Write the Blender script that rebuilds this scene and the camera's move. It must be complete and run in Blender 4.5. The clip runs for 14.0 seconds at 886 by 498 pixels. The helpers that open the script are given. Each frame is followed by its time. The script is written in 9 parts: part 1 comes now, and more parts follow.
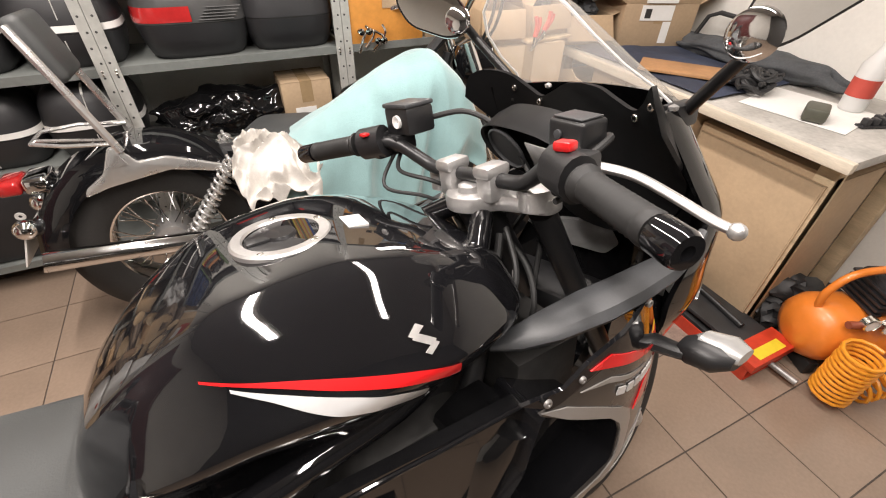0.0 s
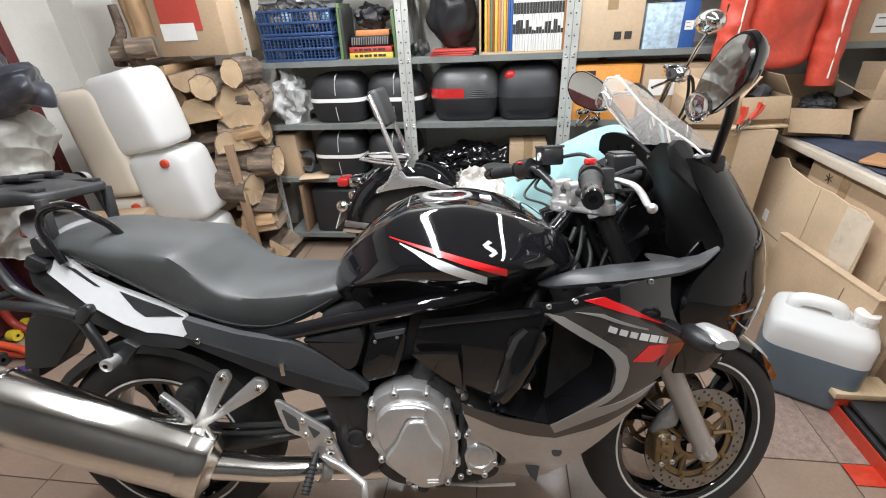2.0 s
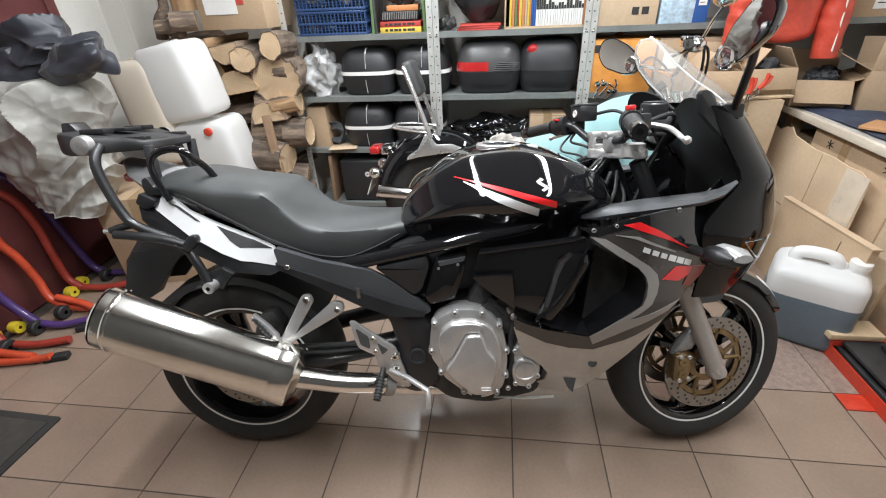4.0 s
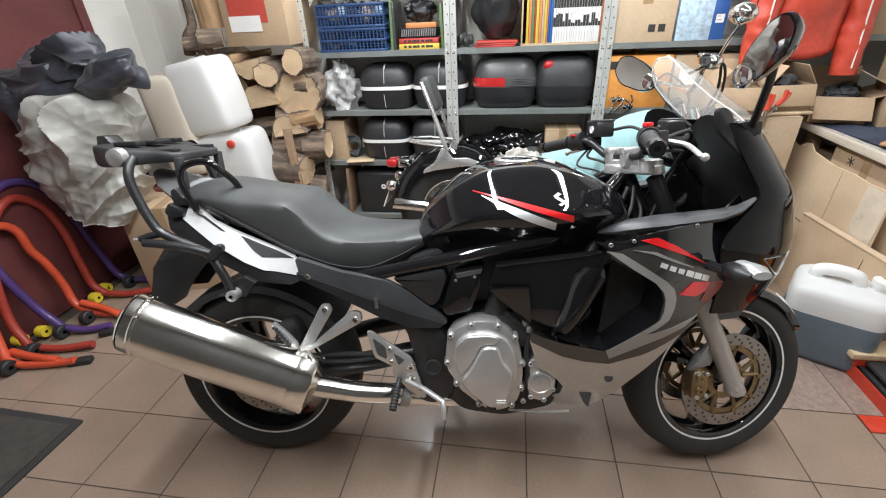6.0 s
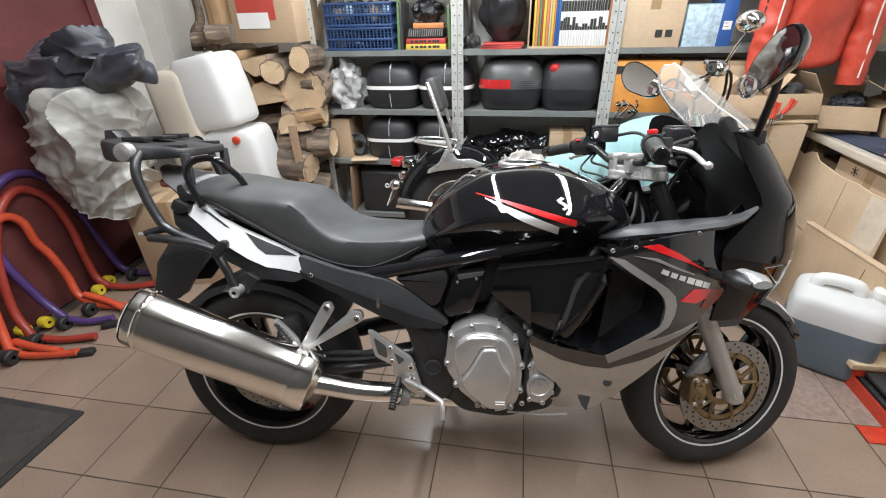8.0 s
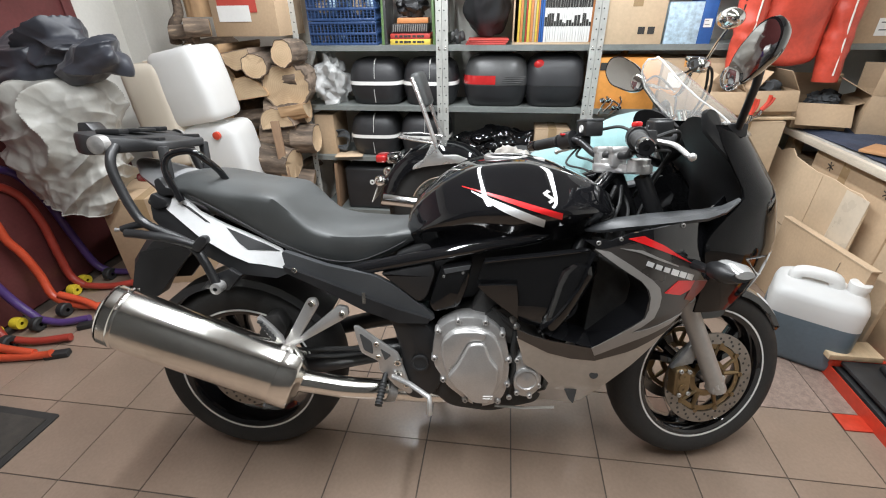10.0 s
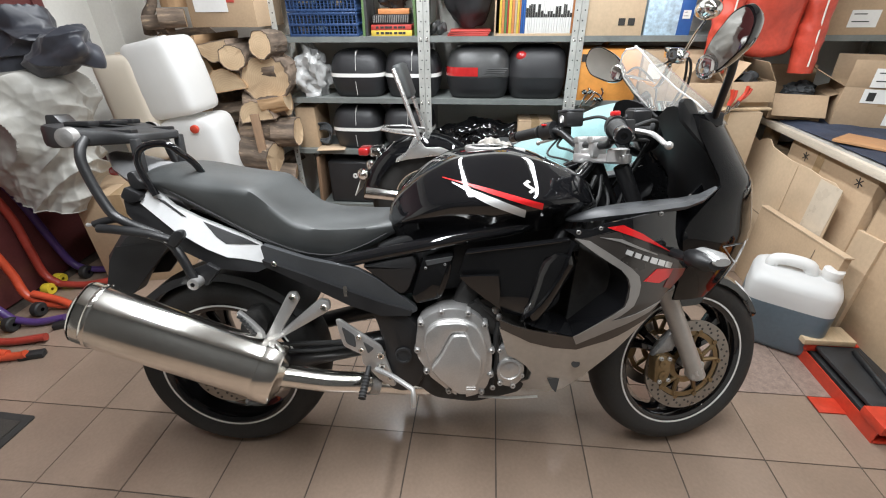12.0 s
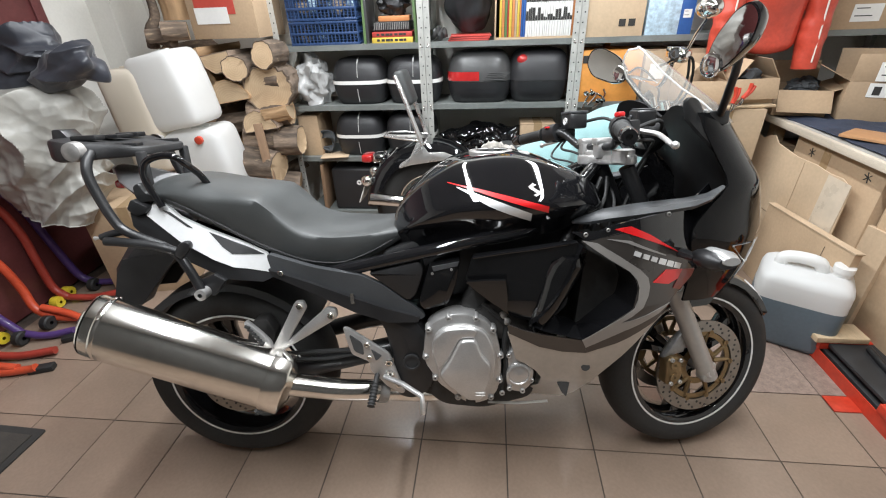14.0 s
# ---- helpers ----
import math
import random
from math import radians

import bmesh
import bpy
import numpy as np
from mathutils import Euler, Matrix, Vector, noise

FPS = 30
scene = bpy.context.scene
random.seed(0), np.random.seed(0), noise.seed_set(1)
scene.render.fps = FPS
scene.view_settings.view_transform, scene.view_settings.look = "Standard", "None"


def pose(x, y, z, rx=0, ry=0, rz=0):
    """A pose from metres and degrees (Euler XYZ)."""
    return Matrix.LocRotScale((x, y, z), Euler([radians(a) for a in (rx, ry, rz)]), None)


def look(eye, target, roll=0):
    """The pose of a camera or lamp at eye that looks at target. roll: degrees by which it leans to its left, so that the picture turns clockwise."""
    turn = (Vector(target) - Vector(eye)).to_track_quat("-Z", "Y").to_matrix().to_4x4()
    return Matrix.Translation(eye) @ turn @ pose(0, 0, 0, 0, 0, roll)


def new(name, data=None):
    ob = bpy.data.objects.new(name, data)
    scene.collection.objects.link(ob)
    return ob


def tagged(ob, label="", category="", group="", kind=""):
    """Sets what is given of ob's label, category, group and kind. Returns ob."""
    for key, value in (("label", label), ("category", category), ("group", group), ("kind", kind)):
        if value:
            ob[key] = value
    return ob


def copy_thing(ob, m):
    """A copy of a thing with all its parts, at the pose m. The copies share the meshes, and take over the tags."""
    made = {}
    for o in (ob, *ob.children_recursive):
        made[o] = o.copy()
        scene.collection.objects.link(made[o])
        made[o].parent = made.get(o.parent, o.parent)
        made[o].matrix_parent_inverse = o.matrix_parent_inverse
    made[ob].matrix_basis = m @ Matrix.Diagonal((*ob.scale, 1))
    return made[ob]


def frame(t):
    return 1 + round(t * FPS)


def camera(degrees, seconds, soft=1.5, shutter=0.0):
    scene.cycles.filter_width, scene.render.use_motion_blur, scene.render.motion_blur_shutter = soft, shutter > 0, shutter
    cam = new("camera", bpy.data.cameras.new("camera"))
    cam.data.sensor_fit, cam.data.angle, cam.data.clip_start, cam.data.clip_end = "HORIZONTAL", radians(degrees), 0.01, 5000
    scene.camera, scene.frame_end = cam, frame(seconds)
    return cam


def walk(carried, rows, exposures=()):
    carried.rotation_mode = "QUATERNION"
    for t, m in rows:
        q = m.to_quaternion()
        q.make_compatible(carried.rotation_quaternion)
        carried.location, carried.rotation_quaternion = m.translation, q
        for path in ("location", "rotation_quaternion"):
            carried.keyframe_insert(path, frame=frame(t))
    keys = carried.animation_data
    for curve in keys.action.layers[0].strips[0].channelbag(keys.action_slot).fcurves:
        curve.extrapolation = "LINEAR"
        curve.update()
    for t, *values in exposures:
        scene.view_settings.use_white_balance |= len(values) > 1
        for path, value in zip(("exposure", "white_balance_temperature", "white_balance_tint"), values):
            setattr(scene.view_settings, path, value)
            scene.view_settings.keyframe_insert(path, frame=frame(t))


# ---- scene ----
cam = camera(90.9, 14.0, 1.1)
PATH = [
    (0, (0.033, -0.405, 1.337), (0.728, 0.984, 0.077), 1.6),
    (0.3, (0.018, -0.523, 1.381), (0.457, 1.052, 0.228), -3.0),
    (0.5, (0.017, -0.597, 1.4), (0.321, 1.073, 0.343), -5.1),
    (1, (0.028, -0.78, 1.409), (0.262, 0.916, 0.375), -3.5),
    (1.5, (0.069, -0.853, 1.418), (0.121, 0.893, 0.444), -3.7),
    (2, (0.172, -0.927, 1.406), (-0.076, 0.804, 0.435), -2.9),
    (2.5, (0.178, -1.013, 1.391), (-0.116, 0.7, 0.402), -2.9),
    (3, (0.099, -1.095, 1.379), (-0.15, 0.605, 0.357), -3.0),
    (3.2, (0.073, -1.121, 1.379), (-0.167, 0.575, 0.346), -2.8),
    (5.5, (0.036, -1.167, 1.394), (-0.234, 0.553, 0.41), -2.5),
    (6, (0.034, -1.171, 1.394), (-0.265, 0.55, 0.42), -2.8),
    (6.5, (0.026, -1.174, 1.393), (-0.291, 0.544, 0.419), -2.7),
    (7, (0.027, -1.169, 1.391), (-0.301, 0.545, 0.415), -2.8),
    (7.5, (0.028, -1.169, 1.393), (-0.293, 0.547, 0.419), -2.2),
    (8, (0.032, -1.175, 1.402), (-0.274, 0.544, 0.426), -1.6),
    (10.5, (0.03, -1.171, 1.378), (-0.195, 0.554, 0.391), -0.9),
    (11, (0.031, -1.168, 1.372), (-0.178, 0.553, 0.375), -0.8),
    (11.5, (0.036, -1.172, 1.373), (-0.156, 0.546, 0.368), -0.6),
    (12, (0.045, -1.171, 1.377), (-0.136, 0.548, 0.371), -0.7),
    (12.5, (0.045, -1.162, 1.384), (-0.131, 0.561, 0.383), -0.8),
    (13, (0.045, -1.169, 1.39), (-0.14, 0.557, 0.395), -2.1),
    (13.5, (0.04, -1.169, 1.376), (-0.159, 0.558, 0.388), -2.3),
    (14, (0.04, -1.166, 1.377), (-0.162, 0.561, 0.389), -2.3),
]
walk(cam, [(t, look(eye, target, roll)) for t, eye, target, roll in PATH],
     [(0.0, -0.1, 7300, 16), (0.3, 0.0, 6600, 11), (0.6, 0.05, 6350, 9), (1.2, 0.0, 6450, 10), (2.5, 0.0, 6300, 9), (14.0, 0.0, 6300, 8)])

# ---- world, lamps, exposure ----
world = bpy.data.worlds.new("world")
scene.world = world
world.use_nodes = True
world.node_tree.nodes["Background"].inputs["Color"].default_value = (0.9, 0.93, 1.0, 1)
world.node_tree.nodes["Background"].inputs["Strength"].default_value = 0.02
scene.view_settings.exposure = 0.0

LAMPS = [(-0.55, 0.15), (0.75, 0.15)]
POWER = (96.0, 60.0)
CEIL = 2.55
for (lx, ly), power in zip(LAMPS, POWER):
    data = bpy.data.lights.new("tube_light", "AREA")
    data.shape, data.size, data.size_y = "RECTANGLE", 0.09, 2.9
    data.energy, data.color = power, (0.99, 1.0, 1.015)
    lamp = new("tube_light", data)
    lamp.matrix_world = pose(lx, ly, CEIL - 0.09)

# ---- materials ----
def surf(name, color, rough=0.5, metal=0.0, vary=0.15, scale=6.0, bump=0.0, bump_scale=60.0, coat=0.0, wear=None, wear_at=0.62,
         spread=0.12, stretch=(1, 1, 1), per_object=0.0, per_island=0.0, spec=0.5, sheen=0.0):
    m = bpy.data.materials.new(name)
    m.use_nodes = True
    nt = m.node_tree
    n, l = nt.nodes, nt.links
    b = n["Principled BSDF"]
    tc = n.new("ShaderNodeTexCoord")
    mp = n.new("ShaderNodeMapping")
    mp.inputs["Scale"].default_value = stretch
    l.new(tc.outputs["Object"], mp.inputs["Vector"])
    big = n.new("ShaderNodeTexNoise")
    big.inputs["Scale"].default_value, big.inputs["Detail"].default_value = scale, 6
    fine = n.new("ShaderNodeTexNoise")
    fine.inputs["Scale"].default_value, fine.inputs["Detail"].default_value = bump_scale, 4
    l.new(mp.outputs["Vector"], big.inputs["Vector"])
    l.new(mp.outputs["Vector"], fine.inputs["Vector"])
    ramp = n.new("ShaderNodeMapRange")
    ramp.inputs["From Min"].default_value, ramp.inputs["From Max"].default_value = 0.3, 0.7
    ramp.inputs["To Min"].default_value, ramp.inputs["To Max"].default_value = 1 - vary, 1 + vary
    l.new(big.outputs["Fac"], ramp.inputs["Value"])
    fr = n.new("ShaderNodeMapRange")
    fr.inputs["From Min"].default_value, fr.inputs["From Max"].default_value = 0.3, 0.7
    fr.inputs["To Min"].default_value, fr.inputs["To Max"].default_value = 1 - vary * 0.5, 1 + vary * 0.5
    l.new(fine.outputs["Fac"], fr.inputs["Value"])
    mul = n.new("ShaderNodeMath")
    mul.operation = "MULTIPLY"
    l.new(ramp.outputs["Result"], mul.inputs[0])
    l.new(fr.outputs["Result"], mul.inputs[1])
    last = mul.outputs[0]
    for amount, socket in ((per_object, "o"), (per_island, "i")):
        if amount:
            src = n.new("ShaderNodeObjectInfo").outputs["Random"] if socket == "o" else n.new("ShaderNodeNewGeometry").outputs["Random Per Island"]
            rr = n.new("ShaderNodeMapRange")
            rr.inputs["To Min"].default_value, rr.inputs["To Max"].default_value = 1 - amount, 1 + amount
            l.new(src, rr.inputs["Value"])
            m2 = n.new("ShaderNodeMath")
            m2.operation = "MULTIPLY"
            l.new(last, m2.inputs[0])
            l.new(rr.outputs["Result"], m2.inputs[1])
            last = m2.outputs[0]
    tint = n.new("ShaderNodeVectorMath")
    tint.operation = "SCALE"
    tint.inputs[0].default_value = color
    l.new(last, tint.inputs["Scale"])
    out = tint.outputs["Vector"]
    if wear:
        wn = n.new("ShaderNodeTexNoise")
        wn.inputs["Scale"].default_value, wn.inputs["Detail"].default_value, wn.inputs["Roughness"].default_value = scale * 2.3, 8, 0.65
        l.new(mp.outputs["Vector"], wn.inputs["Vector"])
        wr = n.new("ShaderNodeMapRange")
        wr.inputs["From Min"].default_value, wr.inputs["From Max"].default_value = wear_at, wear_at + spread
        l.new(wn.outputs["Fac"], wr.inputs["Value"])
        mix = n.new("ShaderNodeMix")
        mix.data_type = "RGBA"
        l.new(wr.outputs["Result"], mix.inputs["Factor"])
        l.new(out, mix.inputs["A"])
        mix.inputs["B"].default_value = (*wear, 1)
        out = mix.outputs["Result"]
    l.new(out, b.inputs["Base Color"])
    rv = n.new("ShaderNodeMapRange")
    rv.inputs["From Min"].default_value, rv.inputs["From Max"].default_value = 0.3, 0.7
    rv.inputs["To Min"].default_value, rv.inputs["To Max"].default_value = max(0.02, rough * 0.8), min(1, rough * 1.2)
    l.new(big.outputs["Fac"], rv.inputs["Value"])
    l.new(rv.outputs["Result"], b.inputs["Roughness"])
    b.inputs["Metallic"].default_value = metal
    b.inputs["Specular IOR Level"].default_value = spec
    b.inputs["Coat Weight"].default_value = coat
    b.inputs["Coat Roughness"].default_value = 0.02
    b.inputs["Sheen Weight"].default_value = sheen
    if bump:
        bp = n.new("ShaderNodeBump")
        bp.inputs["Strength"].default_value, bp.inputs["Distance"].default_value = bump, 0.004
        l.new(fine.outputs["Fac"], bp.inputs["Height"])
        l.new(bp.outputs["Normal"], b.inputs["Normal"])
    return m


def glassy(name, color, rough=0.02, ior=1.45, alpha=0.25, clear=1.0):
    m = bpy.data.materials.new(name)
    m.use_nodes = True
    n, l = m.node_tree.nodes, m.node_tree.links
    n.remove(n["Principled BSDF"])
    out = n["Material Output"]
    tr = n.new("ShaderNodeBsdfTransparent")
    tr.inputs["Color"].default_value = (*color, 1)
    gl = n.new("ShaderNodeBsdfGlossy")
    gl.inputs["Roughness"].default_value = rough
    fr = n.new("ShaderNodeLayerWeight")
    fr.inputs["Blend"].default_value = 0.5
    pw = n.new("ShaderNodeMath")
    pw.operation = "POWER"
    l.new(fr.outputs["Facing"], pw.inputs[0])
    pw.inputs[1].default_value = 4.0
    ma = n.new("ShaderNodeMath")
    ma.operation = "MULTIPLY_ADD"
    l.new(pw.outputs[0], ma.inputs[0])
    ma.inputs[1].default_value, ma.inputs[2].default_value = 0.55, ((ior - 1) / (ior + 1)) ** 2
    mx = n.new("ShaderNodeMixShader")
    l.new(ma.outputs[0], mx.inputs["Fac"])
    l.new(tr.outputs["BSDF"], mx.inputs[1])
    l.new(gl.outputs["BSDF"], mx.inputs[2])
    if clear < 1:
        df = n.new("ShaderNodeBsdfTranslucent")
        df.inputs["Color"].default_value = (0.85, 0.83, 0.8, 1)
        m2 = n.new("ShaderNodeMixShader")
        m2.inputs["Fac"].default_value = 1 - clear
        l.new(mx.outputs["Shader"], m2.inputs[1])
        l.new(df.outputs["BSDF"], m2.inputs[2])
        l.new(m2.outputs["Shader"], out.inputs["Surface"])
    else:
        l.new(mx.outputs["Shader"], out.inputs["Surface"])
    return m


def milky(name, color, through_color, rough=0.35, mix=0.45):
    """Thin-walled translucent plastic."""
    m = bpy.data.materials.new(name)
    m.use_nodes = True
    n, l = m.node_tree.nodes, m.node_tree.links
    b = n["Principled BSDF"]
    nz = n.new("ShaderNodeTexNoise")
    nz.inputs["Scale"].default_value = 5
    ra = n.new("ShaderNodeMix")
    ra.data_type = "RGBA"
    ra.inputs["A"].default_value = (*[c * 0.93 for c in color], 1)
    ra.inputs["B"].default_value = (*color, 1)
    l.new(nz.outputs["Fac"], ra.inputs["Factor"])
    l.new(ra.outputs["Result"], b.inputs["Base Color"])
    b.inputs["Roughness"].default_value = rough
    tr = n.new("ShaderNodeBsdfTranslucent")
    tr.inputs["Color"].default_value = (*through_color, 1)
    mx = n.new("ShaderNodeMixShader")
    mx.inputs["Fac"].default_value = mix
    l.new(b.outputs["BSDF"], mx.inputs[1])
    l.new(tr.outputs["BSDF"], mx.inputs[2])
    l.new(mx.outputs["Shader"], n["Material Output"].inputs["Surface"])
    return m


def ringed_wood(name, pale, dark):
    """Sawn log end: growth rings about the local x axis, with a few radial cracks."""
    m = bpy.data.materials.new(name)
    m.use_nodes = True
    n, l = m.node_tree.nodes, m.node_tree.links
    b = n["Principled BSDF"]
    tc = n.new("ShaderNodeTexCoord")
    nz = n.new("ShaderNodeTexNoise")
    nz.inputs["Scale"].default_value, nz.inputs["Detail"].default_value = 7, 8
    l.new(tc.outputs["Object"], nz.inputs["Vector"])
    wv = n.new("ShaderNodeTexWave")
    wv.wave_type, wv.rings_direction = "RINGS", "Y"
    wv.inputs["Scale"].default_value, wv.inputs["Distortion"].default_value, wv.inputs["Detail"].default_value = 26, 5.0, 5
    l.new(tc.outputs["Object"], wv.inputs["Vector"])
    mx = n.new("ShaderNodeMix")
    mx.data_type = "RGBA"
    mx.inputs["A"].default_value, mx.inputs["B"].default_value = (*pale, 1), (*dark, 1)
    k = n.new("ShaderNodeMath")
    k.operation = "MULTIPLY"
    l.new(wv.outputs["Fac"], k.inputs[0])
    k.inputs[1].default_value = 0.15
    k2 = n.new("ShaderNodeMath")
    k2.operation = "MULTIPLY_ADD"
    l.new(nz.outputs["Fac"], k2.inputs[0])
    k2.inputs[1].default_value = 1.1
    l.new(k.outputs[0], k2.inputs[2])
    k3 = n.new("ShaderNodeMath")
    k3.operation = "SUBTRACT"
    l.new(k2.outputs[0], k3.inputs[0])
    k3.inputs[1].default_value = 0.40
    l.new(k3.outputs[0], mx.inputs["Factor"])
    oi = n.new("ShaderNodeObjectInfo")
    rr = n.new("ShaderNodeMapRange")
    rr.inputs["To Min"].default_value, rr.inputs["To Max"].default_value = 0.62, 1.08
    l.new(oi.outputs["Random"], rr.inputs["Value"])
    sc = n.new("ShaderNodeVectorMath")
    sc.operation = "SCALE"
    l.new(mx.outputs["Result"], sc.inputs[0])
    l.new(rr.outputs["Result"], sc.inputs["Scale"])
    l.new(sc.outputs["Vector"], b.inputs["Base Color"])
    b.inputs["Roughness"].default_value = 0.85
    bp = n.new("ShaderNodeBump")
    bp.inputs["Strength"].default_value, bp.inputs["Distance"].default_value = 0.12, 0.002
    l.new(wv.outputs["Fac"], bp.inputs["Height"])
    l.new(bp.outputs["Normal"], b.inputs["Normal"])
    return m


def glow(name, color, strength):
    m = bpy.data.materials.new(name)
    m.use_nodes = True
    b = m.node_tree.nodes["Principled BSDF"]
    b.inputs["Emission Color"].default_value = (*color, 1)
    b.inputs["Emission Strength"].default_value = strength
    return m


TILE = surf("glazed_floor_tile", (0.262, 0.193, 0.146), 0.21, vary=0.10, scale=3.5, bump=0.06, bump_scale=90, per_object=0.05, wear=(0.20, 0.15, 0.12), wear_at=0.64)
TILE_PINK = surf("speckled_floor_tile", (0.27, 0.200, 0.165), 0.5, vary=0.22, scale=40, bump=0.1, bump_scale=160, per_object=0.05)
GROUT = surf("grout", (0.075, 0.058, 0.047), 0.9, vary=0.25, scale=12)
WALL = surf("white_wall_paint", (0.76, 0.74, 0.69), 0.8, vary=0.05, scale=3, bump=0.12, bump_scale=70, wear=(0.6, 0.57, 0.5), wear_at=0.72)
MAROON = surf("maroon_door_paint", (0.13, 0.038, 0.038), 0.4, vary=0.2, scale=5, bump=0.05)
CEILING = surf("grey_ceiling_paint", (0.37, 0.363, 0.35), 0.85, vary=0.08, scale=3, bump=0.1, bump_scale=60)
# for the added south wall: dark, so that the gloss black reflects little
UNSEENWALL = surf("unseen_dark_grey_wall", (0.05, 0.049, 0.047), 0.6, vary=0.1, scale=3)
SHELF = surf("grey_shelf_steel", (0.20, 0.215, 0.205), 0.5, metal=0.2, vary=0.12, scale=8, wear=(0.33, 0.33, 0.31), wear_at=0.68)
POST = surf("galvanised_post", (0.52, 0.52, 0.49), 0.45, metal=0.35, vary=0.12, scale=14)
# even dark tone that stands in for the shade inside holes
HOLE_SHADE = surf("painted_hole_shade", (0.05, 0.05, 0.05), 0.9)
GLOSS = surf("black_gloss_paint", (0.007, 0.007, 0.008), 0.05, vary=0.1, scale=5, coat=1.0, spec=0.2)
NOSEBLACK = surf("black_nose_paint", (0.006, 0.006, 0.0065), 0.07, vary=0.2, scale=5, coat=0.30, spec=0.12)
GLOSS_DUST = surf("dusty_black_gloss", (0.006, 0.006, 0.0065), 0.09, vary=0.3, scale=4, coat=0.8, spec=0.3)
SATIN = surf("black_satin_plastic", (0.016, 0.016, 0.017), 0.36, vary=0.2, scale=10, bump=0.04, bump_scale=300)
MATT = surf("black_matt_plastic", (0.022, 0.022, 0.023), 0.55, vary=0.25, scale=12, bump=0.08, bump_scale=250)
PANELBLACK = surf("smooth_black_plastic", (0.009, 0.009, 0.0095), 0.45, vary=0.2, scale=8, spec=0.15)
DGREY = surf("dark_grey_plastic", (0.045, 0.047, 0.05), 0.45, vary=0.15, scale=8, bump=0.05, bump_scale=280)
VINYL = surf("black_seat_vinyl", (0.055, 0.058, 0.058), 0.5, vary=0.18, scale=6, bump=0.18, bump_scale=420)
SILVER = surf("silver_paint", (0.66, 0.66, 0.66), 0.32, metal=0.25, vary=0.06, scale=6, coat=0.5)
COWL = surf("grey_cowl_paint", (0.30, 0.30, 0.305), 0.3, metal=0.3, vary=0.08, coat=0.5)
BELLY = surf("silver_belly_paint", (0.47, 0.44, 0.40), 0.38, metal=0.45, vary=0.1, scale=6, coat=0.3)
TAUPE = surf("dark_bronze_paint", (0.048, 0.042, 0.038), 0.3, metal=0.3, vary=0.08, scale=6, coat=0.6)
GREYSTRIPE = surf("grey_stripe", (0.29, 0.275, 0.26), 0.35, metal=0.3, vary=0.06, coat=0.4)
RED = surf("red_stripe", (0.62, 0.012, 0.014), 0.28, vary=0.06, coat=0.6)
DARKRED = surf("dark_red_fade", (0.16, 0.012, 0.012), 0.3, vary=0.1, coat=0.6)
WHITEMARK = surf("white_mark", (0.75, 0.74, 0.72), 0.35, vary=0.05, coat=0.3)
CHROME = surf("chrome", (0.82, 0.82, 0.82), 0.07, metal=1.0, vary=0.04, scale=20)
STEEL = surf("polished_steel", (0.88, 0.86, 0.81), 0.165, metal=1.0, vary=0.08, scale=5, stretch=(1, 1, 1))
ALU = surf("cast_aluminium", (0.56, 0.55, 0.54), 0.36, metal=0.75, vary=0.1, scale=14, bump=0.06, bump_scale=220)
POLISHED = surf("polished_aluminium", (0.74, 0.73, 0.71), 0.28, metal=0.8, vary=0.06, scale=8)
ALU_DULL = surf("dull_aluminium", (0.36, 0.35, 0.34), 0.5, metal=0.7, vary=0.25, scale=20, bump=0.1)
FORK = surf("grey_fork_paint", (0.42, 0.40, 0.375), 0.4, metal=0.4, vary=0.08)
GOLD = surf("gold_anodised", (0.27, 0.19, 0.10), 0.45, metal=0.8, vary=0.15, scale=20)
DISC = surf("brake_disc_steel", (0.30, 0.28, 0.255), 0.32, metal=0.95, vary=0.12, scale=25)
TYRE = surf("tyre_rubber", (0.022, 0.021, 0.02), 0.75, vary=0.25, scale=12, bump=0.1, bump_scale=150)
RUBBER = surf("black_rubber", (0.018, 0.018, 0.018), 0.6, vary=0.2, scale=20)
ENGINE = surf("engine_black", (0.03, 0.029, 0.028), 0.55, metal=0.2, vary=0.35, scale=18, bump=0.15)
SCREEN = glassy("clear_screen", (0.96, 0.95, 0.92), 0.12, 1.45, clear=0.80)
MIRROR = surf("mirror_glass", (0.88, 0.88, 0.88), 0.02, metal=1.0, vary=0.0)
TOWEL = surf("pale_teal_towel", (0.235, 0.395, 0.40), 0.95, vary=0.12, scale=8, bump=0.4, bump_scale=260, sheen=0.5)
RAG = surf("white_rag", (0.60, 0.57, 0.53), 0.9, vary=0.1, scale=10, bump=0.25, bump_scale=200)
CARD = surf("brown_cardboard", (0.42, 0.30, 0.19), 0.8, vary=0.10, scale=4, bump=0.08, bump_scale=80, per_object=0.12, wear=(0.33, 0.235, 0.15), wear_at=0.66)
CARD_PALE = surf("pale_cardboard", (0.52, 0.39, 0.26), 0.8, vary=0.10, scale=4, bump=0.08, per_object=0.08, wear=(0.42, 0.29, 0.17), wear_at=0.66)
TAPE = surf("packing_tape", (0.36, 0.25, 0.14), 0.25, vary=0.1)
TAPE_CLEAR = surf("pale_tape", (0.60, 0.51, 0.40), 0.3, vary=0.07, scale=12, bump=0.2, bump_scale=50)
PAPER = surf("white_paper", (0.78, 0.77, 0.74), 0.7, vary=0.04)
INK = surf("dark_ink", (0.03, 0.028, 0.026), 0.7)
LABELRED = surf("red_print", (0.50, 0.07, 0.05), 0.6, vary=0.08)
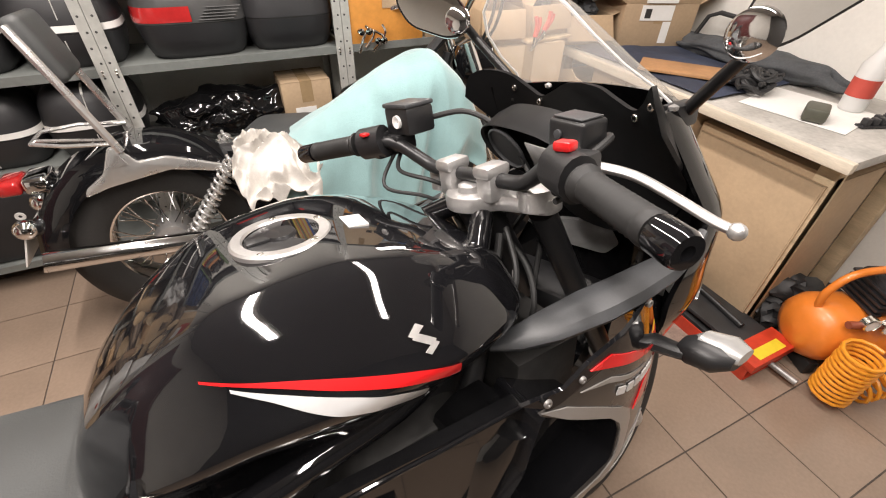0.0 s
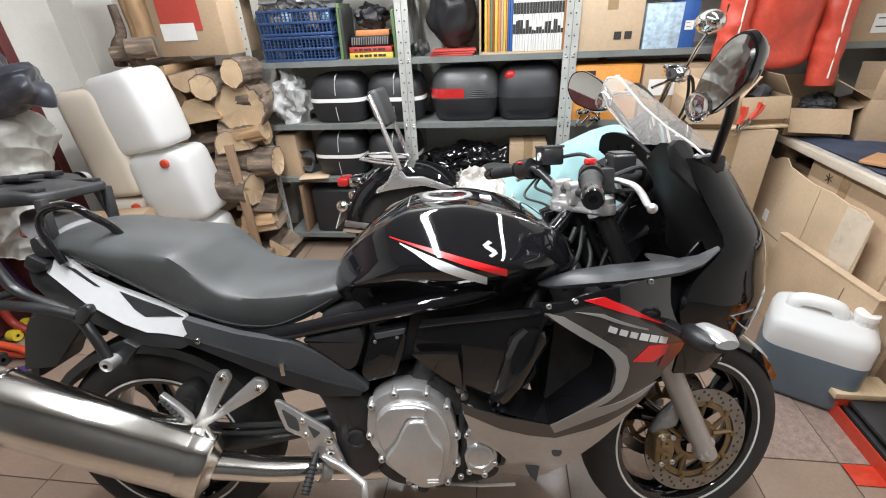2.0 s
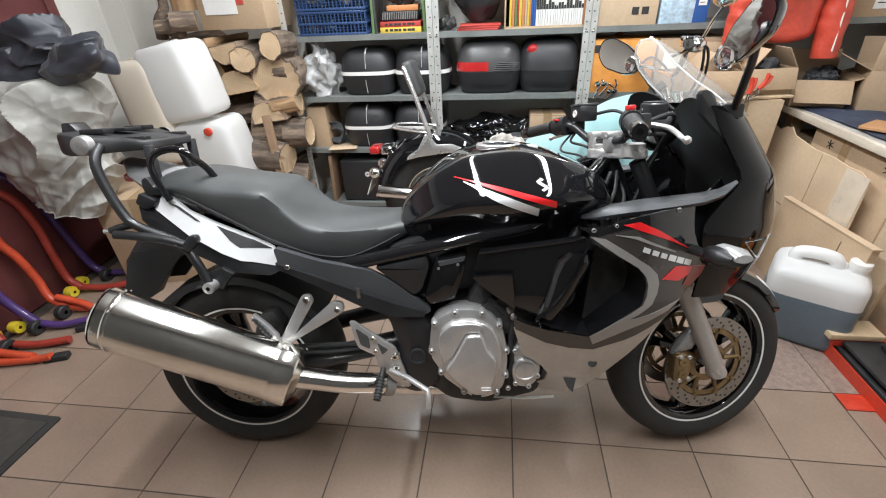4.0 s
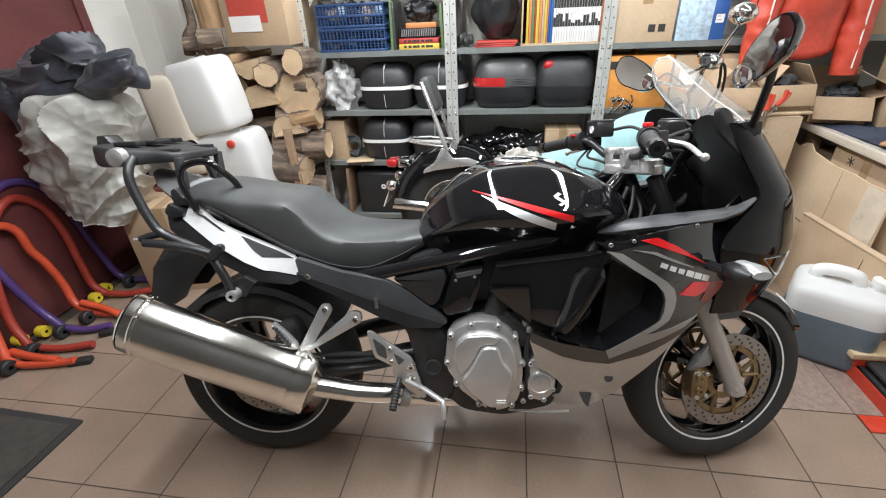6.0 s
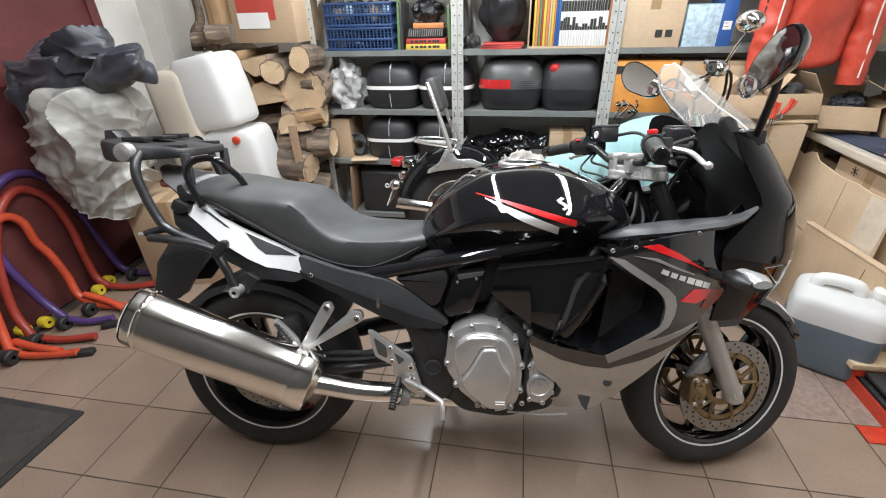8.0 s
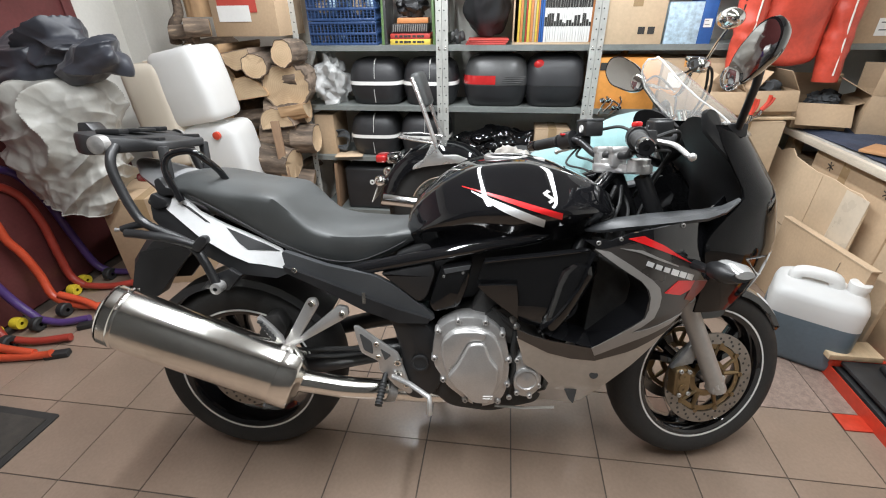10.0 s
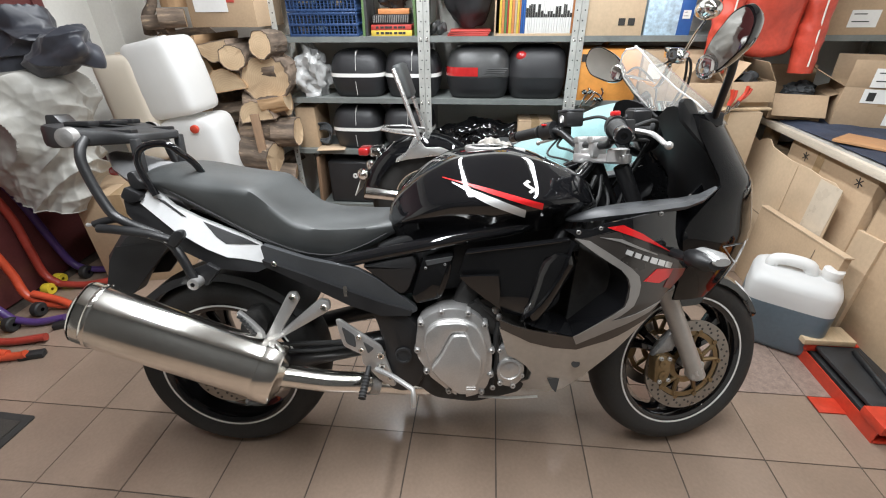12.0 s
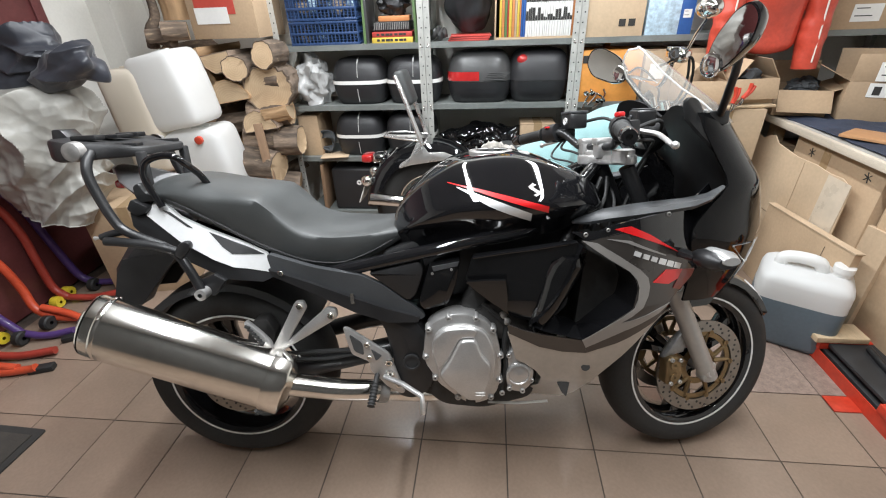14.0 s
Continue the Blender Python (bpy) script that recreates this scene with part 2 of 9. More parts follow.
ORANGECARD = surf("orange_carton", (0.68, 0.29, 0.06), 0.6, vary=0.12, scale=5)
WOOD = surf("pale_wood", (0.55, 0.42, 0.27), 0.65, vary=0.2, scale=3, stretch=(8, 1, 8), bump=0.1)
EDGEWOOD = surf("worn_pale_edge", (0.60, 0.53, 0.43), 0.55, vary=0.15, scale=3, stretch=(8, 1, 8), bump=0.08, wear=(0.42, 0.35, 0.27), wear_at=0.66)
PLANK = surf("old_plank", (0.24, 0.15, 0.09), 0.8, vary=0.3, scale=4, stretch=(1, 1, 0.2), bump=0.2)
BARK = surf("bark", (0.17, 0.125, 0.092), 0.95, vary=0.55, scale=18, bump=1.0, bump_scale=60, stretch=(1, 0.25, 1), per_object=0.3, wear=(0.38, 0.28, 0.18), wear_at=0.58)
SPLIT = surf("split_wood", (0.48, 0.31, 0.17), 0.9, vary=0.3, scale=8, bump=0.5, bump_scale=40, stretch=(1, 0.15, 1), per_object=0.2)
LOGEND = ringed_wood("sawn_wood", (0.66, 0.49, 0.31), (0.30, 0.18, 0.095))
JERRY = milky("white_polyethylene", (0.90, 0.90, 0.89), (0.88, 0.88, 0.86), 0.4, 0.4)
JERRY_BEIGE = milky("yellowed_polyethylene", (0.80, 0.72, 0.60), (0.6, 0.5, 0.4), 0.4, 0.2)
LIQUID = surf("blue_liquid_behind_plastic", (0.135, 0.185, 0.225), 0.35, vary=0.1, scale=3)
ORANGE = surf("orange_paint", (0.56, 0.075, 0.03), 0.38, vary=0.12, scale=10, wear=(0.3, 0.08, 0.03), wear_at=0.7, coat=0.2)
TANKORANGE = surf("bright_orange_paint", (0.72, 0.20, 0.03), 0.35, vary=0.06, coat=0.3)
HOSE = surf("orange_hose", (0.78, 0.30, 0.03), 0.35, vary=0.06)
STANDRED = surf("faded_red_paint", (0.32, 0.040, 0.026), 0.4, vary=0.15, scale=10, coat=0.2)
PURPLE = surf("purple_paint", (0.075, 0.04, 0.16), 0.35, vary=0.12, coat=0.2)
YELLOW = surf("yellow_plastic", (0.72, 0.55, 0.04), 0.45, vary=0.1)
LIFTRED = surf("red_lift_paint", (0.52, 0.045, 0.02), 0.42, vary=0.15, scale=12, wear=(0.2, 0.04, 0.03), wear_at=0.7)
GREYFAB = surf("silver_grey_cover_cloth", (0.345, 0.336, 0.308), 0.4, vary=0.12, scale=5, bump=0.3, bump_scale=30)
NAVYFAB = surf("dark_navy_cover_cloth", (0.026, 0.028, 0.037), 0.42, vary=0.2, scale=5, bump=0.3, bump_scale=30, sheen=0.15)
MAT = surf("grey_doormat", (0.045, 0.039, 0.033), 0.95, vary=0.3, scale=30, bump=0.9, bump_scale=320)
MATEDGE = surf("black_mat_edge", (0.03, 0.028, 0.026), 0.8, vary=0.2)
JACKET = surf("red_leather", (0.50, 0.062, 0.035), 0.42, vary=0.18, scale=7, bump=0.2, bump_scale=60)
JACKET_TRIM = surf("white_piping", (0.7, 0.66, 0.6), 0.5)
CRATE = surf("blue_crate_plastic", (0.025, 0.055, 0.14), 0.4, vary=0.15)
BLUEBOX = surf("blue_print", (0.03, 0.10, 0.32), 0.5, vary=0.15)
PALEBLUE = surf("pale_blue_print", (0.45, 0.58, 0.68), 0.4, vary=0.25, scale=30)
BAG = milky("clear_plastic_bag", (0.62, 0.62, 0.61), (0.7, 0.7, 0.7), 0.15, 0.35)
NAVYCLOTH = surf("navy_bench_cloth", (0.035, 0.045, 0.075), 0.85, vary=0.3, scale=5, bump=0.3, bump_scale=150)
GREYCLOTH = surf("dark_grey_cloth", (0.07, 0.075, 0.08), 0.9, vary=0.3, scale=8, bump=0.3, bump_scale=150)
BENCHTOP = surf("grey_stained_top", (0.42, 0.40, 0.37), 0.5, vary=0.2, scale=7, wear=(0.2, 0.19, 0.18), wear_at=0.6)
TAILRED = surf("red_lens", (0.42, 0.02, 0.02), 0.15, coat=1.0)
SMOKELENS = surf("smoked_silver_lens", (0.44, 0.44, 0.43), 0.25, metal=0.4, vary=0.08, coat=0.6)
CLEARLENS = surf("clear_lens", (0.6, 0.6, 0.6), 0.1, metal=0.5)
CASE = surf("black_grained_case", (0.022, 0.022, 0.024), 0.42, vary=0.12, scale=8, bump=0.25, bump_scale=500)
CASEGREY = surf("dark_grey_case_lid", (0.055, 0.055, 0.055), 0.35, vary=0.12, scale=8)
BOOKRED = surf("red_print_cover", (0.42, 0.05, 0.04), 0.45, vary=0.15)
BOOKYELLOW = surf("yellow_print_cover", (0.62, 0.45, 0.07), 0.45, vary=0.15)
BOOKORANGE = surf("orange_print_cover", (0.55, 0.22, 0.08), 0.45, vary=0.15)
BOOKGREEN = surf("green_print_cover", (0.12, 0.20, 0.08), 0.45, vary=0.2)
EMITTER = glow("lamp_tube_glow", (0.99, 1.0, 1.0), 6.0)

# ---- mesh tools ----
def finish(bm, name, material, angle=38):
    bmesh.ops.recalc_face_normals(bm, faces=bm.faces[:])
    me = bpy.data.meshes.new(name)
    bm.to_mesh(me)
    bm.free()
    if material:
        me.materials.append(material)
    me.polygons.foreach_set("use_smooth", [True] * len(me.polygons))
    me.set_sharp_from_angle(angle=radians(angle))
    return me


PAIRED = {"side_panel", "panel_lower", "panel_bolt", "tail_panel", "tail_inlay", "tail_lower", "mudguard_side", "upper_trim", "side_fairing", "fairing_centre", "grey_stripe",
          "red_stripe", "dark_red_fade", "thin_stripe", "model_mark", "model_figure", "radiator_cover", "cover_ridge", "highlight_bead", "dark_band", "belly_pan", "grab_rail", "rear_indicator", "fairing_bolt", "bolt",
          "cover_bolt", "badge", "rack_latch", "rail_mount", "screen_bolt", "cover_plug", "spoke", "foot", "engine_pipe", "metal_part", "hose_fitting", "level_mark", "fin", "door_rail",
          "spine_mark", "print_bar", "disc_link", "carrier_arm", "pan_opening_shade", "plate_window_shade", "sleeve_mark", "reflex_line", "groove", "tray_side", "indicator", "carton_wall", "cylinder_head", "frame_downtube", "rack_bolt", "rivet", "disc_carrier", "shelf_bolt", "post_hole_shade"}


def loose_pieces(bm):
    """Splits a bmesh into its separate pieces."""
    left, out = set(bm.verts), []
    while left:
        todo, grp = [left.pop()], []
        while todo:
            v = todo.pop()
            grp.append(v)
            for e in v.link_edges:
                w = e.other_vert(v)
                if w in left:
                    left.discard(w)
                    todo.append(w)
        out.append(grp)
    if len(out) == 1:
        return [bm]
    out.sort(key=lambda g: (round(sum(v.co.y for v in g) / len(g), 3), round(sum(v.co.x for v in g) / len(g), 3)))
    made = []
    for grp in out:
        b = bmesh.new()
        ids = {v: b.verts.new(v.co) for v in grp}
        for f in {f for v in grp for f in v.link_faces}:
            b.faces.new([ids[v] for v in f.verts])
        made.append(b)
    bm.free()
    return made


def part(name, bm, material, parent, label="", angle=38):
    first = None
    for b in loose_pieces(bm) if name in PAIRED else [bm]:
        ob = new(name, finish(b, name, material, angle))
        ob.parent = parent
        tagged(ob, label)
        first = first or ob
    return first


def thing(name, label, category, at=None, group="", kind=""):
    ob = new(name)
    ob.empty_display_size = 0.05
    if at is not None:
        ob.matrix_world = at
    return tagged(ob, label, category, group, kind)


def solo(name, bm, material, label, category, at=None, group="", kind="", angle=38):
    ob = new(name, finish(bm, name, material, angle))
    if at is not None:
        ob.matrix_world = at
    return tagged(ob, label, category, group, kind)


def BM():
    return bmesh.new()


def box(bm, x0, x1, y0, y1, z0, z1, bevel=0.0, seg=2, m=None):
    vs = [bm.verts.new((x, y, z)) for x in (x0, x1) for y in (y0, y1) for z in (z0, z1)]
    fs = [bm.faces.new([vs[i] for i in q]) for q in ((0, 1, 3, 2), (4, 6, 7, 5), (0, 4, 5, 1), (2, 3, 7, 6), (0, 2, 6, 4), (1, 5, 7, 3))]
    new_verts = vs
    if bevel:
        es = list({e for f in fs for e in f.edges})
        r = bmesh.ops.bevel(bm, geom=es, offset=bevel, segments=seg, affect="EDGES", profile=0.5)
        new_verts = list({v for f in r["faces"] for v in f.verts} | {v for v in vs if v.is_valid})
    if m is not None:
        bmesh.ops.transform(bm, matrix=m, verts=new_verts)
    return new_verts


def frames_along(pts):
    pts = [Vector(p) for p in pts]
    up = None
    out = []
    for i, p in enumerate(pts):
        d = (pts[min(i + 1, len(pts) - 1)] - pts[max(i - 1, 0)]).normalized()
        if up is None:
            up = Vector((0, 0, 1)) if abs(d.z) < 0.9 else Vector((1, 0, 0))
        s = d.cross(up).normalized()
        up = s.cross(d).normalized()
        out.append((p, s, up))
    return out


def spline(pts, n=6):
    """Catmull-Rom points through pts."""
    P = [Vector(p) for p in pts]
    P = [P[0] * 2 - P[1]] + P + [P[-1] * 2 - P[-2]]
    out = []
    for i in range(1, len(P) - 2):
        a, b, c, d = P[i - 1:i + 3]
        for k in range(n):
            t = k / n
            out.append(0.5 * (2 * b + (c - a) * t + (2 * a - 5 * b + 4 * c - d) * t * t + (3 * b - a - 3 * c + d) * t ** 3))
    out.append(P[-2])
    return out


def skin(bm, rings, close=True, caps=True):
    """Joins rings of points into a surface."""
    R = [[bm.verts.new(p) for p in r] for r in rings]
    n = len(R[0])
    for a, b in zip(R, R[1:]):
        for i in range(n if close else n - 1):
            j = (i + 1) % n
            bm.faces.new((a[i], a[j], b[j], b[i]))
    if caps and close:
        bm.faces.new(R[0][::-1])
        bm.faces.new(R[-1])
    return R


def tube(bm, pts, r, n=10, smooth=0, caps=True, flat=1.0):
    """A round bar along pts; r is one radius or one for each end."""
    if smooth:
        pts = spline(pts, smooth)
    fr = frames_along(pts)
    m = len(fr) - 1
    rs = r if isinstance(r, (tuple, list)) else (r, r)
    rings = []
    for i, (p, s, u) in enumerate(fr):
        q = rs[0] + (rs[1] - rs[0]) * i / m
        rings.append([p + q * (math.cos(a) * s + flat * math.sin(a) * u) for a in [2 * math.pi * k / n for k in range(n)]])
    skin(bm, rings, caps=caps)


def lathe(bm, prof, n=32, axis="y", c=(0, 0, 0), caps=False, closed=False):
    """Turns profile points (along, radius) about an axis through c."""
    c = Vector(c)
    ax = {"x": (Vector((1, 0, 0)), Vector((0, 1, 0)), Vector((0, 0, 1))), "y": (Vector((0, 1, 0)), Vector((1, 0, 0)), Vector((0, 0, 1))),
          "z": (Vector((0, 0, 1)), Vector((1, 0, 0)), Vector((0, 1, 0)))}[axis]
    rings = [[c + ax[0] * s + r * (math.cos(2 * math.pi * k / n) * ax[1] + math.sin(2 * math.pi * k / n) * ax[2]) for k in range(n)] for s, r in prof]
    if closed:
        rings.append(rings[0])
    skin(bm, rings, caps=caps)
    if closed:
        bmesh.ops.remove_doubles(bm, verts=bm.verts[:], dist=1e-6)


def prism(bm, poly, y0, y1, bevel=0.0, seg=2, plane="xz", m=None):
    """A plate with the outline poly, from y0 to y1."""
    def at(p, y):
        return {"xz": (p[0], y, p[1]), "xy": (p[0], p[1], y), "yz": (y, p[0], p[1])}[plane]
    a = [bm.verts.new(at(p, y0)) for p in poly]
    b = [bm.verts.new(at(p, y1)) for p in poly]
    n = len(poly)
    fs = [bm.faces.new(a), bm.faces.new(b[::-1])]
    fs += [bm.faces.new((a[i], b[i], b[(i + 1) % n], a[(i + 1) % n])) for i in range(n)]
    vs = a + b
    if bevel:
        es = list({e for f in fs[:2] for e in f.edges})
        bmesh.ops.recalc_face_normals(bm, faces=fs)
        r = bmesh.ops.bevel(bm, geom=es, offset=bevel, segments=seg, affect="EDGES", profile=0.5)
        vs = list({v for f in r["faces"] for v in f.verts} | {v for v in vs if v.is_valid})
    if m is not None:
        bmesh.ops.transform(bm, matrix=m, verts=vs)
    return vs


def round_poly(poly, r=0.02, n=4):
    """The outline with its corners rounded."""
    out = []
    P = [Vector((p[0], p[1], 0)) for p in poly]
    for i, p in enumerate(P):
        a, b = P[i - 1] - p, P[(i + 1) % len(P)] - p
        d = min(r, a.length * 0.45, b.length * 0.45)
        s, e = p + a.normalized() * d, p + b.normalized() * d
        for k in range(n + 1):
            t = k / n
            q = (1 - t) ** 2 * s + 2 * t * (1 - t) * p + t * t * e
            out.append((q.x, q.y))
    return out


def panel(bm, poly, wide, thick=0.006, step=0.03, sides=(-1, 1), lift=0.0):
    """A bent body panel: the outline poly in x and z, laid at the half width wide(x, z), on one or both sides."""
    for sgn in sides:
        t = bmesh.new()
        t.faces.new([t.verts.new((p[0], 0, p[1])) for p in poly])
        xs, zs = [p[0] for p in poly], [p[1] for p in poly]
        for k in range(int((max(xs) - min(xs)) / step)):
            bmesh.ops.bisect_plane(t, geom=t.verts[:] + t.edges[:] + t.faces[:], plane_co=(min(xs) + step * (k + 0.7), 0, 0), plane_no=(1, 0, 0))
        for k in range(int((max(zs) - min(zs)) / step)):
            bmesh.ops.bisect_plane(t, geom=t.verts[:] + t.edges[:] + t.faces[:], plane_co=(0, 0, min(zs) + step * (k + 0.7)), plane_no=(0, 0, 1))
        outer = t.faces[:]
        r = bmesh.ops.extrude_face_region(t, geom=outer)
        inner = {v for v in r["geom"] if isinstance(v, bmesh.types.BMVert)}
        for v in t.verts:
            w = wide(v.co.x, v.co.z) + lift
            v.co.y = sgn * (w - (thick if v in inner else 0))
        bmesh.ops.recalc_face_normals(t, faces=t.faces[:])
        me = bpy.data.meshes.new("scratch")
        t.to_mesh(me)
        t.free()
        bm.from_mesh(me)
        bpy.data.meshes.remove(me)


def lerp(table, x):
    """Smooth monotone reading of a table of (x, value)."""
    if x <= table[0][0]:
        return table[0][1]
    n = len(table)
    for i in range(n - 1):
        (a, u), (b, v) = table[i], table[i + 1]
        if x <= b:
            h, d = b - a, (v - u) / (b - a)
            dl = (u - table[i - 1][1]) / (a - table[i - 1][0]) if i else d
            dr = (table[i + 2][1] - v) / (table[i + 2][0] - b) if i + 2 < n else d
            ml = 0.0 if dl * d <= 0 else 2 * dl * d / (dl + d)
            mr = 0.0 if dr * d <= 0 else 2 * dr * d / (dr + d)
            t = (x - a) / h
            return (2 * t ** 3 - 3 * t * t + 1) * u + (t ** 3 - 2 * t * t + t) * h * ml + (3 * t * t - 2 * t ** 3) * v + (t ** 3 - t * t) * h * mr
    return table[-1][1]


def crumple(bm, amount, scale, seed=0.0, keep=None):
    for v in bm.verts:
        k = 1.0 if keep is None else keep(v.co)
        v.co += noise.noise_vector(v.co * scale + Vector((seed, seed * 2.1, 3.3))) * amount * k


def blob(bm, c, size, sub=3, amount=0.0, scale=4.0, seed=0.0):
    r = bmesh.ops.create_icosphere(bm, subdivisions=sub, radius=1.0)
    for v in r["verts"]:
        d = 1 + amount * noise.noise(v.co * scale + Vector((seed, seed, seed)))
        v.co = Vector((c[0] + v.co.x * size[0] * d, c[1] + v.co.y * size[1] * d, c[2] + v.co.z * size[2] * d))
    return r["verts"]


def bolt(bm, c, r=0.006, h=0.004, axis="y", sgn=-1):
    lathe(bm, [(0, r), (sgn * h * 0.7, r), (sgn * h, r * 0.8), (sgn * h, r * 0.45), (sgn * h * 0.4, r * 0.4)], 10, axis, c)


# ---- the room ----
X0, X1, Y0, Y1 = -2.42, 2.28, -2.3, 1.95


def slab(name, x0, x1, y0, y1, z0, z1, material, label):
    bm = BM()
    box(bm, x0, x1, y0, y1, z0, z1)
    return solo(name, bm, material, label, "structure", kind="structure")


slab("wall_north", X0 - 0.15, X1 + 0.15, Y1, Y1 + 0.15, 0, CEIL, WALL, "white painted rear wall behind the shelves")
slab("wall_east", X1, X1 + 0.15, Y0, Y1, 0, CEIL, WALL, "white painted wall beside the workbench")
slab("wall_west", X0 - 0.15, X0, Y0, Y1, 0, CEIL, WALL, "white painted wall beside the dark door")
# the south wall is added out of view, to close the room and darken reflections
slab("wall_south", X0 - 0.15, X1 + 0.15, Y0 - 0.15, Y0, 0, CEIL, UNSEENWALL, "unseen dark grey wall added to close the garage")
slab("ceiling", X0 - 0.15, X1 + 0.15, Y0 - 0.15, Y1 + 0.15, CEIL, CEIL + 0.12, CEILING, "plain grey-white garage ceiling")
floor = slab("floor", X0 - 0.15, X1 + 0.15, Y0 - 0.15, Y1 + 0.15, -0.12, -0.003, GROUT, "beige square-tiled garage floor with dark joints")

# boxed-in white pipe chase in the corner
slab("pillar", X0, X0 + 0.16, 1.66, Y1, 0, CEIL, WALL, "white plastered corner pillar behind the firewood")

# dark door leaf on the west wall
bm = BM()
box(bm, X0, X0 + 0.05, -0.75, 1.30, 0.01, 2.1, 0.004)
door = solo("door_1", bm, MAROON, "wide dark maroon painted metal door, closed", "door", kind="structure")
bm = BM()
for y in (-0.745, 1.235):
    box(bm, X0 + 0.05, X0 + 0.062, y, y + 0.06, 0.012, 2.098, 0.003)
part("door_rail", bm, MAROON, door)

# ceiling tube fixtures
proto = None
for lx, ly in LAMPS:
    if proto is None:
        proto = thing("ceiling_light", "white ceiling batten lamp with a long tube", "lamp", pose(lx, ly, CEIL), "ceiling battens")
        bm = BM()
        box(bm, -0.07, 0.07, -1.48, 1.48, -0.05, 0.0, 0.006)
        part("housing", bm, WALL, proto)
        bm = BM()
        tube(bm, [(0, -1.44, -0.07), (0, 1.44, -0.07)], 0.013, 10)
        part("tube", bm, EMITTER, proto, "glowing fluorescent tube")
    else:
        copy_thing(proto, pose(lx, ly, CEIL))

# grey doormat
mat_at = pose(-1.626, -0.213, 0, 0, 0, -2)
door_mat = thing("door_mat", "worn grey ribbed doormat with a black rubber edge on the tiles", "mat", mat_at)
bm = BM()
prism(bm, round_poly([(-0.75, 0.0), (-0.75, -0.5), (0, -0.5), (0, 0)][::-1], 0.012), 0.0, 0.006, plane="xy")
part("edge", bm, MATEDGE, door_mat, "black rubber edge")
bm = BM()
box(bm, -0.72, -0.03, -0.47, -0.03, 0.004, 0.011, 0.002)
part("ribbed_top", bm, MAT, door_mat)

# ---- the black sport tourer on its side stand ----
BIKE_AT = pose(-0.0182, -0.1185, 0.0084, -11.73, -0.59, 5.51)
bike = thing("motorcycle", "glossy black sport touring motorcycle with red stripes on its side stand", "motorcycle", BIKE_AT)
UP = Vector((-math.sin(radians(25)), 0, math.cos(radians(25))))
HEAD = Vector((0.40, 0, 0.95))
STEER = Matrix.Translation(HEAD) @ Matrix.Rotation(radians(10), 4, UP) @ Matrix.Translation(-HEAD)


FORK_TURN = Matrix.Translation(HEAD) @ Matrix.Rotation(radians(13), 4, UP) @ Matrix.Translation(-HEAD)


def steered(bm, turn=STEER):
    bmesh.ops.transform(bm, matrix=turn, verts=bm.verts[:])
    return bm


def wheel_steered(bm):
    return steered(bm, FORK_TURN)


FA, RA = Vector((0.738, 0, 0.291)), Vector((-0.748, 0, 0.315))


def tyre_mesh(c, R, rim, half):
    bm = BM()
    prof = [(half * 0.78, rim - 0.006), (half * 0.93, rim + 0.010), (half, rim + (R - rim) * 0.42), (half * 0.93, rim + (R - rim) * 0.68), (half * 0.7, rim + (R - rim) * 0.88),
            (half * 0.36, R - 0.003), (0, R), (-half * 0.36, R - 0.003), (-half * 0.7, rim + (R - rim) * 0.88), (-half * 0.93, rim + (R - rim) * 0.68),
            (-half, rim + (R - rim) * 0.42), (-half * 0.93, rim + 0.010), (-half * 0.78, rim - 0.006)]
    lathe(bm, prof, 72, "y", c)
    return bm


def rim_mesh(c, rim, half):
    bm = BM()
    prof = [(half, rim), (half * 0.92, rim - 0.016), (half * 0.45, rim - 0.034), (-half * 0.45, rim - 0.034), (-half * 0.92, rim - 0.016), (-half, rim),
            (-half, rim + 0.004), (-half * 0.8, rim + 0.002), (half * 0.8, rim + 0.002), (half, rim + 0.004)]
    lathe(bm, prof, 64, "y", c, closed=True)
    return bm


def spokes_mesh(c, rim, spokes, turn, hub):
    bm = BM()
    for k in range(spokes):
        a0 = turn + 2 * math.pi * k / spokes
        for off in (-0.16, 0.16):
            rings = []
            for q, w, d in ((hub * 0.8, 0.020, 0.030), (0.10, 0.015, 0.024), (0.15, 0.014, 0.020), (rim - 0.025, 0.022, 0.026)):
                a = a0 + off * (0.35 + 0.65 * (q / rim) ** 1.3) * 1.2
                e, t = Vector((math.cos(a), 0, math.sin(a))), Vector((-math.sin(a), 0, math.cos(a)))
                rings.append([c + e * q + t * sx * w + Vector((0, sy * d, 0)) for sx, sy in ((-1, -0.6), (-0.6, -1), (0.6, -1), (1, -0.6), (1, 0.6), (0.6, 1), (-0.6, 1), (-1, 0.6))])
            skin(bm, rings)
    return bm


def hub_mesh(c, half, hub):
    bm = BM()
    lathe(bm, [(half * 0.9, 0.02), (half * 0.9, hub * 0.8), (half * 0.6, hub), (-half * 0.6, hub), (-half * 0.9, hub * 0.8), (-half * 0.9, 0.02)], 28, "y", c)
    return bm


def stripe_mesh(c, r, y):
    bm = BM()
    for s in (-1, 1):
        lathe(bm, [(s * y, r - 0.0028), (s * (y + 0.0016), r - 0.0028), (s * (y + 0.0016), r + 0.0028), (s * y, r + 0.0028)], 72, "y", c)
    return bm


def disc_mesh(c, r0, r1, y, t=0.005, holes=0):
    bm = BM()
    lathe(bm, [(y, r0), (y - t, r0), (y - t, r1), (y, r1)], 56, "y", c, closed=True)
    return bm


